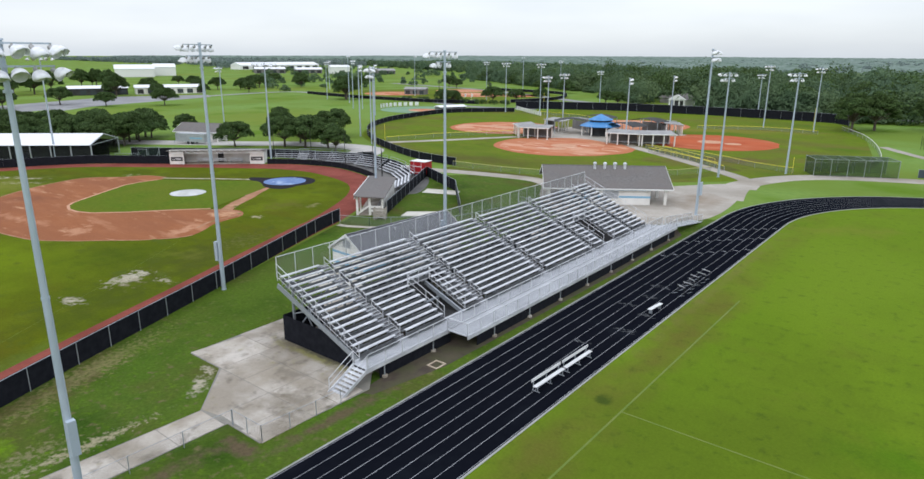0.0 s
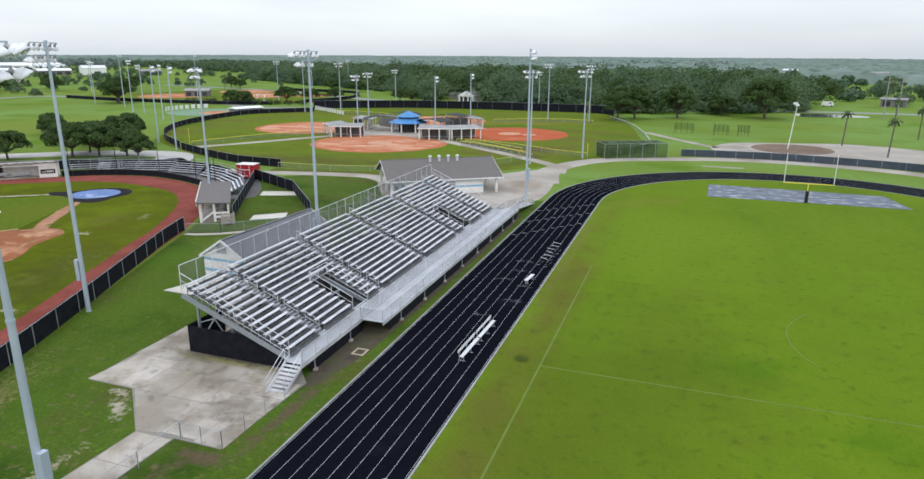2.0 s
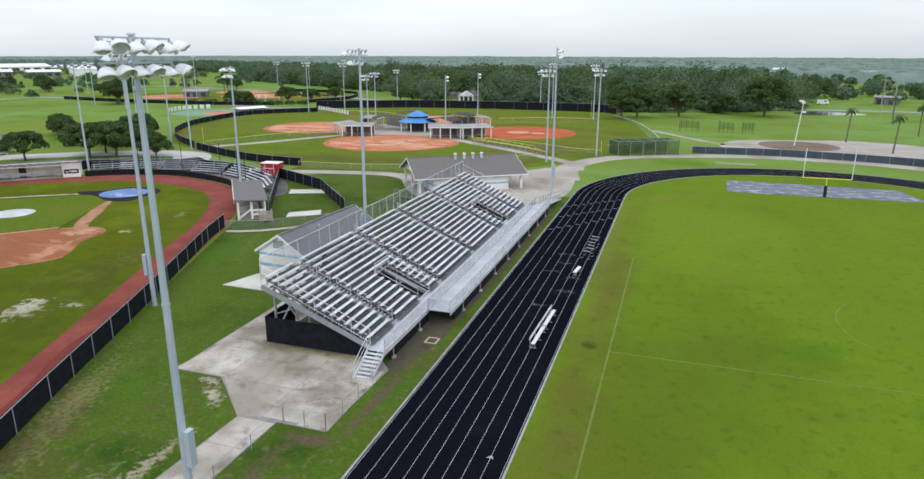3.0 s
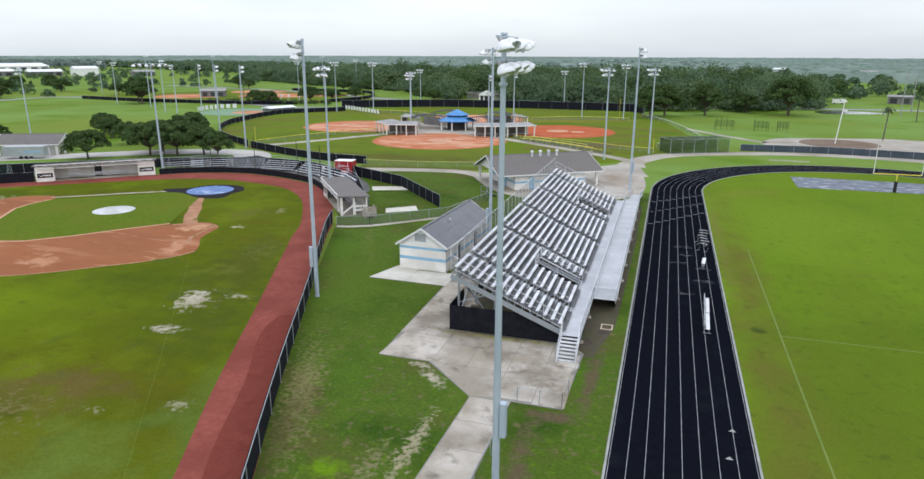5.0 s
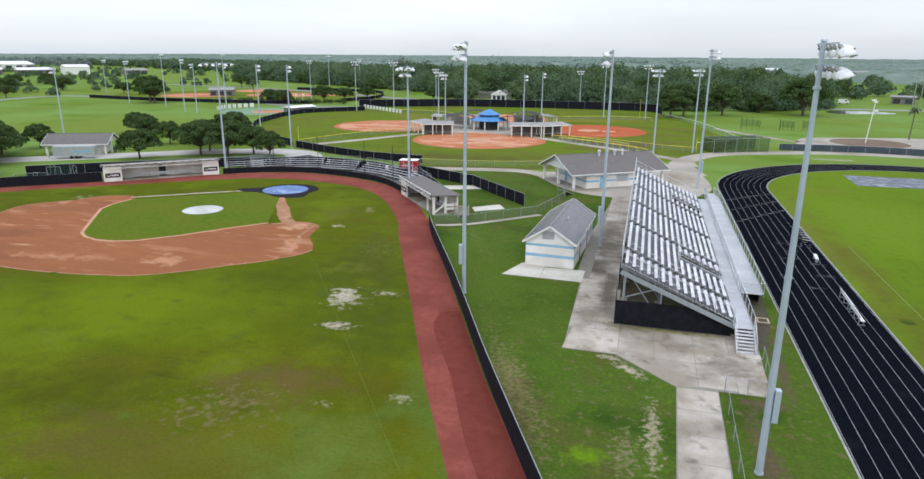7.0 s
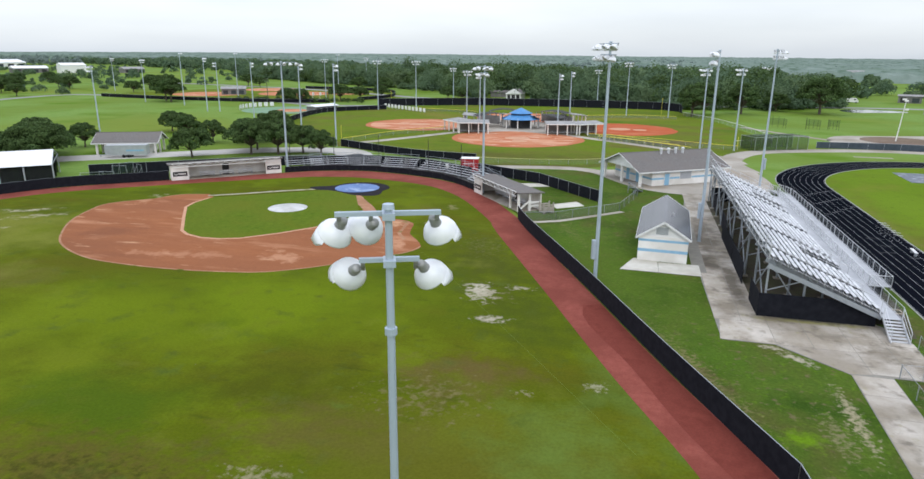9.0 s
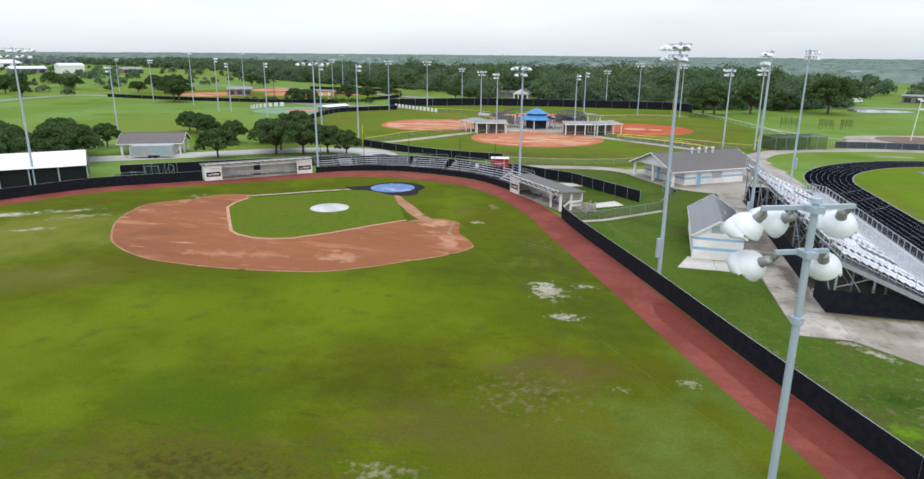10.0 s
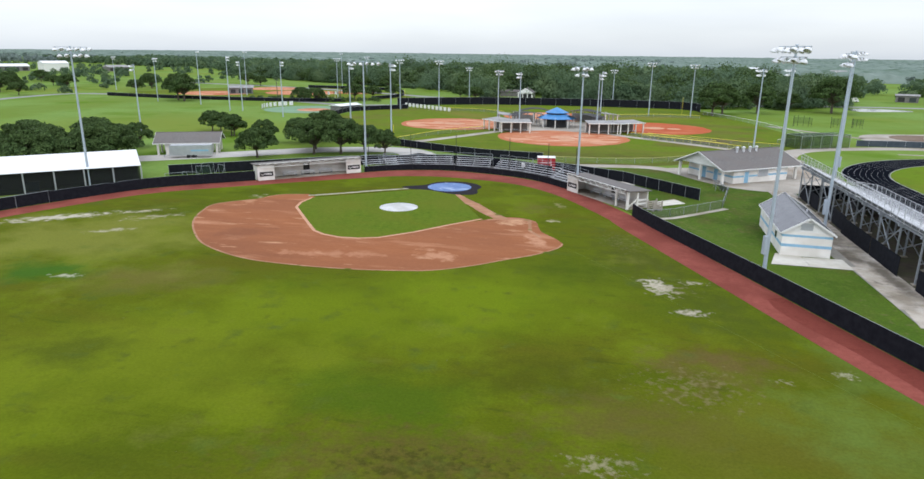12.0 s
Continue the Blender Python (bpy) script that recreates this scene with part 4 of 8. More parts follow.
for n_, (x, y, r, a, m_) in enumerate(((-84.1, 147.8, 18.0, -75, "soft_clay"), (-120.5, 173.6, 17.5, 170, "soft_clay"), (-57.6, 180.2, 17.0, -5, "red_clay"), (-92, 208.5, 17.5, 100, "soft_clay"))):
    setting("softball_clay", MB().prism(curve(arc(x, y, r, 0, 360, 30, 0.35, n_)[:-1], 1.5, True), -0.1, 0.03), m_, "orange-red clay of a softball infield")
    setting("clay_edge", MB().ribbon(curve(arc(x, y, r, 0, 360, 30, 0.35, n_), 1.5), [(x + (px - x) * 0.91, y + (py - y) * 0.91) for px, py in curve(arc(x, y, r, 0, 360, 30, 0.35, n_), 1.5)], 0.0, 0.033), m_ if m_ == "red_clay" else "soft_edge", "redder damp edge of a softball infield")
    if m_ == "soft_clay":
        setting("clay_middle", MB().prism(curve(arc(x, y, r * 0.60, 0, 360, 22, 0.9, n_ + 9)[:-1], 1.5, True), -0.1, 0.034), "soft_pale", "paler dragged middle of a softball infield")
    setting("pitching_circle", MB().prism(arc(x, y, 3.4, 0, 360, 24)[:-1], -0.1, 0.04), "pale_clay", "pale clay pitching circle")
    setting("softball_warning", MB().prism(arc(x + 6 * math.cos(radians(a)), y + 6 * math.sin(radians(a)), 2.2, 0, 360, 20)[:-1], -0.1, 0.036), "pale_clay", "pale raked clay patch")
wy = curve([(-85.8, 104.6), (-74.1, 105.3), (-62.5, 108.7), (-52.8, 116.2), (-45.6, 124.5), (-41.8, 132.5)], 2)
setting("worn_verge", MB().ribbon(offset(wy, -0.3), offset(wy, -3.6), 0.0, 0.021), "verge", "brown worn grass outside the softball fence")
wy = curve([(-62.7, 151.2), (-50.6, 144.4), (-39.9, 135.2)], 2)
setting("worn_verge", MB().ribbon(offset(wy, -0.3), offset(wy, 4.0), 0.0, 0.021), "verge", "brown worn grass beside the path")
path_strip("path_west", [(-122.9, 123.2), (-113.6, 138.3), (-104, 155.7), (-95.2, 169.4)], 3.0, "path", 0.035, "concrete path to the pavilion")
path_strip("path_east", [(-30.9, 118.7), (-33.8, 127.9), (-50.6, 142.8), (-68.7, 156.9), (-80.2, 170.5)], 3.0, "path", 0.035, "concrete path to the pavilion")
setting("plaza", MB().prism(curve([(-104.9, 162.8), (-99.4, 157.3), (-87.9, 163.8), (-74.8, 159.8), (-67.1, 168.1), (-73.4, 178.8), (-68.5, 192.2), (-85.1, 193), (-99.8, 197.1), (-105.9, 185.5)], 2, True), -0.1, 0.038), "path", "concrete plaza round the pavilion")
path_strip("path_home", [(-114.9, 107.1), (-103.5, 100.2), (-91.8, 97.5), (-76.2, 101.1), (-63.6, 102.5), (-55, 95.7), (-49.3, 89.9)], 3.6, "path", 0.03, "concrete path behind the ballpark")
setting("plaza_concession", MB().prism(curve([(-60.7, 101.5), (-56, 91), (-50.3, 84.3), (-43.5, 82.2), (-35.8, 82.8), (-30.5, 89.2), (-28.7, 96.6), (-30, 111.4), (-33.8, 122.4), (-45.3, 109.2), (-53.9, 104.9)], 2, True), -0.1, 0.026), "path", "broad worn concrete apron round the concession building")
path_strip("path_track", [(-31, 107.8), (-32.8, 122.4), (-26.2, 137.4), (-12.1, 145.7), (9.5, 150.5), (36.5, 142.9), (59.1, 119)], 5.0, "path", 0.03, "concrete path along the outside of the track bend")
path_strip("path_throws", [(-20, 199.1), (-10.8, 184.4), (-0.7, 170.2)], 2.4, "path", 0.03, "narrow concrete path across the lawn")
path_strip("road_parking", [(-208.9, 56.4), (-188, 69.7), (-165.6, 85.9), (-150.9, 96.3), (-136.5, 107), (-118.6, 111), (-109.4, 97.6)], 8.0, "drive", 0.03, "pale driveway beside the trees")
path_strip("road_fields", [(-291.9, 106.5), (-317.4, 140.6), (-332, 191.8), (-334.9, 253), (-277.8, 249.2), (-217.1, 246.6), (-185.3, 235), (-152.1, 243)], 6.0, "road", 0.03, "grey access road")
path_strip("road_far", [(-376, 384.7), (-264.8, 353.4), (-192.9, 316.3), (-148.8, 293.7), (-56.1, 281.9), (-21.2, 289), (71.1, 305.4), (212.7, 275.5)], 7.0, "road", 0.03, "grey road in front of the woods")
setting("parking_lot", MB().prism([(-293.6, 93.4), (-329.1, 87.4), (-362.8, 159.7), (-342.5, 203.3), (-324.9, 194.2)], -0.1, 0.02), "road", "grey car park")
setting("pond", MB().prism(curve([(33.6, 276), (43.6, 278.2), (56.8, 283.3), (54.8, 290.9), (39.7, 295.1), (31.5, 286.7)], 3, True), -0.1, 0.02), "water", "small pale pond")
setting("far_field", MB().prism(curve([(-311.1, 250.9), (-231.7, 242.4), (-188.6, 251.6), (-171, 298.1), (-203, 341.8), (-265.1, 351.2), (-311.5, 314.1)], 6, True), -0.1, 0.016), "soft", "distant softball fields")
for x, y, r in ((-276.1, 285.1, 19), (-235.9, 305.2, 20), (-267, 336.2, 17), (-210.8, 317.5, 12)):
    setting("far_clay", MB().prism(arc(x, y, r, 0, 360, 28)[:-1], -0.1, 0.03), "soft_clay", "orange clay of a distant infield")
setting("mini_field", MB().prism(arc(-187.5, 208, 17, 0, 360, 36)[:-1], -0.1, 0.03), "turf", "small green practice infield")
setting("mini_clay", MB().prism(arc(-184.5, 206.5, 6.5, 0, 360, 20)[:-1], -0.1, 0.04), "soft_clay", "small clay infield")

# concrete round the grandstand, in slabs with open joints
def slab(poly, parent, material="concrete"):
    return part("slab", MB().prism(poly, -0.1, 0.046), material, parent)


pave = setting("pavement", MB().prism([(-45.5, 23.2), (-41.5, 23.2), (-37.1, 19.1), (-37.6, 2), (-34.5, 2), (-34.3, 19.3), (-30.9, 19.3), (-30.6, 28), (-32.4, 30), (-41.2, 30), (-40.8, 82.1), (-44.7, 82.2),
                                       (-46.4, 59), (-46.4, 43), (-54, 39.4), (-45.8, 39.2)], -0.1, 0.038), "joint", "weathered grey concrete pavement with open joints")
for x0, x1, y0, y1 in [(-41.3, -38.6, 23.3, 26.5), (-41.3, -38.6, 26.55, 29.9), (-38.55, -35.6, 23.3, 26.5), (-38.55, -35.6, 26.55, 29.9), (-35.55, -33.0, 19.6, 23.25), (-35.55, -33.0, 23.3, 26.5), (-35.55, -33.0, 26.55, 29.9),
                       (-32.95, -30.8, 19.4, 23.25), (-32.95, -30.8, 23.3, 27.6), (-32.95, -32.2, 27.65, 29.9)]:
    slab([(x0, y0), (x1, y0), (x1, y1), (x0, y1)], pave)
slab([(-41.3, 23.25), (-37.15, 19.2), (-35.6, 19.5), (-35.6, 23.25)], pave)
for i in range(6):
    y1 = 19.1 - 3.0 * i
    slab([(-37.1 - 0.085 * i, y1 - 2.95), (-34.4 - 0.05 * i, y1 - 2.95), (-34.35 - 0.05 * i, y1), (-37.05 - 0.085 * i, y1)], pave)
slab([(-45.6, 23.3), (-41.35, 23.3), (-41.35, 27.6), (-45.2, 27.6)], pave)
for i in range(13):
    y0 = 27.65 + 4.3 * i
    w = 45.6 if i < 3 else 45.0
    slab([(-w, y0), (-43.4, y0), (-43.4, y0 + 4.25), (-w, y0 + 4.25)], pave)
    slab([(-43.35, y0), (-41.25, y0), (-41.25, y0 + 4.25), (-43.35, y0 + 4.25)], pave)
slab([(-54.0, 39.5), (-50, 39.4), (-50, 44.0), (-52.6, 44.0)], pave, "pad")
slab([(-49.95, 39.4), (-45.65, 39.2), (-45.65, 43.0), (-49.95, 43.0)], pave, "pad")
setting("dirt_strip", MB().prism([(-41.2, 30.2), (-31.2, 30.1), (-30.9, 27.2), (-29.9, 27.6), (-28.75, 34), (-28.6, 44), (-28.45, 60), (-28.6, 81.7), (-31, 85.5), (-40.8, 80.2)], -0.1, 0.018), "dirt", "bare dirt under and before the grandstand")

# ---- the grandstand ----
SX, SZ, ROWS_N, RUN, RISE = -32.45, 1.3, 15, 0.61, 0.272
Y0, Y1 = 28.9, 78.9
AISLES = (33.25, 43.6, 53.95, 64.3, 74.5)
VOMS = ((38.3, 41.1), (66.9, 69.7))
stand = thing("grandstand", "long silver aluminium grandstand with fifteen bench rows on a steel frame", "grandstand")


def row_x(i):
    return SX - RUN * i


def row_z(i):
    return SZ + 0.18 + RISE * i


def spans(i):
    """Stretches of row i between aisles and the two entrances."""
    cuts = [(a - 0.48 - 0.1 * (i % 2), a + 0.48 + 0.1 * ((i + 1) % 2)) for a in AISLES]
    if i < 7:
        cuts += list(VOMS)
    cuts.sort()
    y, out = Y0, []
    for a, b in cuts:
        out.append((y, a))
        y = b
    return out + [(y, Y1)]


brackets = MB()
for i in range(ROWS_N):
    x, z = row_x(i), row_z(i)
    for a, b in spans(i):
        if b - a < 0.5:
            continue
        part("seat_plank", MB().box(x - 0.36, a + 0.03, z + 0.40, x - 0.10, b - 0.03, z + 0.44).box(x - 0.355, a + 0.03, z + 0.365, x - 0.335, b - 0.03, z + 0.40).box(x - 0.125, a + 0.03, z + 0.365, x - 0.105, b - 0.03, z + 0.40), "alu", stand)
        # dark planks and risers paint the shadow between the seat rows
        part("foot_plank", MB().box(x - 0.085, a, z - 0.04, x + 0.225, b, z), "foot", stand)
        part("riser_plank", MB().box(x - 0.115, a, z - 0.01, x - 0.09, b, z + 0.225), "foot", stand)
        n = max(2, int((b - a) / 1.8) + 1)
        for k in range(n):
            y = a + 0.15 + (b - a - 0.3) * k / (n - 1)
            brackets.box(x - 0.26, y - 0.03, z - 0.3, x - 0.20, y + 0.03, z + 0.37)
tagged(part("seat_bracket", brackets, "steel", stand), kind="stuff")
for a in AISLES:
    for i in range(ROWS_N):
        x, z = row_x(i), row_z(i)
        st = part("aisle_step", MB().box(x - 0.58, a - 0.47, z - 0.04, x + 0.02, a + 0.47, z).box(x - 0.58, a - 0.47, z, x - 0.30, a + 0.47, z + RISE / 2), "tread", stand)
        part("step_nosing", MB().box(x - 0.31, a - 0.47, z + RISE / 2 - 0.03, x - 0.27, a + 0.47, z + RISE / 2 + 0.004).box(x - 0.005, a - 0.47, z - 0.045, x + 0.025, a + 0.47, z + 0.004), "alu", st)
    for k in range(5):
        i0, i1 = 0.3 + 3 * k, 2.3 + 3 * k
        p = [Vector((row_x(i), a, row_z(i))) for i in (i0, i1)]
        up = Vector((0, 0, 0.92))
        rl = MB()
        for q in p:
            rl.tube(q, q + up, 0.024, n=6)
        rl.tube(p[0] + up, p[1] + up, 0.024, n=6).tube(p[0] + up * 0.55, p[1] + up * 0.55, 0.02, n=6)
        part("aisle_rail", rl, "alu", stand)


def rail_panel(p, q, h=1.07, posts=True, mesh="link", n_bars=0, name="guard_rail"):
    """A guard rail from p to q: posts, top and lower rail, and a mesh infill as its child."""
    p, q, up = Vector(p), Vector(q), Vector((0, 0, h))
    n = max(1, round((q - p).length / 1.83))
    mb = MB()
    for k in range(n + 1):
        c = p.lerp(q, k / n)
        mb.tube(c, c + up, 0.028, n=6)
    mb.tube(p + up, q + up, 0.026, n=6).tube(p + up * 0.08, q + up * 0.08, 0.02, n=6)
    if not mesh:
        mb.tube(p + up * 0.5, q + up * 0.5, 0.02, n=6)
    ob = part(name, mb, "alu", stand)
    if mesh:
        d = (q - p).normalized().cross(Vector((0, 0, 1))) * 0.004
        vs = [p + up * 0.08 - d, q + up * 0.08 - d, q + up - d, p + up - d, p + up * 0.08 + d, q + up * 0.08 + d, q + up + d, p + up + d]
        part("mesh_infill", MB().add(vs, [(3, 2, 1, 0), (4, 5, 6, 7), (0, 1, 5, 4), (1, 2, 6, 5), (2, 3, 7, 6), (3, 0, 4, 7)]), mesh, ob)
    return ob


XR = row_x(ROWS_N) - 0.02
ZR = row_z(ROWS_N - 1)
for k in range(7):
    ya, yb = Y0 + (Y1 - Y0) * k / 7, Y0 + (Y1 - Y0) * (k + 1) / 7
    rail_panel((XR, ya, ZR), (XR, yb, ZR), 1.95)
for y in (Y0 - 0.05, Y1 + 0.05):
    for i in (0, 5, 10):
        rail_panel((row_x(i), y, row_z(i)), (row_x(i + 5), y, row_z(i + 5)), 1.15, mesh=None)
# entrances through the rows: side walls, back wall, rails and steps down
for a, b in VOMS:
    xb = row_x(7)
    # floor and walls lined near-black to paint the shade inside
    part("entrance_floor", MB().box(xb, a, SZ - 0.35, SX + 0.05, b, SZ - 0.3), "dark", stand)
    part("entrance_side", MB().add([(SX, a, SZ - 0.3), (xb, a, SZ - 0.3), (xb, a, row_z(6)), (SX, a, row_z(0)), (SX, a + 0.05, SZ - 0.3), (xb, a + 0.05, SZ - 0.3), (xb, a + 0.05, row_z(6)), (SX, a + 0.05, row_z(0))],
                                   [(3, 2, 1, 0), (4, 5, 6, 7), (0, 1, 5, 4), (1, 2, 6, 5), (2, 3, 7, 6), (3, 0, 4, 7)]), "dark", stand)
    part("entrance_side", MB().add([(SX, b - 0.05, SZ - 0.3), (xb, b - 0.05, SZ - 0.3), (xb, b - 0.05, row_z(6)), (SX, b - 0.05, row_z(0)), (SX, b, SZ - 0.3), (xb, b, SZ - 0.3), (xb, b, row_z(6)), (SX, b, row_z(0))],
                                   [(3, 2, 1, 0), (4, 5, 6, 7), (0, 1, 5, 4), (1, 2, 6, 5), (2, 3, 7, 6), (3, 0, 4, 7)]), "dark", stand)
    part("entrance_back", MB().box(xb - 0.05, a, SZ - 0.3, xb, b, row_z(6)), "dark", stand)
    for y in (a + 0.02, b - 0.02):
        rail_panel((row_x(0), y, row_z(0)), (row_x(6.6), y, row_z(6.6)), 1.1, mesh=None)
    rail_panel((row_x(6.7), a, row_z(6.7)), (row_x(6.7), b, row_z(6.7)), 1.1, mesh=None)
# front walkway, stair, raised platform and ramp
for k in range(6):
    ya, yb = 28.2 + 50.7 * k / 6, 28.2 + 50.7 * (k + 1) / 6
    part("walkway_deck", MB().box(-32.45, ya + 0.01, SZ - 0.05, -31.02, yb - 0.01, SZ), "deck", stand)
    part("walkway_fascia", MB().box(-31.05, ya + 0.01, SZ - 0.32, -31.0, yb - 0.01, SZ - 0.052), "alu", stand)
part("walkway_kick", MB().box(-32.5, 28.4, SZ, -32.46, 78.8, SZ + 0.17), "alu", stand)
PZ = SZ - 0.02
for k in range(5):
    ya, yb = 37.0 + 43.8 * k / 5, 37.0 + 43.8 * (k + 1) / 5
    part("platform_deck", MB().box(-30.98, ya + 0.01, PZ - 0.05, -29.0, yb - 0.01, PZ), "deck", stand)
    part("platform_fascia", MB().box(-29.02, ya + 0.01, PZ - 0.3, -28.97, yb - 0.01, PZ - 0.052), "alu", stand)
    rail_panel((-29.0, ya, PZ), (-29.0, yb, PZ), 1.07)
    rail_panel((-31.0, ya, PZ), (-31.0, yb, PZ), 1.07)
rail_panel((-31.0, 37.0, PZ), (-29.0, 37.0, PZ), 1.07)
rail_panel((-31.0, 28.3, SZ), (-31.0, 37.0, SZ), 1.07)
part("front_panel", MB().box(-32.52, 29.2, SZ + 0.0, -32.505, 78.7, SZ + 0.18), "alu", stand)
part("ramp_deck", MB().add([(-30.6, 80.8, PZ), (-29.1, 80.7, PZ), (-28.9, 90.1, 0.15), (-30.4, 90.2, 0.15), (-30.6, 80.8, PZ - 0.1), (-29.1, 80.7, PZ - 0.1), (-28.9, 90.1, 0.05), (-30.4, 90.2, 0.05)],
                           [(3, 2, 1, 0), (4, 5, 6, 7), (0, 1, 5, 4), (1, 2, 6, 5), (2, 3, 7, 6), (3, 0, 4, 7)]), "deck", stand)
rail_panel((-29.1, 80.7, PZ), (-28.9, 90.1, 0.15), 1.07)
rail_panel((-30.6, 80.8, PZ), (-30.4, 90.2, 0.15), 1.07)
part("far_stair_deck", MB().box(-33.3, 79.0, 0.62, -31.1, 81.9, 0.68).box(-33.0, 81.9, 0.3, -31.1, 83.6, 0.36).box(-33.2, 79.2, 0.0, -33.0, 81.8, 0.62).box(-31.4, 79.2, 0.0, -31.2, 83.5, 0.3), "deck", stand)
rail_panel((-33.3, 82, 0.65), (-31, 81.9, 0.65), 1.0, mesh=None)
stairs_x = (-32.4, -31.0)
for k in range(8):
    y, z = 28.2 - 0.3 * (k + 1), SZ - 0.165 * (k + 1)
    if z > 0.05:
        part("stair_tread", MB().box(stairs_x[0], y, z - 0.04, stairs_x[1], y + 0.29, z), "alu", stand)
for x in stairs_x:
    part("stair_stringer", MB().beam((x, 28.25, SZ - 0.1), (x, 25.85, 0.06), 0.05, 0.24), "alu", stand)
    rail_panel((x, 28.2, SZ), (x, 25.95, 0.1), 1.0, mesh=None)
part("stair_pad", MB().box(-32.7, 25.3, 0.0, -30.7, 26.1, 0.09), "concrete", stand, "concrete pad below the stair")
tagged(part("drain_frame", MB().box(-29.9, 33.2, 0.0, -28.9, 33.32, 0.07).box(-29.9, 34.2, 0.0, -28.9, 34.32, 0.07).box(-29.9, 33.32, 0.0, -29.78, 34.2, 0.07).box(-29.02, 33.32, 0.0, -28.9, 34.2, 0.07), "wood", None), "square tan timber frame lying on the bare dirt", "frame")
# steel frame: raking stringers, columns, braces, footings
FR = [Y0 + 1.1 + (Y1 - Y0 - 1.8) * k / 9 for k in range(10)]
for y in FR:
    part("stringer", MB().beam((SX + 0.1, y, SZ - 0.05), (XR, y, ZR - 0.2), 0.14, 0.34), "steel", stand)
    for x in (-41.3, -38.2, -35.2):
        zt = SZ - 0.2 + (SX - x) * RISE / RUN
        part("column", MB().beam((x, y, 0.0), (x, y, zt), 0.16), "steel", stand)
        part("footing", MB().box(x - 0.3, y - 0.3, 0.0, x + 0.3, y + 0.3, 0.16), "concrete", stand)
    part("brace", MB().beam((-41.2, y, 2.3), (-38.3, y, 3.4), 0.08).beam((-38.1, y, 0.4), (-40.9, y, 4.4), 0.08), "steel", stand)
    for x in (-31.1, -29.05):
        if x < -30 or y > 37:
            part("column", MB().tube((x, y, 0.0), (x, y, SZ - 0.1), 0.05, n=8), "steel", stand)
            part("footing", MB().tube((x, y, 0.0), (x, y, 0.17), 0.22, n=10), "concrete", stand)
for ya, yb in zip(FR[::2], FR[1::2]):
    part("rear_brace", MB().beam((-41.35, ya, 0.6), (-41.35, yb, 4.6), 0.09).beam((-41.35, yb, 0.6), (-41.35, ya, 4.6), 0.09), "steel", stand)
for x, i in ((-41.0, 14), (-38, 9), (-35, 4)):
    part("purlin", MB().beam((x, Y0 + 0.2, row_z(i) - 0.45), (x, Y1 - 0.2, row_z(i) - 0.45), 0.08, 0.16), "steel", stand)
# dark sheet that paints the gloom under the rows onto the ground
setting("under_stand_ground", MB().prism([(-41.7, 29.6), (-33.4, 29.6), (-33.4, 78.4), (-41.7, 78.4)], -0.05, 0.048), "dirt", "bare earth painted dark for the shade below the stand")
part("end_stringer", MB().beam((SX + 0.15, Y0 - 0.02, SZ - 0.22), (XR, Y0 - 0.02, ZR - 0.38), 0.10, 0.40), "steel", stand)
# black fabric hung round the foot of the stand
for k, (p, q) in enumerate((((-41.9, 29.35), (-32.5, 29.35)), ((-41.9, 29.4), (-41.95, 33.6)), ((-41.95, 38.0), (-41.9, 46.0)), ((-41.9, 46.2), (-41.85, 56)), ((-41.4, 56.2), (-41.1, 65)), ((-41.1, 68.8), (-41, 78.7)),
                            ((-29.12, 38.4), (-29.12, 52)), ((-29.12, 52.1), (-29.12, 64.7)), ((-29.12, 64.8), (-29.12, 80.4)), ((-31.2, 29.6), (-31.2, 37.6)), ((-33.1, 78.5), (-41, 78.8)))):
    if p[0] > -32:
        part("windscreen_panel", MB().beam((p[0], p[1], 0.56), (q[0], q[1], 0.56), 0.03, 1.1), "black", stand, "black fabric panel")
    elif k in (0, 10):
        xs = sorted((p[0], q[0]))
        part("windscreen_panel", MB().add([(xs[0], p[1], 0.03), (xs[1], p[1], 0.03), (xs[1], p[1], 1.15), (-36.2, p[1], 2.2), (xs[0], p[1], 2.2)] + [(x, p[1] + 0.03, z) for x, z in ((xs[0], 0.03), (xs[1], 0.03), (xs[1], 1.15), (-36.2, 2.2), (xs[0], 2.2))],
                                          [(4, 3, 2, 1, 0), (5, 6, 7, 8, 9)] + [(i, (i + 1) % 5, 5 + (i + 1) % 5, 5 + i) for i in range(5)]), "black", stand, "black fabric panel")
    else:
        part("windscreen_panel", MB().beam((p[0], p[1], 1.12), (q[0], q[1], 1.12), 0.03, 2.18), "black", stand, "black fabric panel")

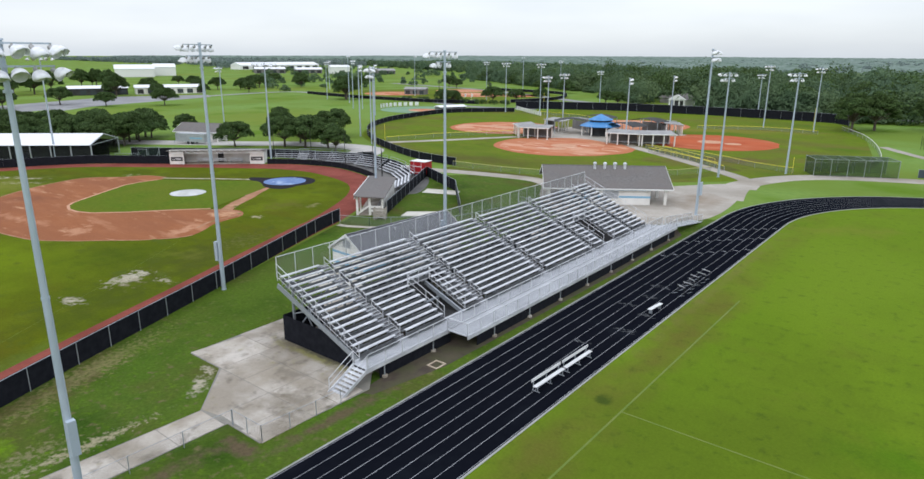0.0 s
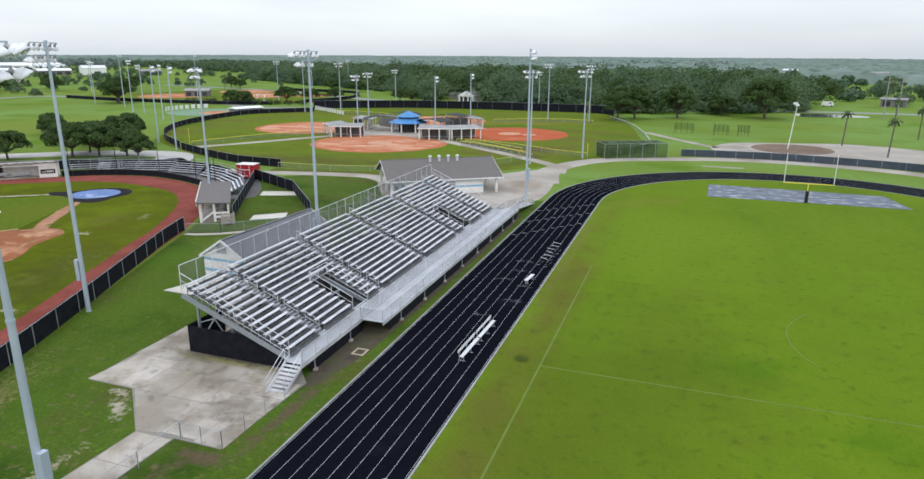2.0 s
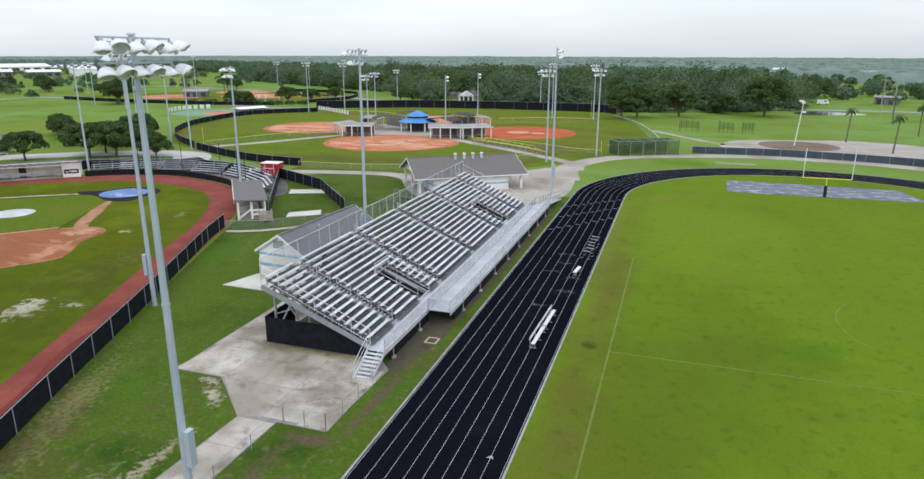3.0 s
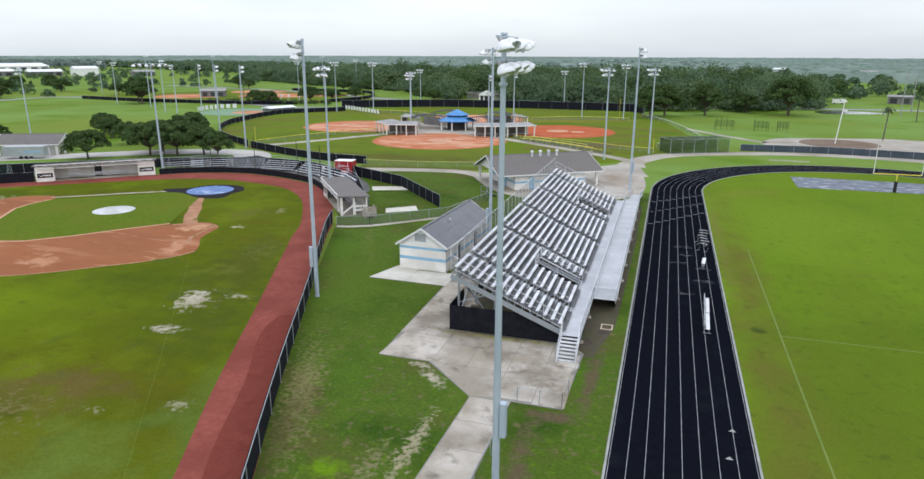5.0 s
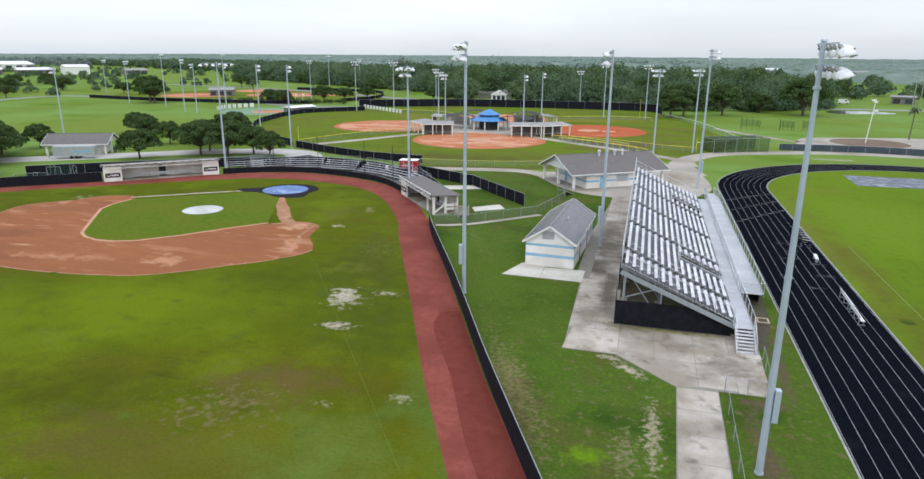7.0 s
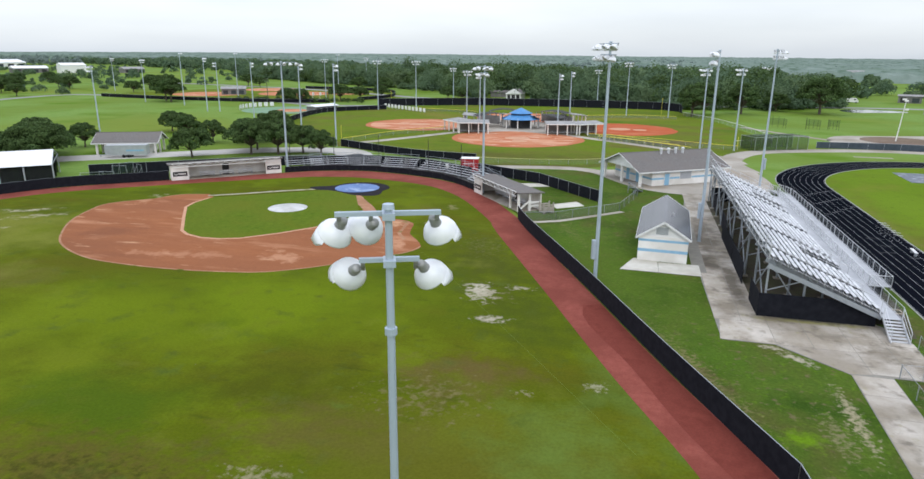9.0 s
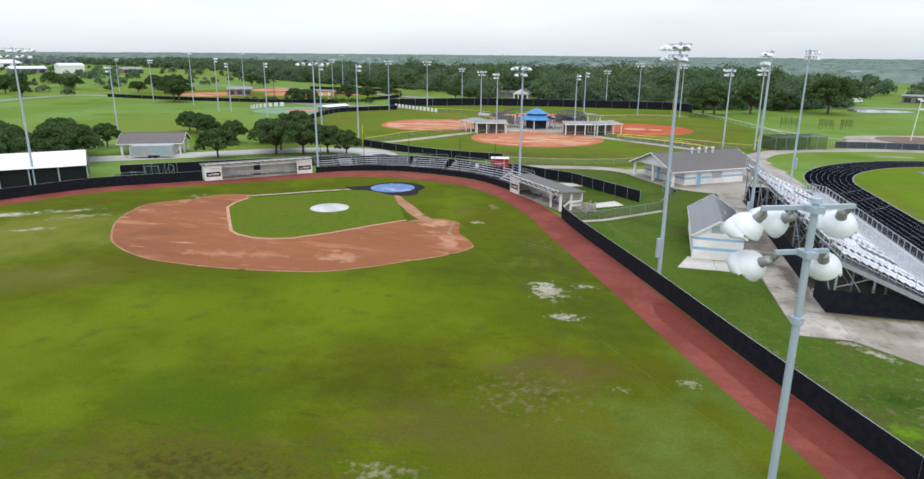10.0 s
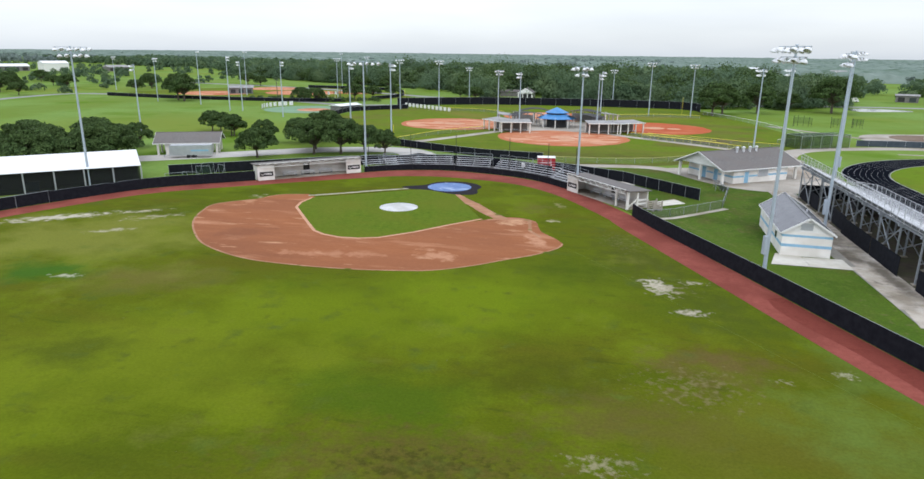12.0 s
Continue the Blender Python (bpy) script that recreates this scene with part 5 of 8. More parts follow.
# ---- floodlight poles ----
def lamp_meshes():
    """A white bowl with a deep flared hood over half of its mouth, and the ballast behind it."""
    shell = MB().lathe([(0.05, -0.03), (0.16, 0.0), (0.27, 0.07), (0.345, 0.17), (0.375, 0.27), (0.392, 0.30), (0.375, 0.31), (0.355, 0.27), (0.32, 0.18), (0.24, 0.09), (0.12, 0.03), (0.02, 0.02)], 22)
    vs, n = [], 18
    hood = ((0.388, 0.29, 0.0), (0.405, 0.48, 0.06), (0.415, 0.70, 0.24), (0.403, 0.70, 0.24), (0.393, 0.48, 0.06), (0.374, 0.29, 0.0))
    for r0, z0, cut in hood:
        for k in range(n + 1):
            a = radians(70) + radians(220) * k / n
            w = math.sin(math.pi * k / n)
            vs.append((r0 * math.cos(a), r0 * math.sin(a), z0 - cut * (1 - w ** 0.6) * 1.25 + 0.02 * math.sin(9 * a) * (z0 > 0.6)))
    m = len(hood)
    shell.add(vs, [(q * (n + 1) + k, q * (n + 1) + k + 1, ((q + 1) % m) * (n + 1) + k + 1, ((q + 1) % m) * (n + 1) + k) for q in range(m) for k in range(n)])
    neck = MB().lathe([(0.0, -0.26), (0.07, -0.26), (0.10, -0.23), (0.12, -0.15), (0.115, -0.06), (0.13, -0.01), (0.10, 0.02), (0.0, 0.02)], 12)
    return shell.mesh("reflector", "lamp", True), neck.mesh("ballast", "ballast", True)


LAMP, NECK = lamp_meshes()
BRACKET = MB().beam((0, 0, 0), (0.05, 0, -0.10), 0.07).beam((0.05, 0, -0.10), (0.15, 0, -0.20), 0.06).mesh("bracket", "ballast")
POLE_MADE = {}


def floodlight(x, y, h, face, rows, box_z=None, box_side=0, spread=1.05, girth=1.0):
    """A tapered steel pole with crossarms; face: the compass way its lamps look, in degrees from +x."""
    key = (h, tuple(rows), box_z, box_side)
    at = pose(x, y, 0, 0, 0, face)
    if key in POLE_MADE:
        return copy_thing(POLE_MADE[key], at)
    t = thing("floodlight_pole", "tall galvanised floodlight pole with rows of white lamps", "floodlight", "floodlight poles", at)
    part("shaft", MB().tube((0, 0, 0), (0, 0, h * 0.5), 0.205 * girth, 0.165 * girth, 14, False).tube((0, 0, h * 0.5), (0, 0, h), 0.16 * girth, 0.11 * girth, 14, False), "pole", t, smooth=True)
    part("collar", MB().tube((0, 0, 0), (0, 0, 0.12), 0.25, 0.24, 16), "pole", t)
    part("cap", MB().tube((0, 0, h - 0.01), (0, 0, h + 0.07), 0.15 * girth + 0.02, 0.13 * girth + 0.02, 12), "pole", t)
    for z in (h * 0.5, h - 2.1):
        part("joint_band", MB().tube((0, 0, z - 0.06), (0, 0, z + 0.06), 0.19 * girth, 0.19 * girth, 14), "pole", t)
    for k, n in enumerate(rows):
        z = h - 0.12 - (0.95 if girth == 1.0 else 0.78) * k
        w = spread * (n - 1) * (1.1 if n == 2 else 1.0)
        arm = part("crossarm", MB().beam((0.16, -w / 2 - 0.06, z), (0.16, w / 2 + 0.06, z), 0.075).box(-0.13, -0.10, z - 0.055, 0.19, 0.10, z + 0.055), "pole", t)
        for i in range(n):
            yy = -w / 2 + w * i / (n - 1) if n > 1 else 0.0
            if abs(yy) < 0.2:
                yy += 0.28
            aim, tip = 34 * yy / max(0.5, w / 2) + 12 * math.sin(5 * i + 3 * k + n), 128 + 12 * math.cos(3 * i + k)
            out = 0.16 * (1 if yy > 0 else -1) if n == 2 else 0.0
            turn = pose(0.36, yy + out, z - 0.24, 0, 0, aim) @ pose(0, 0, 0, 0, tip, 0) @ Matrix.Scale(0.86 if girth == 1.0 else 0.76, 4)
            part("lamp", LAMP, "", arm, m=turn)
            part("ballast", NECK, "", arm, m=turn)
            part("bracket", BRACKET, "", arm, m=pose(0.16, yy, z))
    if box_z:
        part("control_box", MB().box(0.2, -0.2, box_z, 0.5, 0.2, box_z + 1.9) if not box_side else MB().box(-0.5, -0.2, box_z, -0.2, 0.2, box_z + 1.9), "pole", t)
    POLE_MADE[key] = t
    return t


floodlight(-33.0, 10.2, 22.95, 0, (6, 6), 3.3, spread=0.74)
floodlight(-31.2, 94.2, 23.3, 10, (5, 5), 3.0)
floodlight(-44.8, 53.2, 22.8, 180, (5, 3), 3.0)
floodlight(-56.3, 32.9, 23.3, 205, (6, 5), 3.0, spread=0.84)
floodlight(-57.5, -20.05, 19.87, 112, (3, 2), spread=0.79, girth=0.55)
floodlight(-155.2, 55, 22.5, -15, (6, 5))
floodlight(-117.5, 82.7, 20.5, -60, (6,))
floodlight(-77.0, 74.0, 20.4, -110, (5, 3), spread=0.7)
# the fields beyond: tall poles
for x, y, h, f in ((-123.9, 118.2, 19.5, 40), (-138.0, 127.4, 19.4, 40), (-38.7, 127.6, 19.5, 130), (-29.6, 140.3, 19.4, 130), (-154.0, 222.0, 19.4, -60), (-138.0, 222.5, 19.3, -60),
                   (-56.5, 228.0, 19.6, -110), (-41.4, 226.0, 19.2, -110), (-196.0, 121.0, 18.2, 200), (-182.2, 176.2, 18.7, 40), (-207.6, 193.5, 18.2, 200), (-212.5, 192.8, 19.9, 20)):
    floodlight(x, y, h, f, (4, 3), spread=0.9)
for x, y, h, f in ((-239.0, 214.5, 21.6, 0), (-252.4, 275.3, 21.6, 90), (-232.4, 353.8, 21.0, -60)):
    floodlight(x, y, h, f, (3,), spread=0.7)
# lower poles round the softball plaza and the distant fields
for x, y, h, f in ((-109.0, 190.0, 16.7, -60), (-98.0, 162.0, 16.8, 160), (-75.2, 165.0, 16.7, 20), (-74.5, 194.0, 16.7, 20), (-69.8, 271.0, 15.8, -100), (-134.5, 266.0, 15.9, -90),
                   (-339.5, 288.2, 18.0, 0), (-266.6, 224.4, 18.5, 0), (-202.9, 275.3, 19.0, -60), (-234.1, 403.0, 18.8, -60)):
    floodlight(x, y, h, f, (4, 3), spread=0.8)

# ---- fences ----
def fence(name, pts, h, label, mat_panel="black", post="steel", side=0.0, hide_rail=0.0, step=3.0, cap=None, post_r=0.035, rail_r=0.03):
    """Posts, top rail and a panel between each pair of posts."""
    t = thing(name, label, "fence", "fences")
    c = curve(pts, step) if len(pts) > 2 else [tuple(Vector(pts[0]).lerp(Vector(pts[1]), k / max(1, round((Vector(pts[1]) - Vector(pts[0])).length / step)))) for k in range(max(1, round((Vector(pts[1]) - Vector(pts[0])).length / step)) + 1)]
    pm = MB().tube((0, 0, 0), (0, 0, h + 0.04), post_r, n=6).mesh("post", post)
    for x, y in c:
        part("post", pm, "", t, m=pose(x, y, 0))
    for p, q in zip(c[:-1], c[1:]):
        d = (Vector(q) - Vector(p)).normalized()
        nx, ny = -d.y * side, d.x * side
        if mat_panel:
            part("panel", MB().beam((p[0] + nx, p[1] + ny, h / 2 + hide_rail / 2), (q[0] + nx, q[1] + ny, h / 2 + hide_rail / 2), 0.02, h - 0.05 + hide_rail), mat_panel, t)
        part("top_rail", MB().tube((*p, h + 0.01), (*q, h + 0.01), 0.055 if cap else rail_r, n=6), cap or post, t)
    return t


fence("ballpark_fence", [(-44.0, 3.5), (-50.2, 17.0), (-57.0, 32.6), (-66, 52.3), (-68.4, 58.6)], 1.8, "long black windscreen fence with galvanised posts beside the warning track", side=0.06, hide_rail=0.06)
fence("outfield_fence", [(-44.0, 3.5), (-43, -4), (-46.3, -12.3), (-55.8, -20.9), (-68, -28.2), (-85, -38.4), (-104.7, -42.1), (-124.2, -39.7), (-142.4, -28.9), (-155.4, -11.5), (-161.5, 8.2), (-159.3, 28.3), (-153.4, 44.7)], 1.8, "black windscreen outfield fence", step=5)
fence("left_fence", [(-153.4, 44.7), (-146.5, 57.5), (-139.8, 63.3), (-133.1, 68.7)], 1.7, "black windscreen fence beside the first-base dugout", side=-0.06, hide_rail=0.06)
fence("backstop_wall", [(-117.4, 81.6), (-111.4, 85.7), (-101.2, 87.8), (-86.8, 83.4), (-78.6, 75.4)], 1.1, "low padded black backstop wall", post="blackpaint", step=2.4)
fence("yard_fence", [(-114.6, 92.1), (-125.7, 86.8), (-138.1, 77.9), (-150.5, 68.9)], 1.9, "black windscreen fence behind the dugout", step=4)
fence("bullpen_fence", [(-82.2, 92.4), (-69.2, 85.1)], 1.9, "black windscreen fence round the bullpen")
fence("bullpen_fence", [(-69.2, 85.1), (-57.6, 71.9)], 1.9, "black windscreen fence round the bullpen")
fence("bullpen_fence", [(-82.2, 92.4), (-66.4, 65.8)], 1.9, "black windscreen fence round the bullpen")
for p, q in (((-67.3, 57.6), (-63.2, 59.2)), ((-63.2, 59.2), (-54.8, 67.4)), ((-54.8, 67.4), (-52.2, 78.8)), ((-52.2, 78.8), (-53.6, 84.3))):
    fence("chain_fence", [p, q], 1.2, "low chain-link fence on galvanised posts", mat_panel="link")
path_strip("path_kerb", [(-67.0, 57.0), (-62.9, 58.6), (-54.3, 66.9)], 0.9, "path", 0.04, "narrow concrete strip under the chain-link fence")
fence("walk_fence", [(-30.95, 19.5), (-30.6, 25.4)], 1.1, "chain-link fence along the concrete", post_r=0.028, rail_r=0.014, mat_panel="link_fine", step=2)
fence("walk_fence", [(-33.9, 19.45), (-30.95, 19.5)], 1.1, "chain-link fence along the concrete", post_r=0.028, rail_r=0.014, mat_panel="link_fine", step=1.5)
fence("walk_fence", [(-34.4, -6), (-33.9, 19.4)], 1.1, "chain-link fence along the concrete walk", post_r=0.028, rail_r=0.014, mat_panel="link_fine", step=3)
# blue-grey panels carry a painted sky reflection
fence("track_fence", [(-8.7, 152), (3.2, 153.1), (15.5, 152.5), (38.8, 145.9), (53.1, 130.7)], 1.6, "windscreen fence beyond the track bend, sky reflection painted blue-grey", step=3.5, mat_panel="blue_screen")
fence("softball_fence", [(-85.6, 105.5), (-97.4, 107.1), (-108.9, 111.7), (-123.1, 119.1)], 1.7, "black windscreen outfield fence", step=3.5)
fence("softball_fence", [(-125, 120.8), (-139.1, 131.1), (-151.4, 144.3), (-161.4, 161.8), (-166, 177.8), (-168.5, 196.2), (-166.1, 208.8), (-151.5, 224.9)], 1.7, "black windscreen outfield fence", step=4)
fence("softball_fence", [(-160.7, 239.4), (-137.8, 252), (-121, 259.1), (-101, 261.9), (-79.5, 263.1), (-41.4, 260.5), (-35.2, 247.1)], 3.2, "tall black windscreen outfield fence", step=6)
fence("yellow_fence", [(-85.8, 104.8), (-74.1, 105.5), (-62.5, 108.9), (-52.8, 116.4), (-45.6, 124.7), (-41.8, 132.7)], 1.1, "low outfield fence with a faded yellow plastic cap", mat_panel="link", cap="cap_pale", step=4)
fence("yellow_fence", [(-125.3, 125.1), (-118.6, 143.9), (-107.9, 160.3)], 1.1, "low foul-line fence with a yellow plastic cap", mat_panel="link", cap="yellow", step=4)
fence("yellow_fence", [(-62.7, 150.9), (-50.6, 144.1), (-39.9, 134.9)], 1.1, "low foul-line fence with a yellow plastic cap", mat_panel="link", cap="yellow", step=4)
for p, q in (((-62.3, 153.4), (-42.4, 138.4)), ((-60.8, 156.2), (-44.6, 143.6))):
    fence("yellow_fence", [p, q], 1.1, "low foul-line fence with a yellow plastic cap and yellow posts", mat_panel="link", cap="yellow", step=2.6, post="yellow")
fence("yellow_fence", [(-65.5, 155.8), (-49.6, 151.6), (-36.5, 144), (-28.6, 141.5)], 1.1, "low foul-line fence with a yellow plastic cap", mat_panel="link", cap="yellow", step=4)
fence("yellow_fence", [(-139.5, 222.6), (-119.3, 219.9), (-110.3, 212.8)], 1.1, "low foul-line fence with a yellow plastic cap", mat_panel="link", cap="yellow", step=5)
fence("yellow_fence", [(-71.8, 210.8), (-55.2, 219.9), (-38.9, 219.1)], 1.1, "low foul-line fence with a yellow plastic cap", mat_panel="link", cap="yellow", step=5)
fence("white_fence", [(-28.1, 150.7), (-17.5, 160.7), (-18.5, 180.5), (-25.4, 211.8), (-35.3, 236.7)], 1.2, "pale chain-link outfield fence", mat_panel="link", cap="trimw", step=4)
fence("far_fence", [(-311.6, 247.6), (-270, 241.1), (-233.8, 240.8), (-208.1, 242.8), (-188.7, 249.9)], 1.6, "dark windscreen fence of distant fields", step=8)
fence("far_fence", [(-182.6, 267.4), (-176.4, 298.4), (-198.4, 343.7), (-255.6, 355)], 1.6, "dark windscreen fence of distant fields", step=8)

# ---- buildings ----
def gable_house(name, label, w, l, eave, ridge, at, roofmat, over=0.5, bands=True, wallmat="stucco", cat="building", openings=(), posts=0.0, vents=0, ridge_w=None):
    """Block walls, roof slopes in courses, gable ends, fascia, painted bands. Length along local y."""
    t = thing(name, label, cat, at=at)
    x, y = w / 2, l / 2
    yw = y - posts
    th = 0.2
    part("wall", MB().box(-x, -yw, 0, -x + th, yw, eave), wallmat, t)
    part("wall", MB().box(x - th, -yw, 0, x, yw, eave), wallmat, t)
    part("wall", MB().box(-x + th, -yw, 0, x - th, -yw + th, eave), wallmat, t)
    part("wall", MB().box(-x + th, yw - th, 0, x - th, yw, eave), wallmat, t)
    for s in (-1, 1):
        yy = s * (y - 0.1)
        part("gable", MB().add([(-x, yy - 0.08, eave), (x, yy - 0.08, eave), (0, yy - 0.08, ridge - 0.05), (-x, yy + 0.08, eave), (x, yy + 0.08, eave), (0, yy + 0.08, ridge - 0.05)],
                               [(0, 1, 2), (5, 4, 3), (0, 3, 4, 1), (1, 4, 5, 2), (2, 5, 3, 0)]), "trimw", t)
    sl = (ridge - eave) / x
    n = 2
    for s in (-1, 1):
        for k in range(n):
            xa, xb = (x + over) * (1 - k / n), (x + over) * (1 - (k + 1) / n)
            za, zb = ridge - sl * xa, ridge - sl * xb
            part("roof_slope", MB().add([(s * xa, -y - over, za + 0.04), (s * xa, y + over, za + 0.04), (s * (xb - 0.05), y + over, zb + 0.04 + sl * 0.05), (s * (xb - 0.05), -y - over, zb + 0.04 + sl * 0.05),
                                          (s * xa, -y - over, za - 0.04), (s * xa, y + over, za - 0.04), (s * (xb - 0.05), y + over, zb - 0.06), (s * (xb - 0.05), -y - over, zb - 0.06)],
                                         [(0, 1, 2, 3), (7, 6, 5, 4), (0, 4, 5, 1), (1, 5, 6, 2), (2, 6, 7, 3), (3, 7, 4, 0)]), roofmat, t)
        xe = s * (x + over)
        part("fascia", MB().box(min(xe, xe + s * 0.03), -y - over, eave - sl * over - 0.14, max(xe, xe + s * 0.03), y + over, eave - sl * over + 0.05), "trimw", t)
        for q in (-1, 1):
            part("barge_board", MB().beam((xe, q * (y + over + 0.02), eave - sl * over - 0.02), (0, q * (y + over + 0.02), ridge - 0.02), 0.04, 0.2), "trimw", t)
    part("ridge_cap", MB().beam((0, -y - over, ridge + 0.03), (0, y + over, ridge + 0.03), 0.28, 0.06), roofmat, t)
    if bands:
        for z in ((eave * 0.38, eave * 0.38 + 0.32), (eave - 0.62, eave - 0.36)):
            part("painted_band", MB().box(-x - 0.012, -yw - 0.012, z[0], x + 0.012, -yw, z[1]), "blue", t)
            part("painted_band", MB().box(-x - 0.012, yw, z[0], x + 0.012, yw + 0.012, z[1]), "blue", t)
            part("painted_band", MB().box(-x - 0.012, -yw, z[0], -x, yw, z[1]), "blue", t)
            part("painted_band", MB().box(x, -yw, z[0], x + 0.012, yw, z[1]), "blue", t)
    for side, u, z0, ww, hh, kind in openings:
        m_ = {"door": "blackpaint", "blue_door": "blue", "window": "glass", "vent": "trailer", "shutter": "trailer"}[kind]
        if side in "-+":
            s = -1 if side == "-" else 1
            xo = s * x
            op = part(kind.split("_")[-1], MB().box(min(xo, xo + s * 0.05), u - ww / 2, z0, max(xo, xo + s * 0.05), u + ww / 2, z0 + hh), m_, t)
            part("frame", MB().box(min(xo, xo + s * 0.07), u - ww / 2 - 0.08, z0, max(xo, xo + s * 0.07), u - ww / 2, z0 + hh).box(min(xo, xo + s * 0.07), u + ww / 2, z0, max(xo, xo + s * 0.07), u + ww / 2 + 0.08, z0 + hh)
                 .box(min(xo, xo + s * 0.07), u - ww / 2 - 0.08, z0 + hh, max(xo, xo + s * 0.07), u + ww / 2 + 0.08, z0 + hh + 0.08), "trimw", op)
        else:
            s = -1 if side == "s" else 1
            yo = s * (yw if z0 + hh < eave else y - 0.02)
            op = part(kind.split("_")[-1], MB().box(u - ww / 2, min(yo, yo + s * 0.05), z0, u + ww / 2, max(yo, yo + s * 0.05), z0 + hh), m_, t)
            part("frame", MB().box(u - ww / 2 - 0.08, min(yo, yo + s * 0.07), z0, u - ww / 2, max(yo, yo + s * 0.07), z0 + hh).box(u + ww / 2, min(yo, yo + s * 0.07), z0, u + ww / 2 + 0.08, max(yo, yo + s * 0.07), z0 + hh)
                 .box(u - ww / 2 - 0.08, min(yo, yo + s * 0.07), z0 + hh, u + ww / 2 + 0.08, max(yo, yo + s * 0.07), z0 + hh + 0.08), "trimw", op)
    if posts:
        for q in (-1, 1):
            for xx in (-x + 0.2, 0, x - 0.2):
                part("column", MB().box(xx - 0.2, q * (y - 0.25) - 0.2, 0, xx + 0.2, q * (y - 0.25) + 0.2, eave), "stucco", t)
    for k in range(vents):
        yy = -1.5 + 1.6 * k
        vt = part("roof_vent", MB().tube((0.9, yy, ridge - 0.5), (0.9, yy, ridge + (0.35 if vents > 1 else -0.2)), 0.22 if vents > 1 else 0.1, n=12), "alu", t)
        if vents > 1:
            part("vent_cap", MB().lathe([(0.30, 0.35), (0.32, 0.5), (0.2, 0.68), (0.02, 0.72)], 12, pose(0.9, yy, ridge)), "alu", vt)
    return t


gable_house("equipment_shed", "small cream block shed with blue bands and charcoal roof", 5.3, 14.6, 2.9, 4.6, pose(-49.2, 50.6, 0, 0, 0, -3), "shingle_dark", over=0.3, vents=1,
            openings=(("s", -0.2, 3.15, 1.3, 0.85, "vent"), ("+", -3.5, 0.0, 1.0, 2.1, "door"), ("+", 2.0, 0.0, 1.0, 2.1, "door"), ("-", -4.0, 1.3, 1.2, 0.8, "window")))
gable_house("concession_building", "cream and light blue concession building with grey shingle roof", 11.5, 18.4, 2.9, 5.2, pose(-47.7, 96.75, 0, 0, 0, -55), "shingle", over=0.7, posts=2.6, vents=4,
            openings=(("s", -1.5, 0.0, 1.0, 2.1, "blue_door"), ("s", 1.5, 0.0, 1.0, 2.1, "blue_door"), ("-", -3.6, 1.0, 2.2, 1.2, "shutter"), ("-", 1.0, 0.0, 1.0, 2.1, "blue_door"), ("-", 3.6, 1.0, 2.2, 1.2, "shutter"),
                      ("+", -3.5, 0.0, 1.0, 2.1, "blue_door"), ("+", 0.5, 1.0, 2.4, 1.2, "shutter")))
gable_house("rest_building", "low cream building with a grey-brown shingle roof", 7.5, 12.6, 2.8, 4.5, pose(-163.6, 95.2, 0, 0, 0, -66), "shingle", over=0.6, bands=False, posts=1.8,
            openings=(("-", -3.0, 0.0, 1.0, 2.1, "door"), ("-", 0.5, 1.0, 2.2, 1.1, "shutter"), ("-", 3.2, 1.0, 1.2, 1.1, "window")))


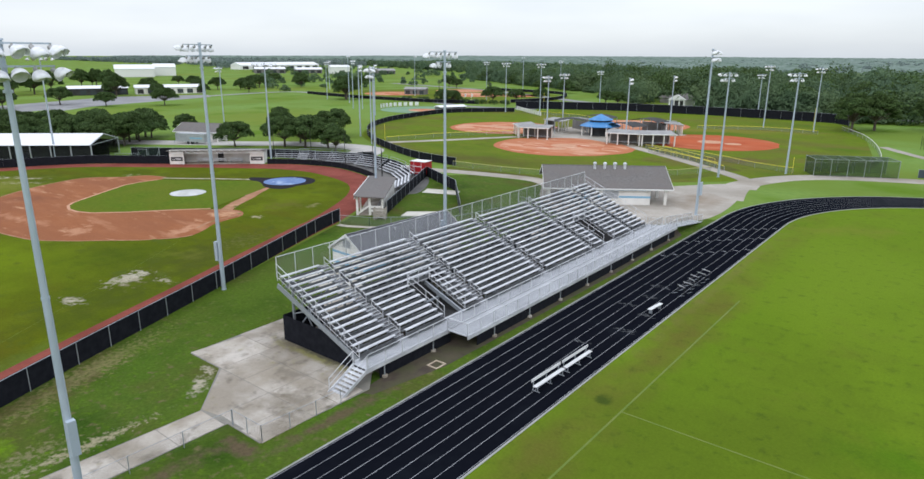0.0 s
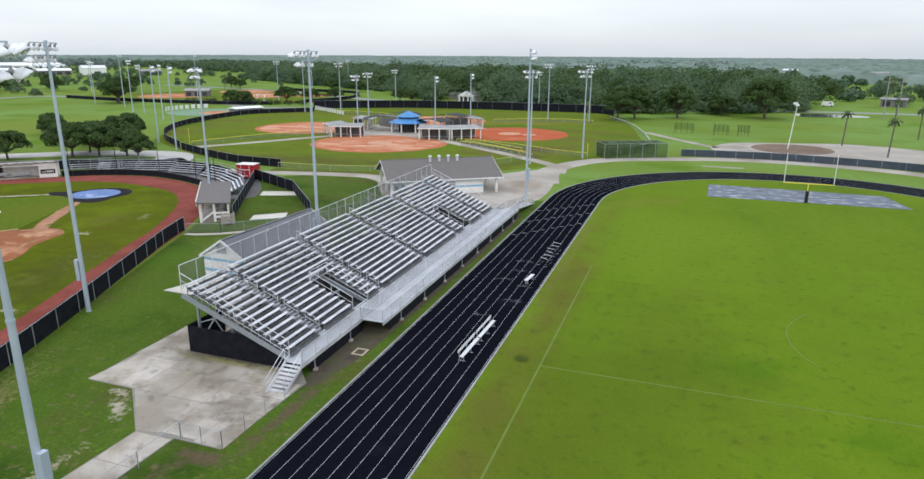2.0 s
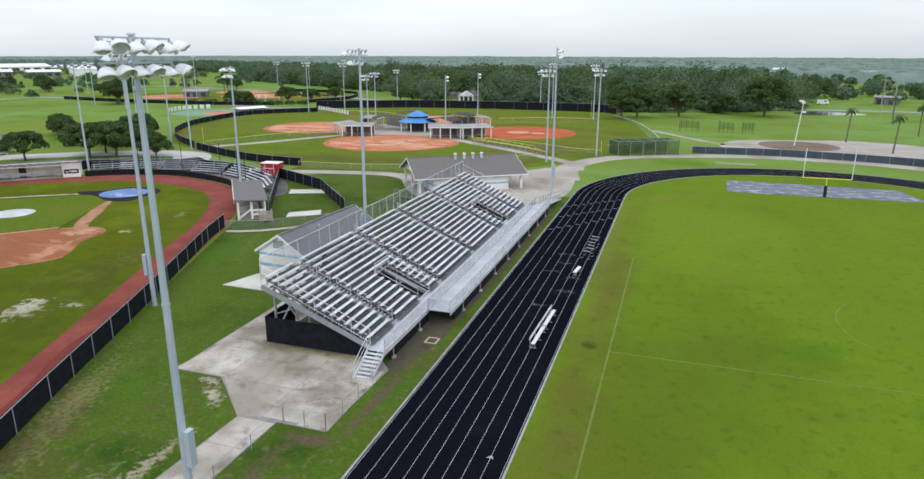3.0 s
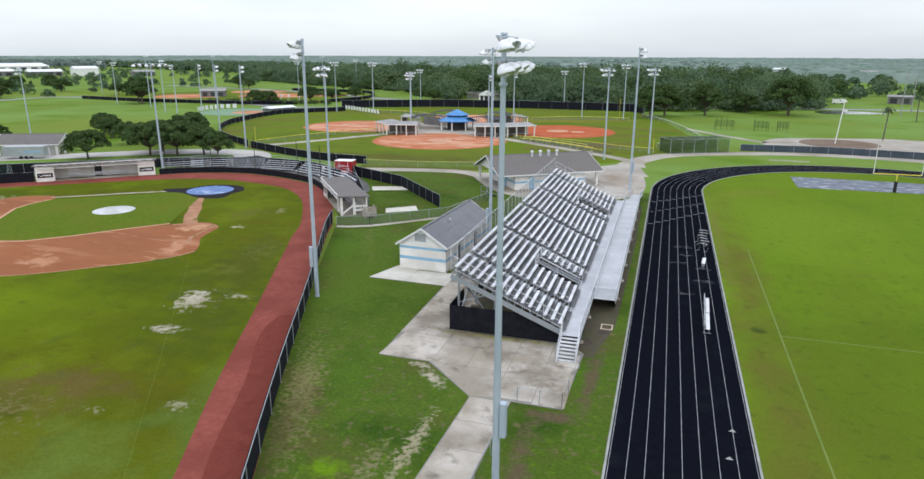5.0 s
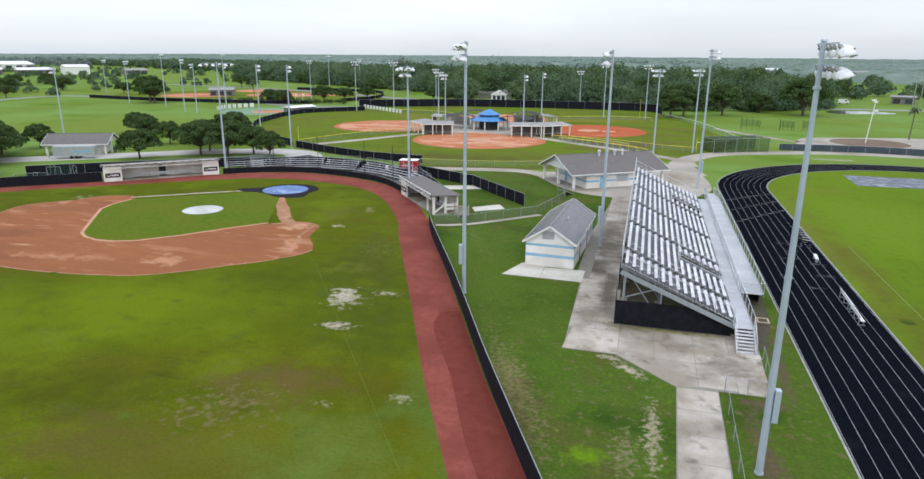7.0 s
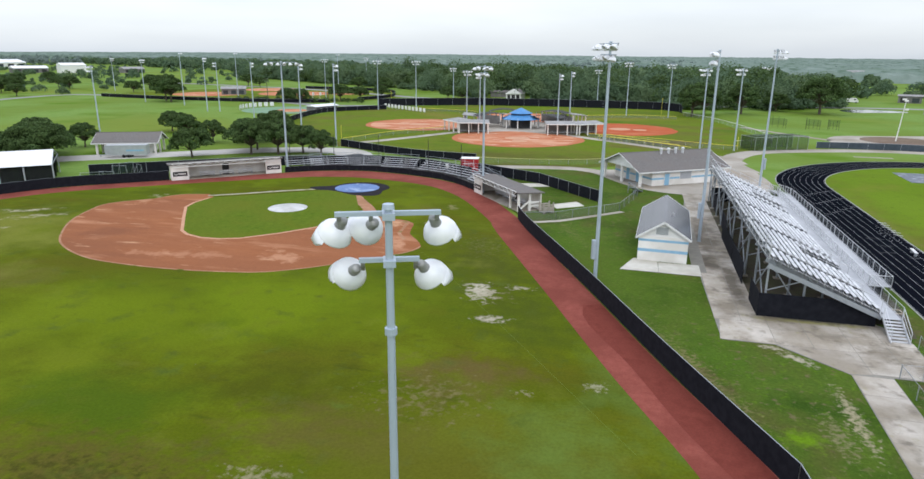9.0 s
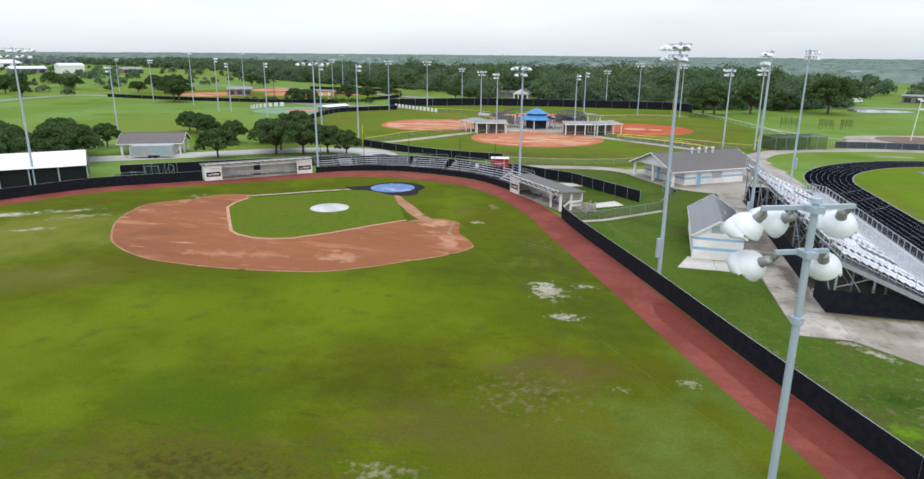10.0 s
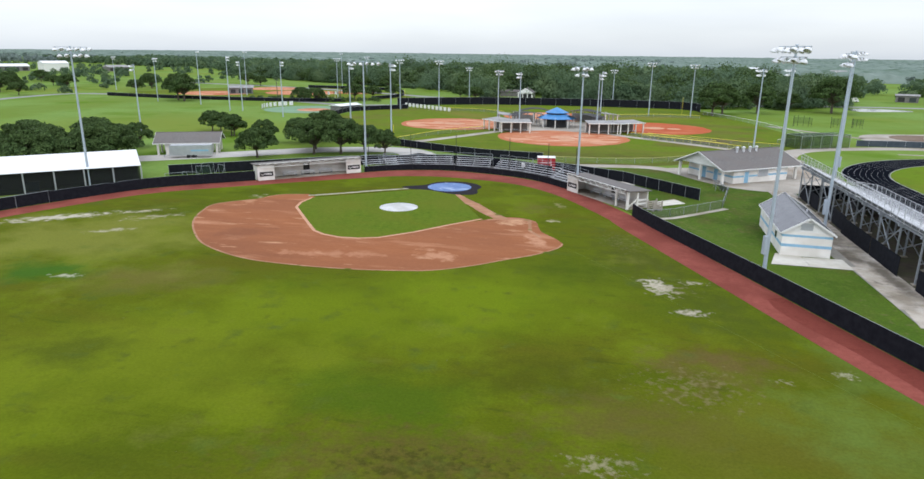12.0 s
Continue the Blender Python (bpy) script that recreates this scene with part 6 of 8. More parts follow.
def dugout(name, label, at, w, d, signs=True, open_ends=False):
    """A block dugout, open to the field, under a shallow shed roof with a truss fascia. Local -y looks at the field."""
    t = thing(name, label, "dugout", "dugouts", at)
    h = 2.7
    part("back_wall", MB().box(-w / 2, d - 0.2, 0, w / 2, d, h), "stucco", t)
    for s in (-1, 1):
        xa, xb = sorted((s * w / 2, s * (w / 2 - 2.9)))
        if open_ends and s > 0:
            for yy in (0.1, d * 0.5):
                part("corner_post", MB().box(w / 2 - 0.35, yy - 0.16, 0, w / 2 - 0.05, yy + 0.16, h), "stucco", t)
            part("mid_post", MB().box(w / 2 - 3.0, 0.0, 0, w / 2 - 2.75, 0.25, h), "stucco", t)
            part("raking_brace", MB().beam((w / 2 - 0.2, 0.2, 0.3), (w / 2 - 0.2, d * 0.5, 1.5), 0.12, 0.25), "stucco", t)
            for zz in (0.55, 1.1):
                part("side_slat", MB().box(w / 2 - 0.25, d * 0.5, zz, w / 2 - 0.15, d, zz + 0.3), "stucco", t)
            continue
        part("front_wall", MB().box(xa, 0, 0, xb, 0.2, h), "stucco", t)
        part("side_wall", MB().box(min(s * w / 2, s * (w / 2 - 0.2)), 0.2, 0, max(s * w / 2, s * (w / 2 - 0.2)), d - 0.2, h), "stucco", t)
        if signs:
            cx = (xa + xb) / 2
            sg = part("sign_board", MB().box(cx - 1.2, -0.04, 0.75, cx + 1.2, 0, 1.55), "blackpaint", t, "black sign with white lettering")
            part("emblem", MB().add([(cx - 0.95, -0.05, 1.32), (cx - 0.68, -0.05, 1.02), (cx - 0.2, -0.05, 1.34), (cx - 0.2, -0.05, 1.22), (cx - 0.68, -0.05, 0.9), (cx - 0.95, -0.05, 1.2),
                                     (cx - 0.95, -0.041, 1.32), (cx - 0.68, -0.041, 1.02), (cx - 0.2, -0.041, 1.34), (cx - 0.2, -0.041, 1.22), (cx - 0.68, -0.041, 0.9), (cx - 0.95, -0.041, 1.2)],
                                    [(0, 1, 4, 5), (1, 2, 3, 4), (6, 11, 10, 7), (7, 10, 9, 8), (0, 6, 7, 1), (1, 7, 8, 2), (4, 10, 11, 5), (3, 9, 10, 4)]), "trimw", sg)
            for u in (-0.06, 0.16, 0.38, 0.60, 0.82):
                part("lettering_bar", MB().box(cx + u - 0.08, -0.05, 1.0, cx + u + 0.08, -0.041, 1.28), "trimw", sg)
    part("roof", MB().add([(-w / 2 - 0.4, -0.25, h + 0.25), (w / 2 + 0.4, -0.25, h + 0.25), (w / 2 + 0.4, d + 0.3, h + 0.02), (-w / 2 - 0.4, d + 0.3, h + 0.02), (-w / 2 - 0.4, -0.25, h + 0.1), (w / 2 + 0.4, -0.25, h + 0.1),
                           (w / 2 + 0.4, d + 0.3, h - 0.1), (-w / 2 - 0.4, d + 0.3, h - 0.1)], [(0, 1, 2, 3), (7, 6, 5, 4), (0, 4, 5, 1), (1, 5, 6, 2), (2, 6, 7, 3), (3, 7, 4, 0)]), "shingle", t)
    part("roof_fascia", MB().box(-w / 2 - 0.4, -0.30, h + 0.08, w / 2 + 0.4, -0.26, h + 0.24), "shingle", t)
    x0, x1, yt = -w / 2 + 0.2, w / 2 - 0.2, -0.36
    tr = MB().beam((x0, yt, h + 0.32), (x1, yt, h + 0.32), 0.09).beam((x0, yt, h - 0.30), (x1, yt, h - 0.30), 0.09)
    n = int((x1 - x0) / 0.75)
    for k in range(n):
        xa, xb = x0 + (x1 - x0) * k / n, x0 + (x1 - x0) * (k + 1) / n
        tr.beam((xa, yt, h + (-0.30 if k % 2 else 0.32)), (xb, yt, h + (0.32 if k % 2 else -0.30)), 0.07)
    part("truss", tr, "trimw", t)
    part("floor", MB().box(-w / 2, 0.0, 0.0, w / 2, d, 0.06), "concrete", t)
    for k in (-1, 0, 1):
        bn = part("players_bench", MB().box(k * 3.4 - 1.3, d - 1.5, 0.46, k * 3.4 + 1.3, d - 0.85, 0.54).box(k * 3.4 - 1.3, d - 0.84, 0.6, k * 3.4 + 1.3, d - 0.80, 0.95), "white", t)
        part("bench_leg", MB().box(k * 3.4 - 1.2, d - 1.3, 0.06, k * 3.4 - 1.1, d - 0.8, 0.46).box(k * 3.4 + 1.1, d - 1.3, 0.06, k * 3.4 + 1.2, d - 0.8, 0.46), "steel", bn)
    part("doorway", MB().box(-0.6, d - 0.22, 0.06, 0.6, d - 0.2, 2.1), "dark", t)
    return t


dugout("dugout", "cream block dugout with white truss roof edge and black signs", pose(-125.1, 74.7, 0, 0, 0, 42.5), 19.3, 3.2)
dugout("dugout", "cream block dugout with white truss roof edge and grey shingle roof", pose(-73.8, 68.4, 0, 0, 0, -52), 15.6, 3.8, open_ends=True)


def side_steps(at):
    t = thing("announcer_stair", "cream wooden stair with solid slatted sides behind the dugout", "stair", at=at)
    for s in (0, 1):
        for k in range(4):
            part("slat", MB().beam((0, s * 1.2, 0.35 + 0.3 * k), (1.6, s * 1.2, 0.35 + 0.3 * k), 0.05, 0.2), "path", t)
        for x in (0, 1.6):
            part("newel", MB().box(x - 0.08, s * 1.2 - 0.08, 0, x + 0.08, s * 1.2 + 0.08, 1.6), "path", t)
    for k in range(4):
        part("tread", MB().box(0.1 + 0.35 * k, 0.05, 0.16 + 0.18 * k, 0.45 + 0.35 * k, 1.15, 0.21 + 0.18 * k), "path", t)
    for k, x in enumerate((0.28, 1.33)):
        part("carriage", MB().box(x - 0.05, 0.1, 0.0, x + 0.05, 1.1, 0.16 + 0.54 * k), "path", t)
    return t


side_steps(pose(-65.3, 62.1, 0, 0, 0, 38))

# covered practice building with a white roof
cov = thing("batting_shelter", "long open shelter with a white metal roof and black netting", "shelter", at=pose(-148.5, 59.2, 0, 0, 0, 222))
L_, W_ = 42.0, 15.0
for k in range(14):
    xa, xb = L_ * k / 14, L_ * (k + 1) / 14
    part("roof_sheet", MB().add([(xa, -0.6, 3.45), (xb, -0.6, 3.45), (xb, -W_ / 2, 5.2), (xa, -W_ / 2, 5.2), (xa, -0.6, 3.38), (xb, -0.6, 3.38), (xb, -W_ / 2, 5.13), (xa, -W_ / 2, 5.13)],
                                [(0, 1, 2, 3), (7, 6, 5, 4), (0, 4, 5, 1), (1, 5, 6, 2), (2, 6, 7, 3), (3, 7, 4, 0)]), "roofw", cov)
    part("roof_sheet", MB().add([(xa, -W_ + 0.6, 3.45), (xb, -W_ + 0.6, 3.45), (xb, -W_ / 2, 5.2), (xa, -W_ / 2, 5.2), (xa, -W_ + 0.6, 3.38), (xb, -W_ + 0.6, 3.38), (xb, -W_ / 2, 5.13), (xa, -W_ / 2, 5.13)],
                                [(0, 1, 2, 3), (7, 6, 5, 4), (0, 4, 5, 1), (1, 5, 6, 2), (2, 6, 7, 3), (3, 7, 4, 0)]), "roofw", cov)
for k in range(11):
    for y in (-1.0, -W_ + 1.0):
        part("post", MB().box(L_ * k / 10 - 0.1, y - 0.1, 0, L_ * k / 10 + 0.1, y + 0.1, 3.45), "trailer", cov)
    part("truss", MB().beam((L_ * k / 10, -1.0, 3.4), (L_ * k / 10, -W_ / 2, 5.05), 0.12).beam((L_ * k / 10, -W_ + 1.0, 3.4), (L_ * k / 10, -W_ / 2, 5.05), 0.12).beam((L_ * k / 10, -1.0, 3.38), (L_ * k / 10, -W_ + 1.0, 3.38), 0.12), "steel", cov)
# dense black nets also stand in for the shade inside
for y in (-1.2, -5.5, -9.5, -W_ + 1.2):
    part("netting", MB().box(0.2, y - 0.01, 0.0, L_ - 0.2, y + 0.01, 3.2), "net", cov)

bb = thing("blue_bin", "blue plastic equipment bin under the shelter", "bin", at=pose(-163.2, 51.6, 0, 0, 0, 42))
part("body", MB().add([(-1.0, -0.6, 0), (1.0, -0.6, 0), (1.0, 0.6, 0), (-1.0, 0.6, 0), (-1.15, -0.7, 1.25), (1.15, -0.7, 1.25), (1.15, 0.7, 1.25), (-1.15, 0.7, 1.25)], [(3, 2, 1, 0), (4, 5, 6, 7), (0, 1, 5, 4), (1, 2, 6, 5), (2, 3, 7, 6), (3, 0, 4, 7)]), "bin", bb)
part("lid", MB().box(-1.2, -0.75, 1.25, 1.2, 0.75, 1.33), "bin", bb)


def pipe_frame(x, y, a, w, h):
    t = thing("hitting_screen", "grey pipe hitting screen with netting on the grass", "screen", "hitting screens", pose(x, y, 0, 0, 0, a))
    part("frame", MB().tube((-w / 2, 0, 0), (-w / 2, 0.1, h), 0.03, n=6).tube((w / 2, 0, 0), (w / 2, 0.1, h), 0.03, n=6).tube((-w / 2, 0.1, h), (w / 2, 0.1, h), 0.03, n=6).tube((-w / 2, 0, 0.06), (w / 2, 0, 0.06), 0.03, n=6)
         .tube((-w / 2, 0.08, h * 0.8), (-w / 2, 1.1, 0.03), 0.025, n=6).tube((w / 2, 0.08, h * 0.8), (w / 2, 1.1, 0.03), 0.025, n=6), "steel", t)
    part("netting", MB().add([(-w / 2, 0.01, 0.06), (w / 2, 0.01, 0.06), (w / 2, 0.1, h), (-w / 2, 0.1, h)], [(0, 1, 2, 3)]), "cage_net", t)


for q in ((-142.6, 67.6, 20, 2.4, 2.3), (-143.4, 70.4, 70, 2.6, 2.4), (-140.6, 70.4, 150, 2.2, 2.2), (-146.4, 65.2, 40, 3.6, 1.3), (-144.6, 66.6, 10, 2.8, 1.3)):
    pipe_frame(*q)

# red ticket cart, trailer
cart = thing("red_cart", "bright red box cart with white trim behind the bleachers", "cart", at=pose(-83.8, 92.6, 0, 0, 0, 8))
part("body", MB().box(-1.7, -1.2, 0.35, 1.7, 1.2, 2.75), "red", cart)
part("roof", MB().box(-1.75, -1.25, 2.75, 1.75, 1.25, 2.82), "trimw", cart)
for u in (-0.85, 0.85):
    part("panel_trim", MB().box(u - 0.03, -1.22, 0.4, u + 0.03, -1.2, 2.7), "trimw", cart)
for k, (u, z, w) in enumerate(((-1.2, 1.85, 2.2), (-1.25, 1.45, 0.08), (0.95, 1.45, 0.08), (-0.6, 0.7, 1.1))):
    part("lettering_bar", MB().box(u, -1.228, z - (0.05 if w > 1 else 0.4), u + w, -1.215, z + 0.06), "trimw", cart)
for x in (-1.1, 1.1):
    for y in (-1.1, 1.1):
        wh = part("wheel", MB().tube((x, y - 0.1, 0.35), (x, y + 0.1, 0.35), 0.35, n=14), "tyre", cart)
        part("hub", MB().tube((x, y - 0.12, 0.35), (x, y + 0.12, 0.35), 0.15, n=10), "steel", wh)
tank = thing("water_tank", "small white water tank on a grey two-wheeled frame", "tank", at=pose(-88.6, 92.2, 0, 0, 0, 12))
part("barrel", MB().lathe([(0.05, 0.0), (0.4, 0.05), (0.55, 0.2), (0.55, 1.5), (0.4, 1.65), (0.05, 1.7)], 16, pose(0, 0, 1.05, 0, 90, 0)), "trimw", tank, smooth=True)
part("frame", MB().beam((-1.6, 0, 0.42), (1.9, 0, 0.42), 0.12).beam((0.4, -0.6, 0.46), (0.4, 0.6, 0.46), 0.1).beam((1.4, -0.6, 0.46), (1.4, 0.6, 0.46), 0.1).box(-1.6, -0.05, 0.0, -1.5, 0.05, 0.42), "steel", tank)
for y in (-0.65, 0.65):
    part("wheel", MB().tube((0.9, y - 0.1, 0.32), (0.9, y + 0.1, 0.32), 0.32, n=14), "tyre", tank)
trl = thing("cargo_trailer", "long silver cargo trailer parked by the building", "trailer", at=pose(-159, 88.7, 0, 0, 0, 24))
part("body", MB().box(-4.2, -1.1, 0.6, 4.2, 1.1, 2.7).box(-4.3, -1.0, 0.75, -4.2, 1.0, 2.5), "trailer", trl)
part("stripe", MB().box(0.0, -1.115, 1.4, 3.6, -1.1, 1.75), "blue", trl)
for x in (-0.6, 0.5):
    for y in (-1.0, 1.0):
        part("wheel", MB().tube((x, y - 0.12, 0.36), (x, y + 0.12, 0.36), 0.36, n=14), "tyre", trl)
part("tow_bar", MB().beam((-4.2, 0, 0.6), (-5.6, 0, 0.55), 0.12).box(-5.6, -0.06, 0.0, -5.48, 0.06, 0.6), "steel", trl)

# ---- small bleachers round home plate ----
def small_bleacher():
    t = thing("small_bleacher", "small five-row aluminium bleacher", "bleacher", "bleachers behind home plate")
    for i in range(5):
        part("seat_plank", MB().box(-3.6, 0.6 * i, 0.42 + 0.3 * i, 3.6, 0.6 * i + 0.27, 0.47 + 0.3 * i), "alu", t)
        if i:
            part("foot_plank", MB().box(-3.6, 0.6 * i - 0.32, 0.1 + 0.3 * i, 3.6, 0.6 * i - 0.02, 0.14 + 0.3 * i), "foot", t)
    for x in (-3.2, 0, 3.2):
        part("frame", MB().beam((x, 0, 0.25), (x, 2.7, 1.5), 0.06).beam((x, 0.1, 0), (x, 0.1, 0.42), 0.06).beam((x, 2.6, 0), (x, 2.6, 1.62), 0.06).beam((x, 0, 0.05), (x, 2.7, 0.05), 0.06), "steel", t)
    part("back_rail", MB().beam((-3.6, 2.75, 2.6), (3.6, 2.75, 2.6), 0.05).beam((-3.6, 2.75, 2.1), (3.6, 2.75, 2.1), 0.05).beam((-3.6, 2.75, 1.4), (-3.6, 2.75, 2.6), 0.05).beam((3.6, 2.75, 1.4), (3.6, 2.75, 2.6), 0.05).beam((0, 2.75, 1.4), (0, 2.75, 2.6), 0.05), "steel", t)
    return t


setting("bleacher_pad", MB().prism([(-118.2, 82.2), (-111.8, 86.4), (-101.2, 88.6), (-87, 84.3), (-79.2, 77.4), (-77.6, 82.4), (-82, 87.2), (-86.5, 90.8), (-91.5, 93.7), (-98, 95.2), (-104, 95.9), (-110, 93.8), (-116.6, 90.4)], -0.05, 0.037), "dark_pad", "dark grey ground under the bleachers")
fence("bleacher_fence", [(-117.0, 90.9), (-110.2, 94.2), (-104, 96.3), (-98, 95.6), (-91.6, 94.1), (-86.7, 91.2), (-82.2, 87.6)], 1.8, "black windscreen fence behind the bleachers", step=3.2)
sb = small_bleacher()
spots = [(-111.6, 88.7, 33), (-105.7, 91.8, 20), (-98.4, 91.8, 0), (-90.7, 89.8, -22), (-84.6, 86.4, -33), (-79.8, 81.1, -48), (-114.9, 85.3, 38)]
sb.matrix_basis = pose(spots[0][0], spots[0][1], 0, 0, 0, spots[0][2])
for x, y, a in spots[1:]:
    copy_thing(sb, pose(x, y, 0, 0, 0, a))
setting("bleacher_pad", MB().prism(curve([(-116.9, 82.7), (-111.2, 86.5), (-100.9, 88.6), (-86.4, 84.2), (-78.3, 76.3), (-72.8, 79.3), (-80.3, 90.9), (-89.9, 96), (-103.6, 97.4), (-114.6, 92.1)], 2, True), -0.1, 0.028), "dark_pad", "dark pad under the bleachers")
# tall backstop netting posts
for i, (x, y) in enumerate(((-117.1, 83.2), (-109.8, 87.2), (-101.1, 88.8), (-90.2, 86.1), (-82.5, 80.8), (-77.4, 75.9))):
    t = thing("backstop_post", "dark tall backstop net post", "post", "backstop posts", pose(x, y, 0))
    part("post", MB().tube((0, 0, 0), (0, 0, 7.0), 0.07, 0.05, 8), "blackpaint", t)
tagged(part("bullpen_pad", MB().prism([(-74.1, 83.4), (-68.3, 85.3), (-66.9, 82.6), (-72.6, 80.4)], 0.0, 0.06), "pad", None), "pale bullpen pitching pad on the grass", "pitching pad", kind="structure")
tagged(part("bullpen_pad", MB().prism([(-65.0, 68.6), (-61.4, 71.7), (-60.0, 69.0), (-63.9, 66.1)], 0.0, 0.06), "pad", None), "pale bullpen pitching pad on the grass", "pitching pad", kind="structure")
ramp = thing("loading_ramp", "grey steel loading ramp by the bullpen fence", "ramp", at=pose(-52.6, 80.5, 0, 0, 0, 60))
part("deck", MB().add([(0, 0, 1.1), (2.6, 0, 0.1), (2.6, 1.4, 0.1), (0, 1.4, 1.1), (0, 0, 1.0), (2.6, 0, 0.0), (2.6, 1.4, 0.0), (0, 1.4, 1.0)], [(0, 1, 2, 3), (7, 6, 5, 4), (0, 4, 5, 1), (1, 5, 6, 2), (2, 6, 7, 3), (3, 7, 4, 0)]), "trailer", ramp)
for y in (0.05, 1.35):
    part("leg", MB().box(0.0, y - 0.05, 0, 0.1, y + 0.05, 1.1), "steel", ramp)
    part("rail", MB().beam((0, y, 1.9), (2.6, y, 1.0), 0.05).beam((0, y, 1.1), (0, y, 1.9), 0.05).beam((2.5, y, 0.1), (2.5, y, 1.0), 0.05), "steel", ramp)

# ---- on the track ----
def team_bench(x, y, a):
    t = thing("team_bench", "white aluminium team bench with backrest standing on the track", "bench", "benches on the track", pose(x, y, 0.036, 0, 0, a))
    part("seat", MB().box(0.0, -1.85, 0.43, 0.30, 1.85, 0.48), "white", t)
    part("backrest", MB().box(-0.14, -1.85, 0.70, -0.10, 1.85, 0.92), "white", t)
    for yy in (-1.6, 0, 1.6):
        part("leg", MB().beam((-0.12, yy, 0.0), (-0.12, yy, 0.9), 0.05).beam((0.24, yy, 0.0), (0.24, yy, 0.43), 0.05).beam((-0.2, yy, 0.025), (0.4, yy, 0.025), 0.05).beam((-0.12, yy, 0.4), (0.28, yy, 0.4), 0.05), "steel", t)
    return t


team_bench(-21.45, 36.6, -2)
team_bench(-21.3, 40.5, -2)
sm = thing("low_bench", "short white bench lying on the track", "bench", at=pose(-20.9, 54.4, 0.036, 0, 0, -6))
part("seat", MB().box(-0.18, -1.1, 0.42, 0.18, 1.1, 0.47), "white", sm)
for y in (-0.8, 0.8):
    part("leg", MB().box(-0.15, y - 0.03, 0, 0.15, y + 0.03, 0.42), "steel", sm)


def hurdle():
    t = thing("hurdle", "white-topped track hurdle with steel feet", "hurdle", "hurdles on the track")
    part("bar", MB().box(-0.01, -0.52, 0.79, 0.02, 0.52, 0.845), "white", t)
    for y in (-0.5, 0.5):
        part("upright", MB().box(-0.02, y - 0.02, 0.04, 0.02, y + 0.02, 0.78), "blackpaint", t)
        part("foot", MB().box(-0.6, y - 0.015, 0, 0.05, y + 0.015, 0.03), "steel", t)
    return t


hd = hurdle()
hd.matrix_basis = pose(-20.7, 60.2, 0.036, 0, 0, 58)
rg = random.Random(6)
for k in range(5):
    copy_thing(hd, pose(-20.65 + 0.05 * k + rg.uniform(-0.2, 0.2), 61.5 + 1.3 * k, 0.036, 0, 0, 62 + rg.uniform(-16, 16)))

# ---- goal post ----
gp = thing("goal_post", "white football goal post with a black padded foot", "goal post", at=pose(11.5, 106.4, 0.02))
part("pad", MB().tube((0, 0, 0), (0, 0, 1.9), 0.26, n=14), "blackpaint", gp, "black foam pad")
part("neck", MB().tube((0, 0, 1.9), (0, 0, 3.05), 0.08, n=10), "yellow", gp)
part("crossbar", MB().tube((-3.55, 0, 3.05), (3.55, 0, 3.05), 0.07, n=10), "yellow", gp)
for s in (-1, 1):
    part("upright", MB().tube((s * 3.55, 0, 3.05), (s * 3.55, 0, 7.8), 0.055, n=10), "trimw", gp)

# ---- throwing cages, batting cage, mast ----
for x, y, w in ((-9.2, 200.1, 5.5), (1.2, 199.2, 4.0), (7.3, 200, 3.0)):
    t = thing("throwing_cage", "dark frame of a discus throwing cage", "cage", "throwing cages", pose(x, y, 0))
    n = 6
    for k in range(n):
        a = math.pi * k / (n - 1)
        part("upright", MB().tube((w / 2 * math.cos(a), 2.4 * math.sin(a), 0), (w / 2 * math.cos(a) * 1.05, 2.5 * math.sin(a), 3.2 + 0.5 * math.sin(7 * k + w)), 0.045, n=6), "blackpaint", t)
    part("netting", MB().add([(w / 2 * math.cos(math.pi * k / 5), 2.4 * math.sin(math.pi * k / 5), z) for z in (0.9, 3.0) for k in range(6)], [(k, k + 1, 7 + k, 6 + k) for k in range(5)]), "cage_net", t)
bc = thing("batting_cage", "open dark green batting cage of netting on steel posts", "cage", at=pose(-24.8, 141.1, 0, 0, 0, 28))
for i in range(6):
    for y in (0, 5.5):
        part("post", MB().tube((3.0 * i, y, 0), (3.0 * i, y, 3.3), 0.05, n=6), "steel", bc)
    part("cross_bar", MB().beam((3.0 * i, 0, 3.3), (3.0 * i, 5.5, 3.3), 0.06), "steel", bc)
for y in (0, 5.5):
    part("rail", MB().beam((0, y, 3.3), (15, y, 3.3), 0.06), "steel", bc)
    part("netting", MB().box(0, y - 0.01, 0.05, 15, y + 0.01, 3.25), "cage_net", bc)
part("netting", MB().box(0, 0, 3.31, 15, 5.5, 3.33), "cage_net", bc)
part("netting", MB().box(-0.01, 0, 0.05, 0.01, 5.5, 3.25), "cage_net", bc)
ms = thing("light_mast", "leaning white mast with a lamp cluster", "mast", at=pose(16.3, 174.2, 0, 0, 0, 0))
part("shaft", MB().tube((0, 0, 0), (0.9, 0.2, 11.6), 0.14, 0.09, 10), "trimw", ms)
for z, o in ((10.9, 0.1), (8.6, 0.5), (11.3, -0.5)):
    part("lamp_box", MB().box(0.75 + o - 0.4, -0.22, z - 0.22, 0.75 + o + 0.4, 0.22, z + 0.22), "trimw", ms)


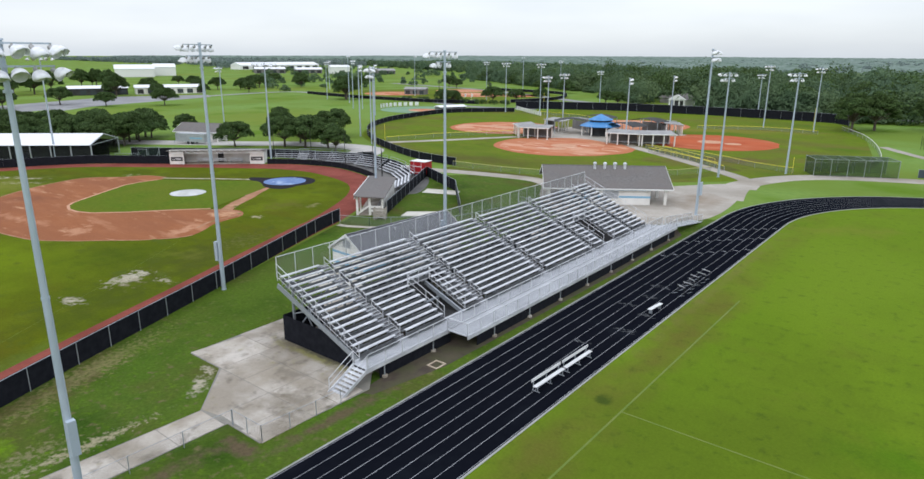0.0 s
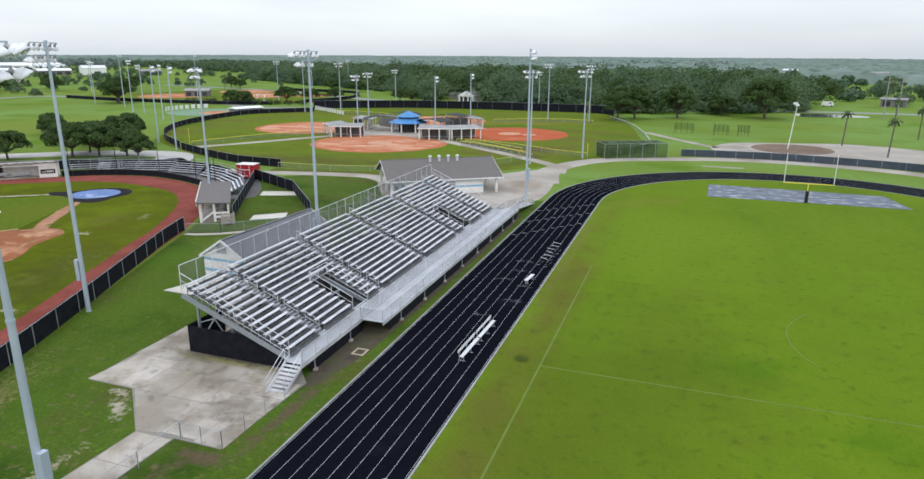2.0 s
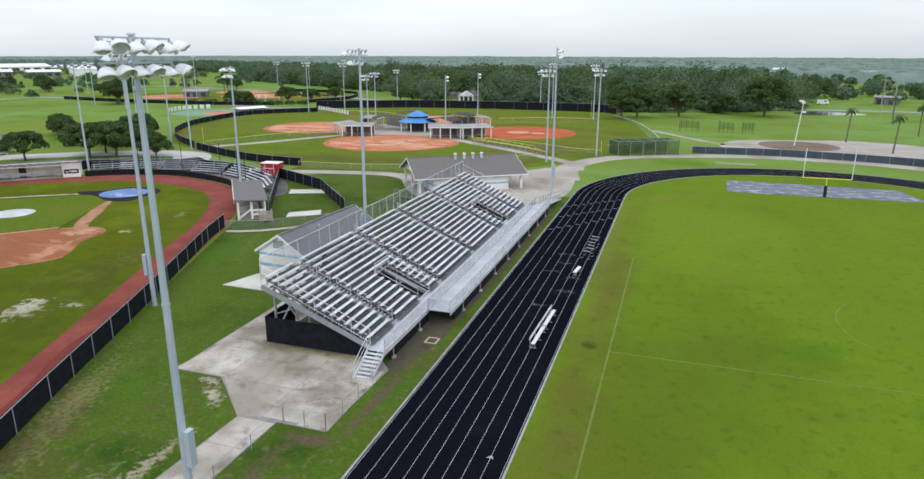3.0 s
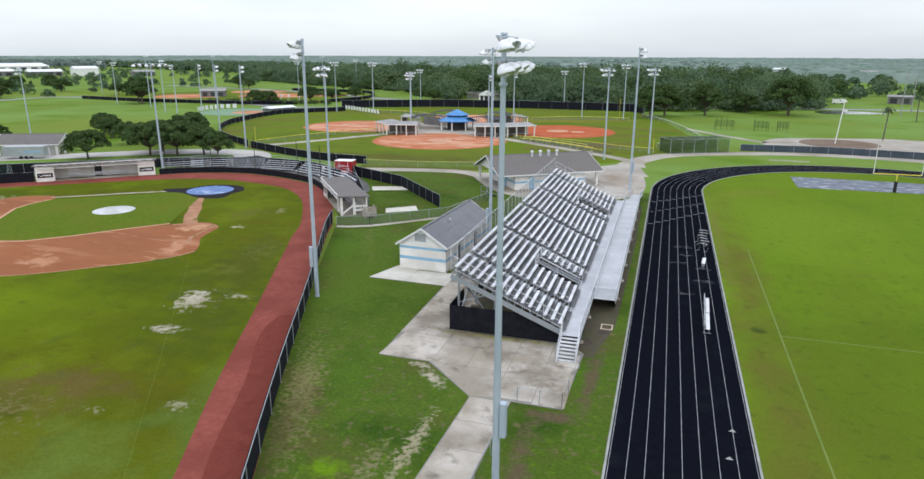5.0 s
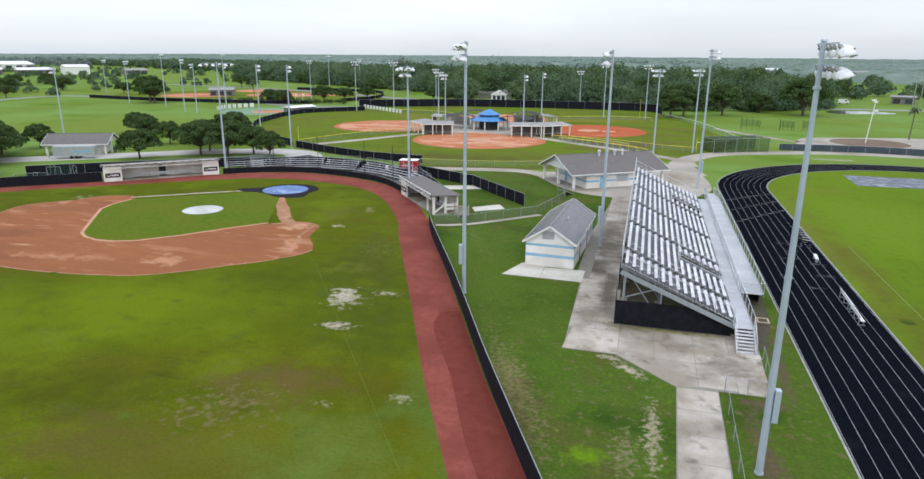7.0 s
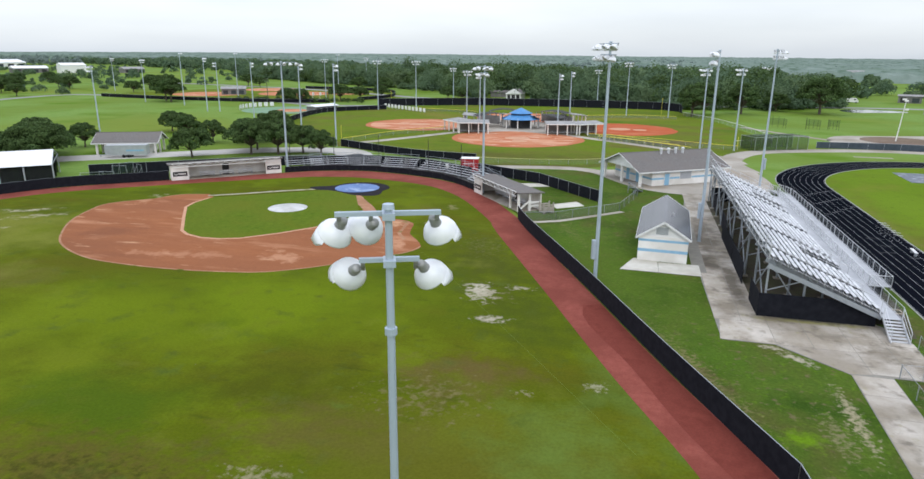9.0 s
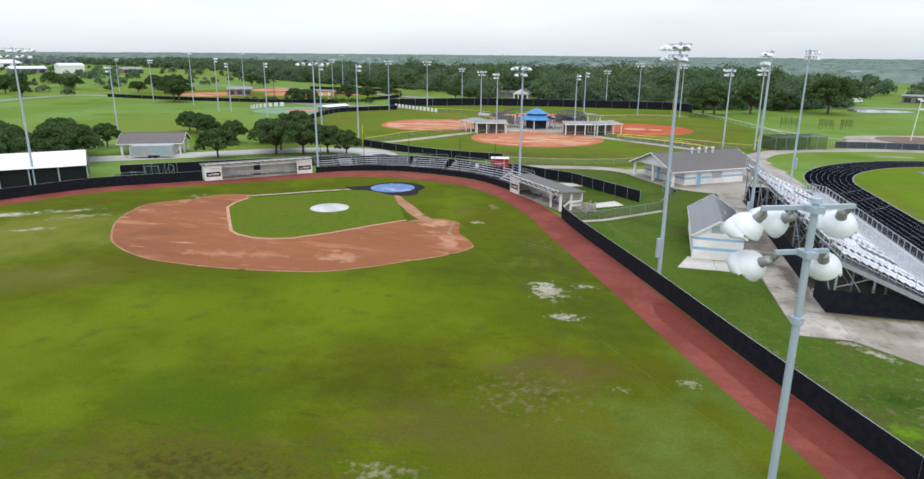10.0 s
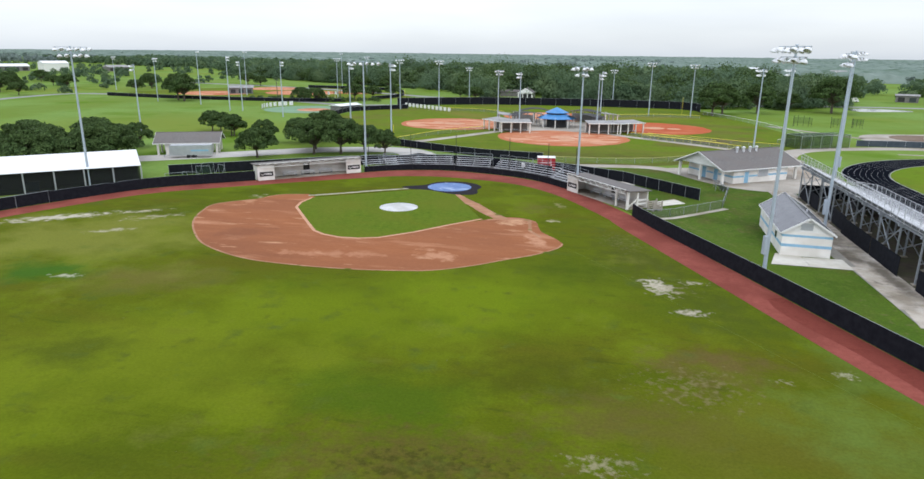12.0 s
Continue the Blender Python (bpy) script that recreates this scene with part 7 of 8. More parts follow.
def foul_pole(x, y, h):
    t = thing("foul_pole", "thin yellow foul pole", "pole", "foul poles", pose(x, y, 0))
    part("shaft", MB().tube((0, 0, 0), (0, 0, h), 0.05, n=8), "yellow", t)


for x, y, h in ((-28.7, 141.6, 3.2), (-125.4, 124.5, 4.5), (-43.5, 236, 6.5), (-168.1, 274.6, 5)):
    foul_pole(x, y, h)

# ---- softball pavilion and shelters ----
pav = thing("pavilion", "round open pavilion with a two-tier blue metal roof", "pavilion", at=pose(-87.8, 175.0, 0))
for tier, (r0, r1, z0, z1) in enumerate(((6.2, 3.2, 2.8, 4.0), (3.7, 0.1, 4.5, 6.1))):
    for k in range(8):
        a0, a1 = math.pi / 4 * k, math.pi / 4 * (k + 1)
        c = [(r0 * math.cos(a0), r0 * math.sin(a0), z0), (r0 * math.cos(a1), r0 * math.sin(a1), z0), (r1 * math.cos(a1), r1 * math.sin(a1), z1), (r1 * math.cos(a0), r1 * math.sin(a0), z1)]
        part("roof_panel", MB().add(c + [(x, y, z - 0.1) for x, y, z in c], [(0, 1, 2, 3), (7, 6, 5, 4), (0, 4, 5, 1), (1, 5, 6, 2), (2, 6, 7, 3), (3, 7, 4, 0)]), "bluer", pav)
part("core_wall", MB().lathe([(0.1, 0), (3.1, 0), (3.1, 4.5), (0.1, 4.5)], 16), "dark", pav)
for k in range(8):
    a = math.pi / 4 * k
    part("column", MB().box(5.4 * math.cos(a) - 0.15, 5.4 * math.sin(a) - 0.15, 0, 5.4 * math.cos(a) + 0.15, 5.4 * math.sin(a) + 0.15, 3.1), "stucco", pav)


def soft_dugout(x, y, a):
    t = thing("softball_dugout", "low cream dugout with a pale grey roof and open front", "dugout", "softball dugouts", pose(x, y, 0, 0, 0, a))
    part("roof", MB().add([(-4.6, -2.4, 3.05), (4.6, -2.4, 3.05), (4.6, 2.9, 3.55), (-4.6, 2.9, 3.55), (-4.6, -2.4, 2.92), (4.6, -2.4, 2.92), (4.6, 2.9, 3.42), (-4.6, 2.9, 3.42)], [(0, 1, 2, 3), (7, 6, 5, 4), (0, 4, 5, 1), (1, 5, 6, 2), (2, 6, 7, 3), (3, 7, 4, 0)]), "roofg", t)
    part("roof_fascia", MB().box(-4.65, -2.46, 2.88, 4.65, -2.41, 3.10), "trimw", t)
    # wall greyed so that its colour stands in for the dark interior
    part("back_wall", MB().box(-4.2, 2.5, 0, 4.2, 2.7, 2.7), "shade_block", t)
    for u in (-4.15, 4.15):
        part("back_post", MB().box(u - 0.12, 2.25, 0, u + 0.12, 2.48, 3.3), "stucco", t)
    for u in (-4.15, -1.4, 1.4, 4.15):
        part("post", MB().box(u - 0.14, -2.2, 0, u + 0.14, -1.92, 2.95), "stucco", t)
    bn = part("bench", MB().box(-3.8, 0.9, 0.42, 3.8, 1.3, 0.47), "alu", t)
    for u in (-3.4, 0, 3.4):
        part("bench_leg", MB().box(u - 0.05, 1.0, 0, u + 0.05, 1.2, 0.42), "steel", bn)
    part("front_rail", MB().beam((-4.1, -2.05, 1.0), (4.1, -2.05, 1.0), 0.05), "steel", t)
    return t


for x, y, a in ((-98.6, 156.8, 15), (-73.6, 160.8, 15), (-104.2, 159.6, -46), (-98.4, 186.8, 150), (-66.3, 164.0, 38), (-72.7, 191.6, 120), (-104.3, 178.5, 100), (-79.4, 197.8, 170)):
    soft_dugout(x, y, a)
for x, y, a in ((-97.2, 174.5, 30), (-79.0, 174.0, -20), (-96.3, 191, 10), (-79.6, 190.2, -10)):
    t = thing("shade_canopy", "dark curved shade canopy over bleachers", "canopy", "shade canopies", pose(x, y, 0, 0, 0, a))
    mb = MB()
    for k in range(6):
        x0, x1 = -5 + 10 * k / 6, -5 + 10 * (k + 1) / 6
        z0, z1 = 3.6 + 0.8 * math.sin(math.pi * k / 6), 3.6 + 0.8 * math.sin(math.pi * (k + 1) / 6)
        mb.add([(x0, -3, z0), (x1, -3, z1), (x1, 3, z1), (x0, 3, z0), (x0, -3, z0 - 0.08), (x1, -3, z1 - 0.08), (x1, 3, z1 - 0.08), (x0, 3, z0 - 0.08)], [(0, 1, 2, 3), (7, 6, 5, 4), (0, 4, 5, 1), (1, 5, 6, 2), (2, 6, 7, 3), (3, 7, 4, 0)])
    part("canopy", mb, "dark", t)
    for u in (-4.8, 4.8):
        for v in (-2.8, 2.8):
            part("post", MB().box(u - 0.08, v - 0.08, 0, u + 0.08, v + 0.08, 3.6), "steel", t)

# ---- far buildings ----
def far_block(name, label, x, y, a, w, d, h, wall, roof, bays=6, ridge="x"):
    t = thing(name, label, "building", "far buildings", pose(x, y, 0, 0, 0, a))
    part("wall", MB().box(-w / 2, -d / 2, 0, w / 2, d / 2, h), wall, t)
    u, v = w / 2 + 0.5, d / 2 + 0.5
    if ridge == "x":
        top = [(-u, 0, h + d * 0.13), (u, 0, h + d * 0.13)]
        faces = [(0, 1, 5, 4), (2, 3, 4, 5), (1, 2, 5), (3, 0, 4), (3, 2, 1, 0)]
    else:
        top = [(0, -v, h + w * 0.3), (0, v, h + w * 0.3)]
        faces = [(1, 2, 5, 4), (3, 0, 4, 5), (0, 1, 4), (2, 3, 5), (3, 2, 1, 0)]
    part("roof", MB().add([(-u, -v, h), (u, -v, h), (u, v, h), (-u, v, h)] + top, faces), roof, t)
    for k in range(bays):
        u = -w / 2 + w * (k + 0.5) / bays
        part("window", MB().box(u - w / bays * 0.3, -d / 2 - 0.06, h * 0.1, u + w / bays * 0.3, -d / 2, h * 0.75), "glass" if k % 3 else "dark", t)
    return t


far_block("barn", "long low white-roofed stable block far behind the field", -387, 164, 66.7, 29, 11, 3.6, "dark", "roofw", 6)
far_block("barn", "long low white-roofed stable block far behind the field", -372, 197, 66.7, 36, 11, 3.6, "stucco", "roofw", 7)
far_block("warehouse", "pale windowless distant warehouse", -658, 315, 66, 34, 30, 7.5, "trimw", "roofw", 0)
far_block("warehouse", "pale windowless distant warehouse", -673, 353, 66, 20, 26, 8.5, "trimw", "roofw", 0)
far_block("school", "distant low pale school building", -851, 585, 84, 62, 30, 6.0, "trimw", "roofw", 4)
far_block("school", "distant low pale school building", -852, 655, 84, 70, 30, 6.0, "trimw", "roofw", 5)
far_block("warehouse", "pale windowless distant hall", -606, 530, 60, 22, 18, 7.5, "trimw", "roofw", 0)
far_block("hangar", "long low grey-roofed hangar beside distant halls", -640, 512, 60, 30, 18, 4.5, "shade_block", "roofw", 4)
far_block("hangar", "long low grey-roofed hangar beside distant halls", -668, 478, 60, 34, 18, 5.0, "shade_block", "roofw", 4)
far_block("hangar", "long low grey-roofed hangar beside distant halls", -560, 560, 60, 20, 16, 4.0, "shade_block", "roofg", 3)
gable_porch = far_block("house", "white gabled porch house at the edge of the woods", -112.6, 306.0, 0, 7.6, 12, 3.0, "trimw", "shingle", 0, "y")
for u in (-3.4, -1.2, 1.2, 3.4):
    part("porch_column", MB().box(u - 0.22, -7.0, 0, u + 0.22, -6.55, 3.0), "trimw", gable_porch)
part("porch_shade", MB().box(-3.1, -6.10, 0.0, 3.1, -6.02, 2.5), "dark", gable_porch)
part("porch_gable", MB().add([(-4.3, -7.1, 3.0), (4.3, -7.1, 3.0), (0, -7.1, 5.4), (-4.3, -6.0, 3.0), (4.3, -6.0, 3.0), (0, -6.0, 5.4)], [(0, 1, 2), (5, 4, 3), (0, 2, 5, 3), (2, 1, 4, 5), (1, 0, 3, 4)]), "trimw", gable_porch)
far_block("house", "low house with a grey roof at the edge of the woods", -122.0, 321.0, 0, 12, 7, 2.6, "shade_block", "shingle", 0)
far_block("shop", "pale roadside building with dark glass", 80.5, 352, -20, 10, 6, 3.4, "shade_block", "roofg", 2)
far_block("shop", "distant pale building among trees", 141.3, 662.5, -20, 13, 9, 9.0, "stucco", "roofg", 3)
far_block("shop", "distant pale building among trees", 77.4, 720, -20, 12, 9, 9.6, "stucco", "roofw", 3)
far_block("shop", "distant pale building among trees", 230, 620, -30, 12, 9, 8.0, "stucco", "roofg", 3)
far_block("kiosk", "small white canopy by the practice field", -172.3, 209, 69, 11.5, 5, 2.0, "shade_block", "roofw", 4)
far_block("clubhouse", "small grey-roofed clubhouse between distant fields", -263, 288, 30, 12, 9, 3.0, "shade_block", "roofg", 3)

# white banner boards on the softball fence
for k in range(12):
    q = Vector((-154.0, 230.5)).lerp(Vector((-131.5, 212.5)), k / 11)
    t = thing("banner", "white advertising banner on the outfield fence", "banner", "banners", pose(q.x, q.y, 0, 0, 0, -37))
    part("board", MB().box(-0.75, -0.03, 0.5, 0.75, 0.03, 1.9), "trimw", t)
    part("leg", MB().box(-0.04, 0.03, 0.0, 0.04, 0.09, 1.9), "steel", t)
for k in range(9):
    a = radians(138 + 8.5 * k)
    t = thing("banner", "white advertising banner round the practice infield", "banner", "banners", pose(-187.5 + 17.6 * math.cos(a), 208 + 17.6 * math.sin(a), 0, 0, 0, math.degrees(a) + 90))
    part("board", MB().box(-0.8, -0.03, 0.4, 0.8, 0.03, 2.0), "trimw", t)
    part("leg", MB().box(-0.04, 0.03, 0.0, 0.04, 0.09, 2.0), "steel", t)

# utility poles
for x, y, h in ((59.2, 274.7, 17), (82, 260.3, 15), (105.8, 281.8, 15), (68.5, 294.8, 15)):
    t = thing("utility_pole", "grey wooden utility pole with crossarms", "utility pole", "utility poles", pose(x, y, 0, 0, 0, 20))
    part("shaft", MB().tube((0, 0, 0), (0, 0, h), 0.22, 0.14, 8), "kerb", t)
    for z in (h - 0.6, h - 2.0, h - 3.4):
        part("crossarm", MB().beam((-1.6, 0, z), (1.6, 0, z), 0.14), "kerb", t)

# white van on the far road, and flags by the practice infield
van = thing("parked_van", "white panel van parked on the far road", "van", at=pose(51.3, 340.4, 0.03, 0, 0, -12))
part("body", MB().add([(-2.5, -0.95, 0.45), (2.5, -0.95, 0.45), (2.5, 0.95, 0.45), (-2.5, 0.95, 0.45), (-2.45, -0.9, 2.35), (1.5, -0.9, 2.35), (1.5, 0.9, 2.35), (-2.45, 0.9, 2.35), (2.5, -0.95, 1.2), (2.5, 0.95, 1.2)],
                      [(3, 2, 1, 0), (4, 5, 6, 7), (0, 1, 8, 5, 4), (2, 3, 7, 6, 9), (1, 2, 9, 8), (8, 9, 6, 5), (3, 0, 4, 7)]), "trimw", van)
part("side_window", MB().box(0.5, -0.97, 1.45, 1.5, -0.93, 2.0), "glass", van)
for wx in (-1.6, 1.6):
    for wy in (-0.85, 0.85):
        part("wheel", MB().tube((wx, wy - 0.12, 0.35), (wx, wy + 0.12, 0.35), 0.35, n=12), "tyre", van)
for fx, fy in [(-200.3, 249.2), (-197.4, 250.3), (-194.4, 251.5)]:
    t = thing("flag_pole", "thin white flag pole with a limp white flag", "flag pole", "flag poles", pose(fx, fy, 0))
    part("pole", MB().tube((0, 0, 0), (0, 0, 4.6), 0.06, n=6), "trimw", t)
    part("flag", MB().add([(0.06, 0, 4.5), (0.9, 0.1, 4.2), (0.8, 0.0, 3.0), (0.06, 0, 3.2), (0.06, 0.02, 4.5), (0.9, 0.12, 4.2), (0.8, 0.02, 3.0), (0.06, 0.02, 3.2)], [(3, 2, 1, 0), (4, 5, 6, 7), (0, 1, 5, 4), (1, 2, 6, 5), (2, 3, 7, 6), (3, 0, 4, 7)]), "trimw", t)

# ---- trees ----
def leaf_cloud(rs, centres, radii, per, size, scatter=0.28):
    """Small leaf clumps scattered over lobes, as quads of random turn: vertices and faces."""
    n = len(centres) * per
    c, r = np.repeat(centres, per, 0), np.repeat(radii, per, 0)
    d = rs.normal(size=(n, 3))
    d /= np.linalg.norm(d, axis=1)[:, None]
    d[:, 2] = np.where(d[:, 2] < -0.45, -d[:, 2] * 0.6, d[:, 2])
    p = c + d * r * (0.78 + 0.22 * rs.random((n, 1)))
    nrm = d + rs.normal(size=(n, 3)) * scatter
    nrm /= np.linalg.norm(nrm, axis=1)[:, None]
    a = np.cross(nrm, rs.normal(size=(n, 3)))
    a /= np.linalg.norm(a, axis=1)[:, None]
    b = np.cross(nrm, a)
    s = size * (0.6 + 0.8 * rs.random((n, 1)))
    v = np.stack([p - a * s - b * s * 0.6, p + a * s * 0.8 - b * s * 0.7, p + a * s + b * s * 0.7, p - a * s * 0.7 + b * s * 0.6], 1).reshape(-1, 3)
    return v


def quads_mesh(name, v, material):
    me = bpy.data.meshes.new(name)
    n = len(v) // 4
    me.vertices.add(len(v))
    me.vertices.foreach_set("co", v.astype(np.float32).ravel())
    me.loops.add(len(v))
    me.loops.foreach_set("vertex_index", np.arange(len(v), dtype=np.int32))
    me.polygons.add(n)
    me.polygons.foreach_set("loop_start", np.arange(0, len(v), 4, dtype=np.int32))
    me.update(calc_edges=True)
    me.materials.append(M[material])
    return me


def oak(seed, h, spread, leaves=2600, size=0.26):
    """A spreading tree: tapered trunk, limbs, and a crown of leaf clumps on lobes."""
    rs = np.random.RandomState(seed)
    t = thing("oak_tree", "dense dark green spreading oak tree", "tree", "trees")
    tr = MB()
    hb = h * 0.24
    tr.tube((0, 0, 0), (0.1, 0.05, hb), 0.28 * h / 8, 0.2 * h / 8, 8, False)
    lobes, rad = [], []
    nl = 30
    for k in range(nl):
        a = 2.4 * k + rs.uniform(-0.4, 0.4)
        rr = spread / 2 * (0.12 + 0.72 * math.sqrt((k + 0.5) / nl))
        z = h * (0.80 - 0.42 * (k + 0.5) / nl + rs.uniform(-0.06, 0.06))
        c = (rr * math.cos(a), rr * math.sin(a), z)
        lobes.append(c)
        q = spread * rs.uniform(0.10, 0.165)
        rad.append((q, q, q * rs.uniform(0.65, 0.85)))
        mid = (c[0] * 0.45, c[1] * 0.45, hb + (z - hb) * 0.55)
        tr.tube((0.1, 0.05, hb * 0.95), mid, 0.11 * h / 8, 0.07 * h / 8, 6, False)
        tr.tube(mid, c, 0.07 * h / 8, 0.02, 5, False)
    part("trunk", tr, "bark", t)
    new_leaf = quads_mesh("crown", leaf_cloud(rs, np.array(lobes), np.array(rad), leaves // nl, size, 0.6), "leaf")
    part("crown", new_leaf, "", t)
    return t


OAKS = [oak(1, 8.6, 11.6, 8200, 0.18), oak(2, 7.2, 9.2, 6600, 0.165), oak(3, 6.3, 7.2, 5000, 0.15), oak(5, 13.0, 13, 7600, 0.24), oak(9, 16.5, 19, 9500, 0.27)]
OAK_AT = [(0, -136.2, 100.1, 0), (0, -130.6, 102.1, 70), (1, -126.3, 105.7, 130), (2, -120.6, 103.1, 20), (1, -145.7, 92.3, 200), (1, -138.9, 107.1, 40), (2, -179.8, 98.7, 20), (1, -146.7, 116.7, 10), (0, -142.6, 121.1, 80), (2, -155.7, 114.2, 50),
          (0, -173.9, 79.6, 0), (1, -178.6, 83.7, 100), (0, -185, 76, 200), (1, -189.6, 68.3, 50), (0, -169.3, 73.6, 290), (1, -195.1, 62.6, 10), (0, -181.4, 87.6, 140), (1, -203.5, 60.2, 80), (2, -182, 132.8, 10), (2, -170.8, 124.1, 60),
          (3, -32.5, 234.5, 0), (3, -27.4, 243.0, 140), (3, -12.7, 251.8, 60), (4, 18.0, 262.4, 90), (0, 3.3, 270.5, 200), (3, -256, 228, 10), (3, -262.5, 233, 100),
          (1, -201.2, 245.7, 0), (1, -210.2, 249.5, 90), (0, -188.6, 261.3, 200), (1, -184.7, 275.4, 20), (1, -178.9, 289.3, 250), (0, -219.8, 355.6, 30), (0, -203.3, 356.5, 130), (1, -291.1, 360.3, 220), (0, -304.8, 368.5, 10), (1, -135.8, 286.7, 0), (1, -144.4, 291.9, 40),
          (1, -349.6, 234.3, 0), (2, -355.8, 208.7, 30), (1, -365.8, 186.2, 80), (2, -378.8, 167.2, 120), (1, -379.6, 248.6, 220), (0, -390.4, 270.1, 10), (1, -399.3, 230.2, 40), (0, -411.8, 204.5, 77), (0, -448.9, 151.9, 12), (1, -322.7, 282.9, 12), (0, -331.3, 307.4, 200),
          (0, -376.4, 294, 20), (1, -403.9, 313, 20), (0, -422.5, 289.3, 90), (0, -351.5, 332.8, 300), (1, -474.2, 258.5, 30), (0, -494.8, 206.3, 120), (0, -287.2, 149, 10), (0, -324, 120.2, 90), (0, -319.5, 96.8, 190), (1, -299.6, 129.3, 130)]
OAK_AT += [(0, -173.5, 82, 250), (1, -179, 88, 10), (0, -190, 78, 100), (0, -196, 70, 20), (0, -201, 64, 300), (0, -209, 62, 210), (1, -214, 52, 20), (0, -178, 70.5, 45), (0, -221, 44, 160), (2, -177.5, 130, 200), (2, -170, 124, 30)]
OAK_AT += [(3, -368, 165, 0), (3, -451, 198, 37), (3, -415, 142, 74), (3, -412, 131, 111), (3, -439, 136, 148), (3, -440, 160, 185), (3, -479, 193, 222), (3, -480, 203, 259), (0, -427, 244, 296), (0, -389, 238, 333), (0, -377, 250, 10), (0, -414, 281, 47), (0, -444, 321, 84), (0, -448, 350, 121)]
OAK_AT += [(0, -168.0, 75.5, 15), (0, -176, 65.5, 140), (1, -171.5, 70, 75), (0, -184.5, 58.5, 230), (0, -193, 51.5, 320), (1, -188, 63, 190), (0, -201, 46, 50), (1, -206, 53, 260)]
first = set()
for k, x, y, a in OAK_AT:
    if k not in first:
        first.add(k)
        OAKS[k].matrix_basis = pose(x, y, 0, 0, 0, a)
    else:
        copy_thing(OAKS[k], pose(x, y, 0, 0, 0, a))


def palm(seed, h):
    rs = np.random.RandomState(seed)
    t = thing("palm_tree", "slim cabbage palm with a small round head of fronds", "tree", "palms")
    part("trunk", MB().tube((0, 0, 0), (0.2, 0.1, h * 0.5), 0.2, 0.17, 8, False).tube((0.2, 0.1, h * 0.5), (0.3, 0, h), 0.17, 0.14, 8, False), "palmbark", t)
    vs = []
    for k in range(30):
        a, e = rs.uniform(0, 6.28), rs.uniform(-0.7, 1.2)
        d = np.array([math.cos(a) * math.cos(e), math.sin(a) * math.cos(e), math.sin(e)])
        s = np.array([-math.sin(a), math.cos(a), 0])
        p0 = np.array([0.3, 0, h])
        for j in range(4):
            q0, q1 = p0 + d * 0.42 * j - np.array([0, 0, 0.06 * j * j]), p0 + d * 0.42 * (j + 1) - np.array([0, 0, 0.06 * (j + 1) ** 2])
            w0, w1 = 0.1 + 0.12 * j * (1 if j < 3 else 0.5), 0.1 + 0.12 * (j + 1) * (1 if j < 2 else 0.2)
            vs += [q0 - s * w0, q0 + s * w0, q1 + s * w1, q1 - s * w1]
    part("crown", quads_mesh("crown", np.array(vs), "frond"), "", t)
    return t


pm = palm(3, 8.6)
PALMS = [(30.5, 186.6), (36.5, 167), (53.3, 208.5), (66.4, 231.4), (57.4, 250.6), (-237.1, 278.5), (-202.1, 276.5), (79.9, 221.1)]
pm.matrix_basis = pose(*PALMS[0], 0)
for i, p in enumerate(PALMS[1:]):
    copy_thing(pm, pose(*p, 0, 0, 0, 57 * i))

# hedge of dark shrubs along the far field road
rs = np.random.RandomState(21)
hc = np.array([(-231 + 56 * u + rs.uniform(-2, 2), 247 + 5 * u + rs.uniform(-3, 3), 1.0) for u in np.linspace(0, 1, 26)])
hr = np.tile((1.6, 1.6, 1.3), (26, 1)) * rs.uniform(0.7, 1.3, (26, 1))
tagged(new("hedge", quads_mesh("hedge", leaf_cloud(rs, hc, hr, 110, 0.25), "leaf")), "row of dark rounded shrubs", "shrubs", kind="stuff")

# woods to the horizon
EDGE = [(-2586.5, 1150), (-1135.6, 930), (-720, 720), (-540, 610), (-383.6, 500), (-275, 425), (-178.7, 365.6), (-154.1, 345.8), (-143.1, 313.2), (-133.2, 299.6), (-55.9, 292.6), (-34.3, 266.7), (4.4, 280.9), (33.6, 301.4), (58.3, 326), (96.5, 326), (164.5, 300), (353, 225), (1800, 60)]


def wood_edge(x):
    return np.interp(x, [p[0] for p in EDGE], [p[1] for p in EDGE])


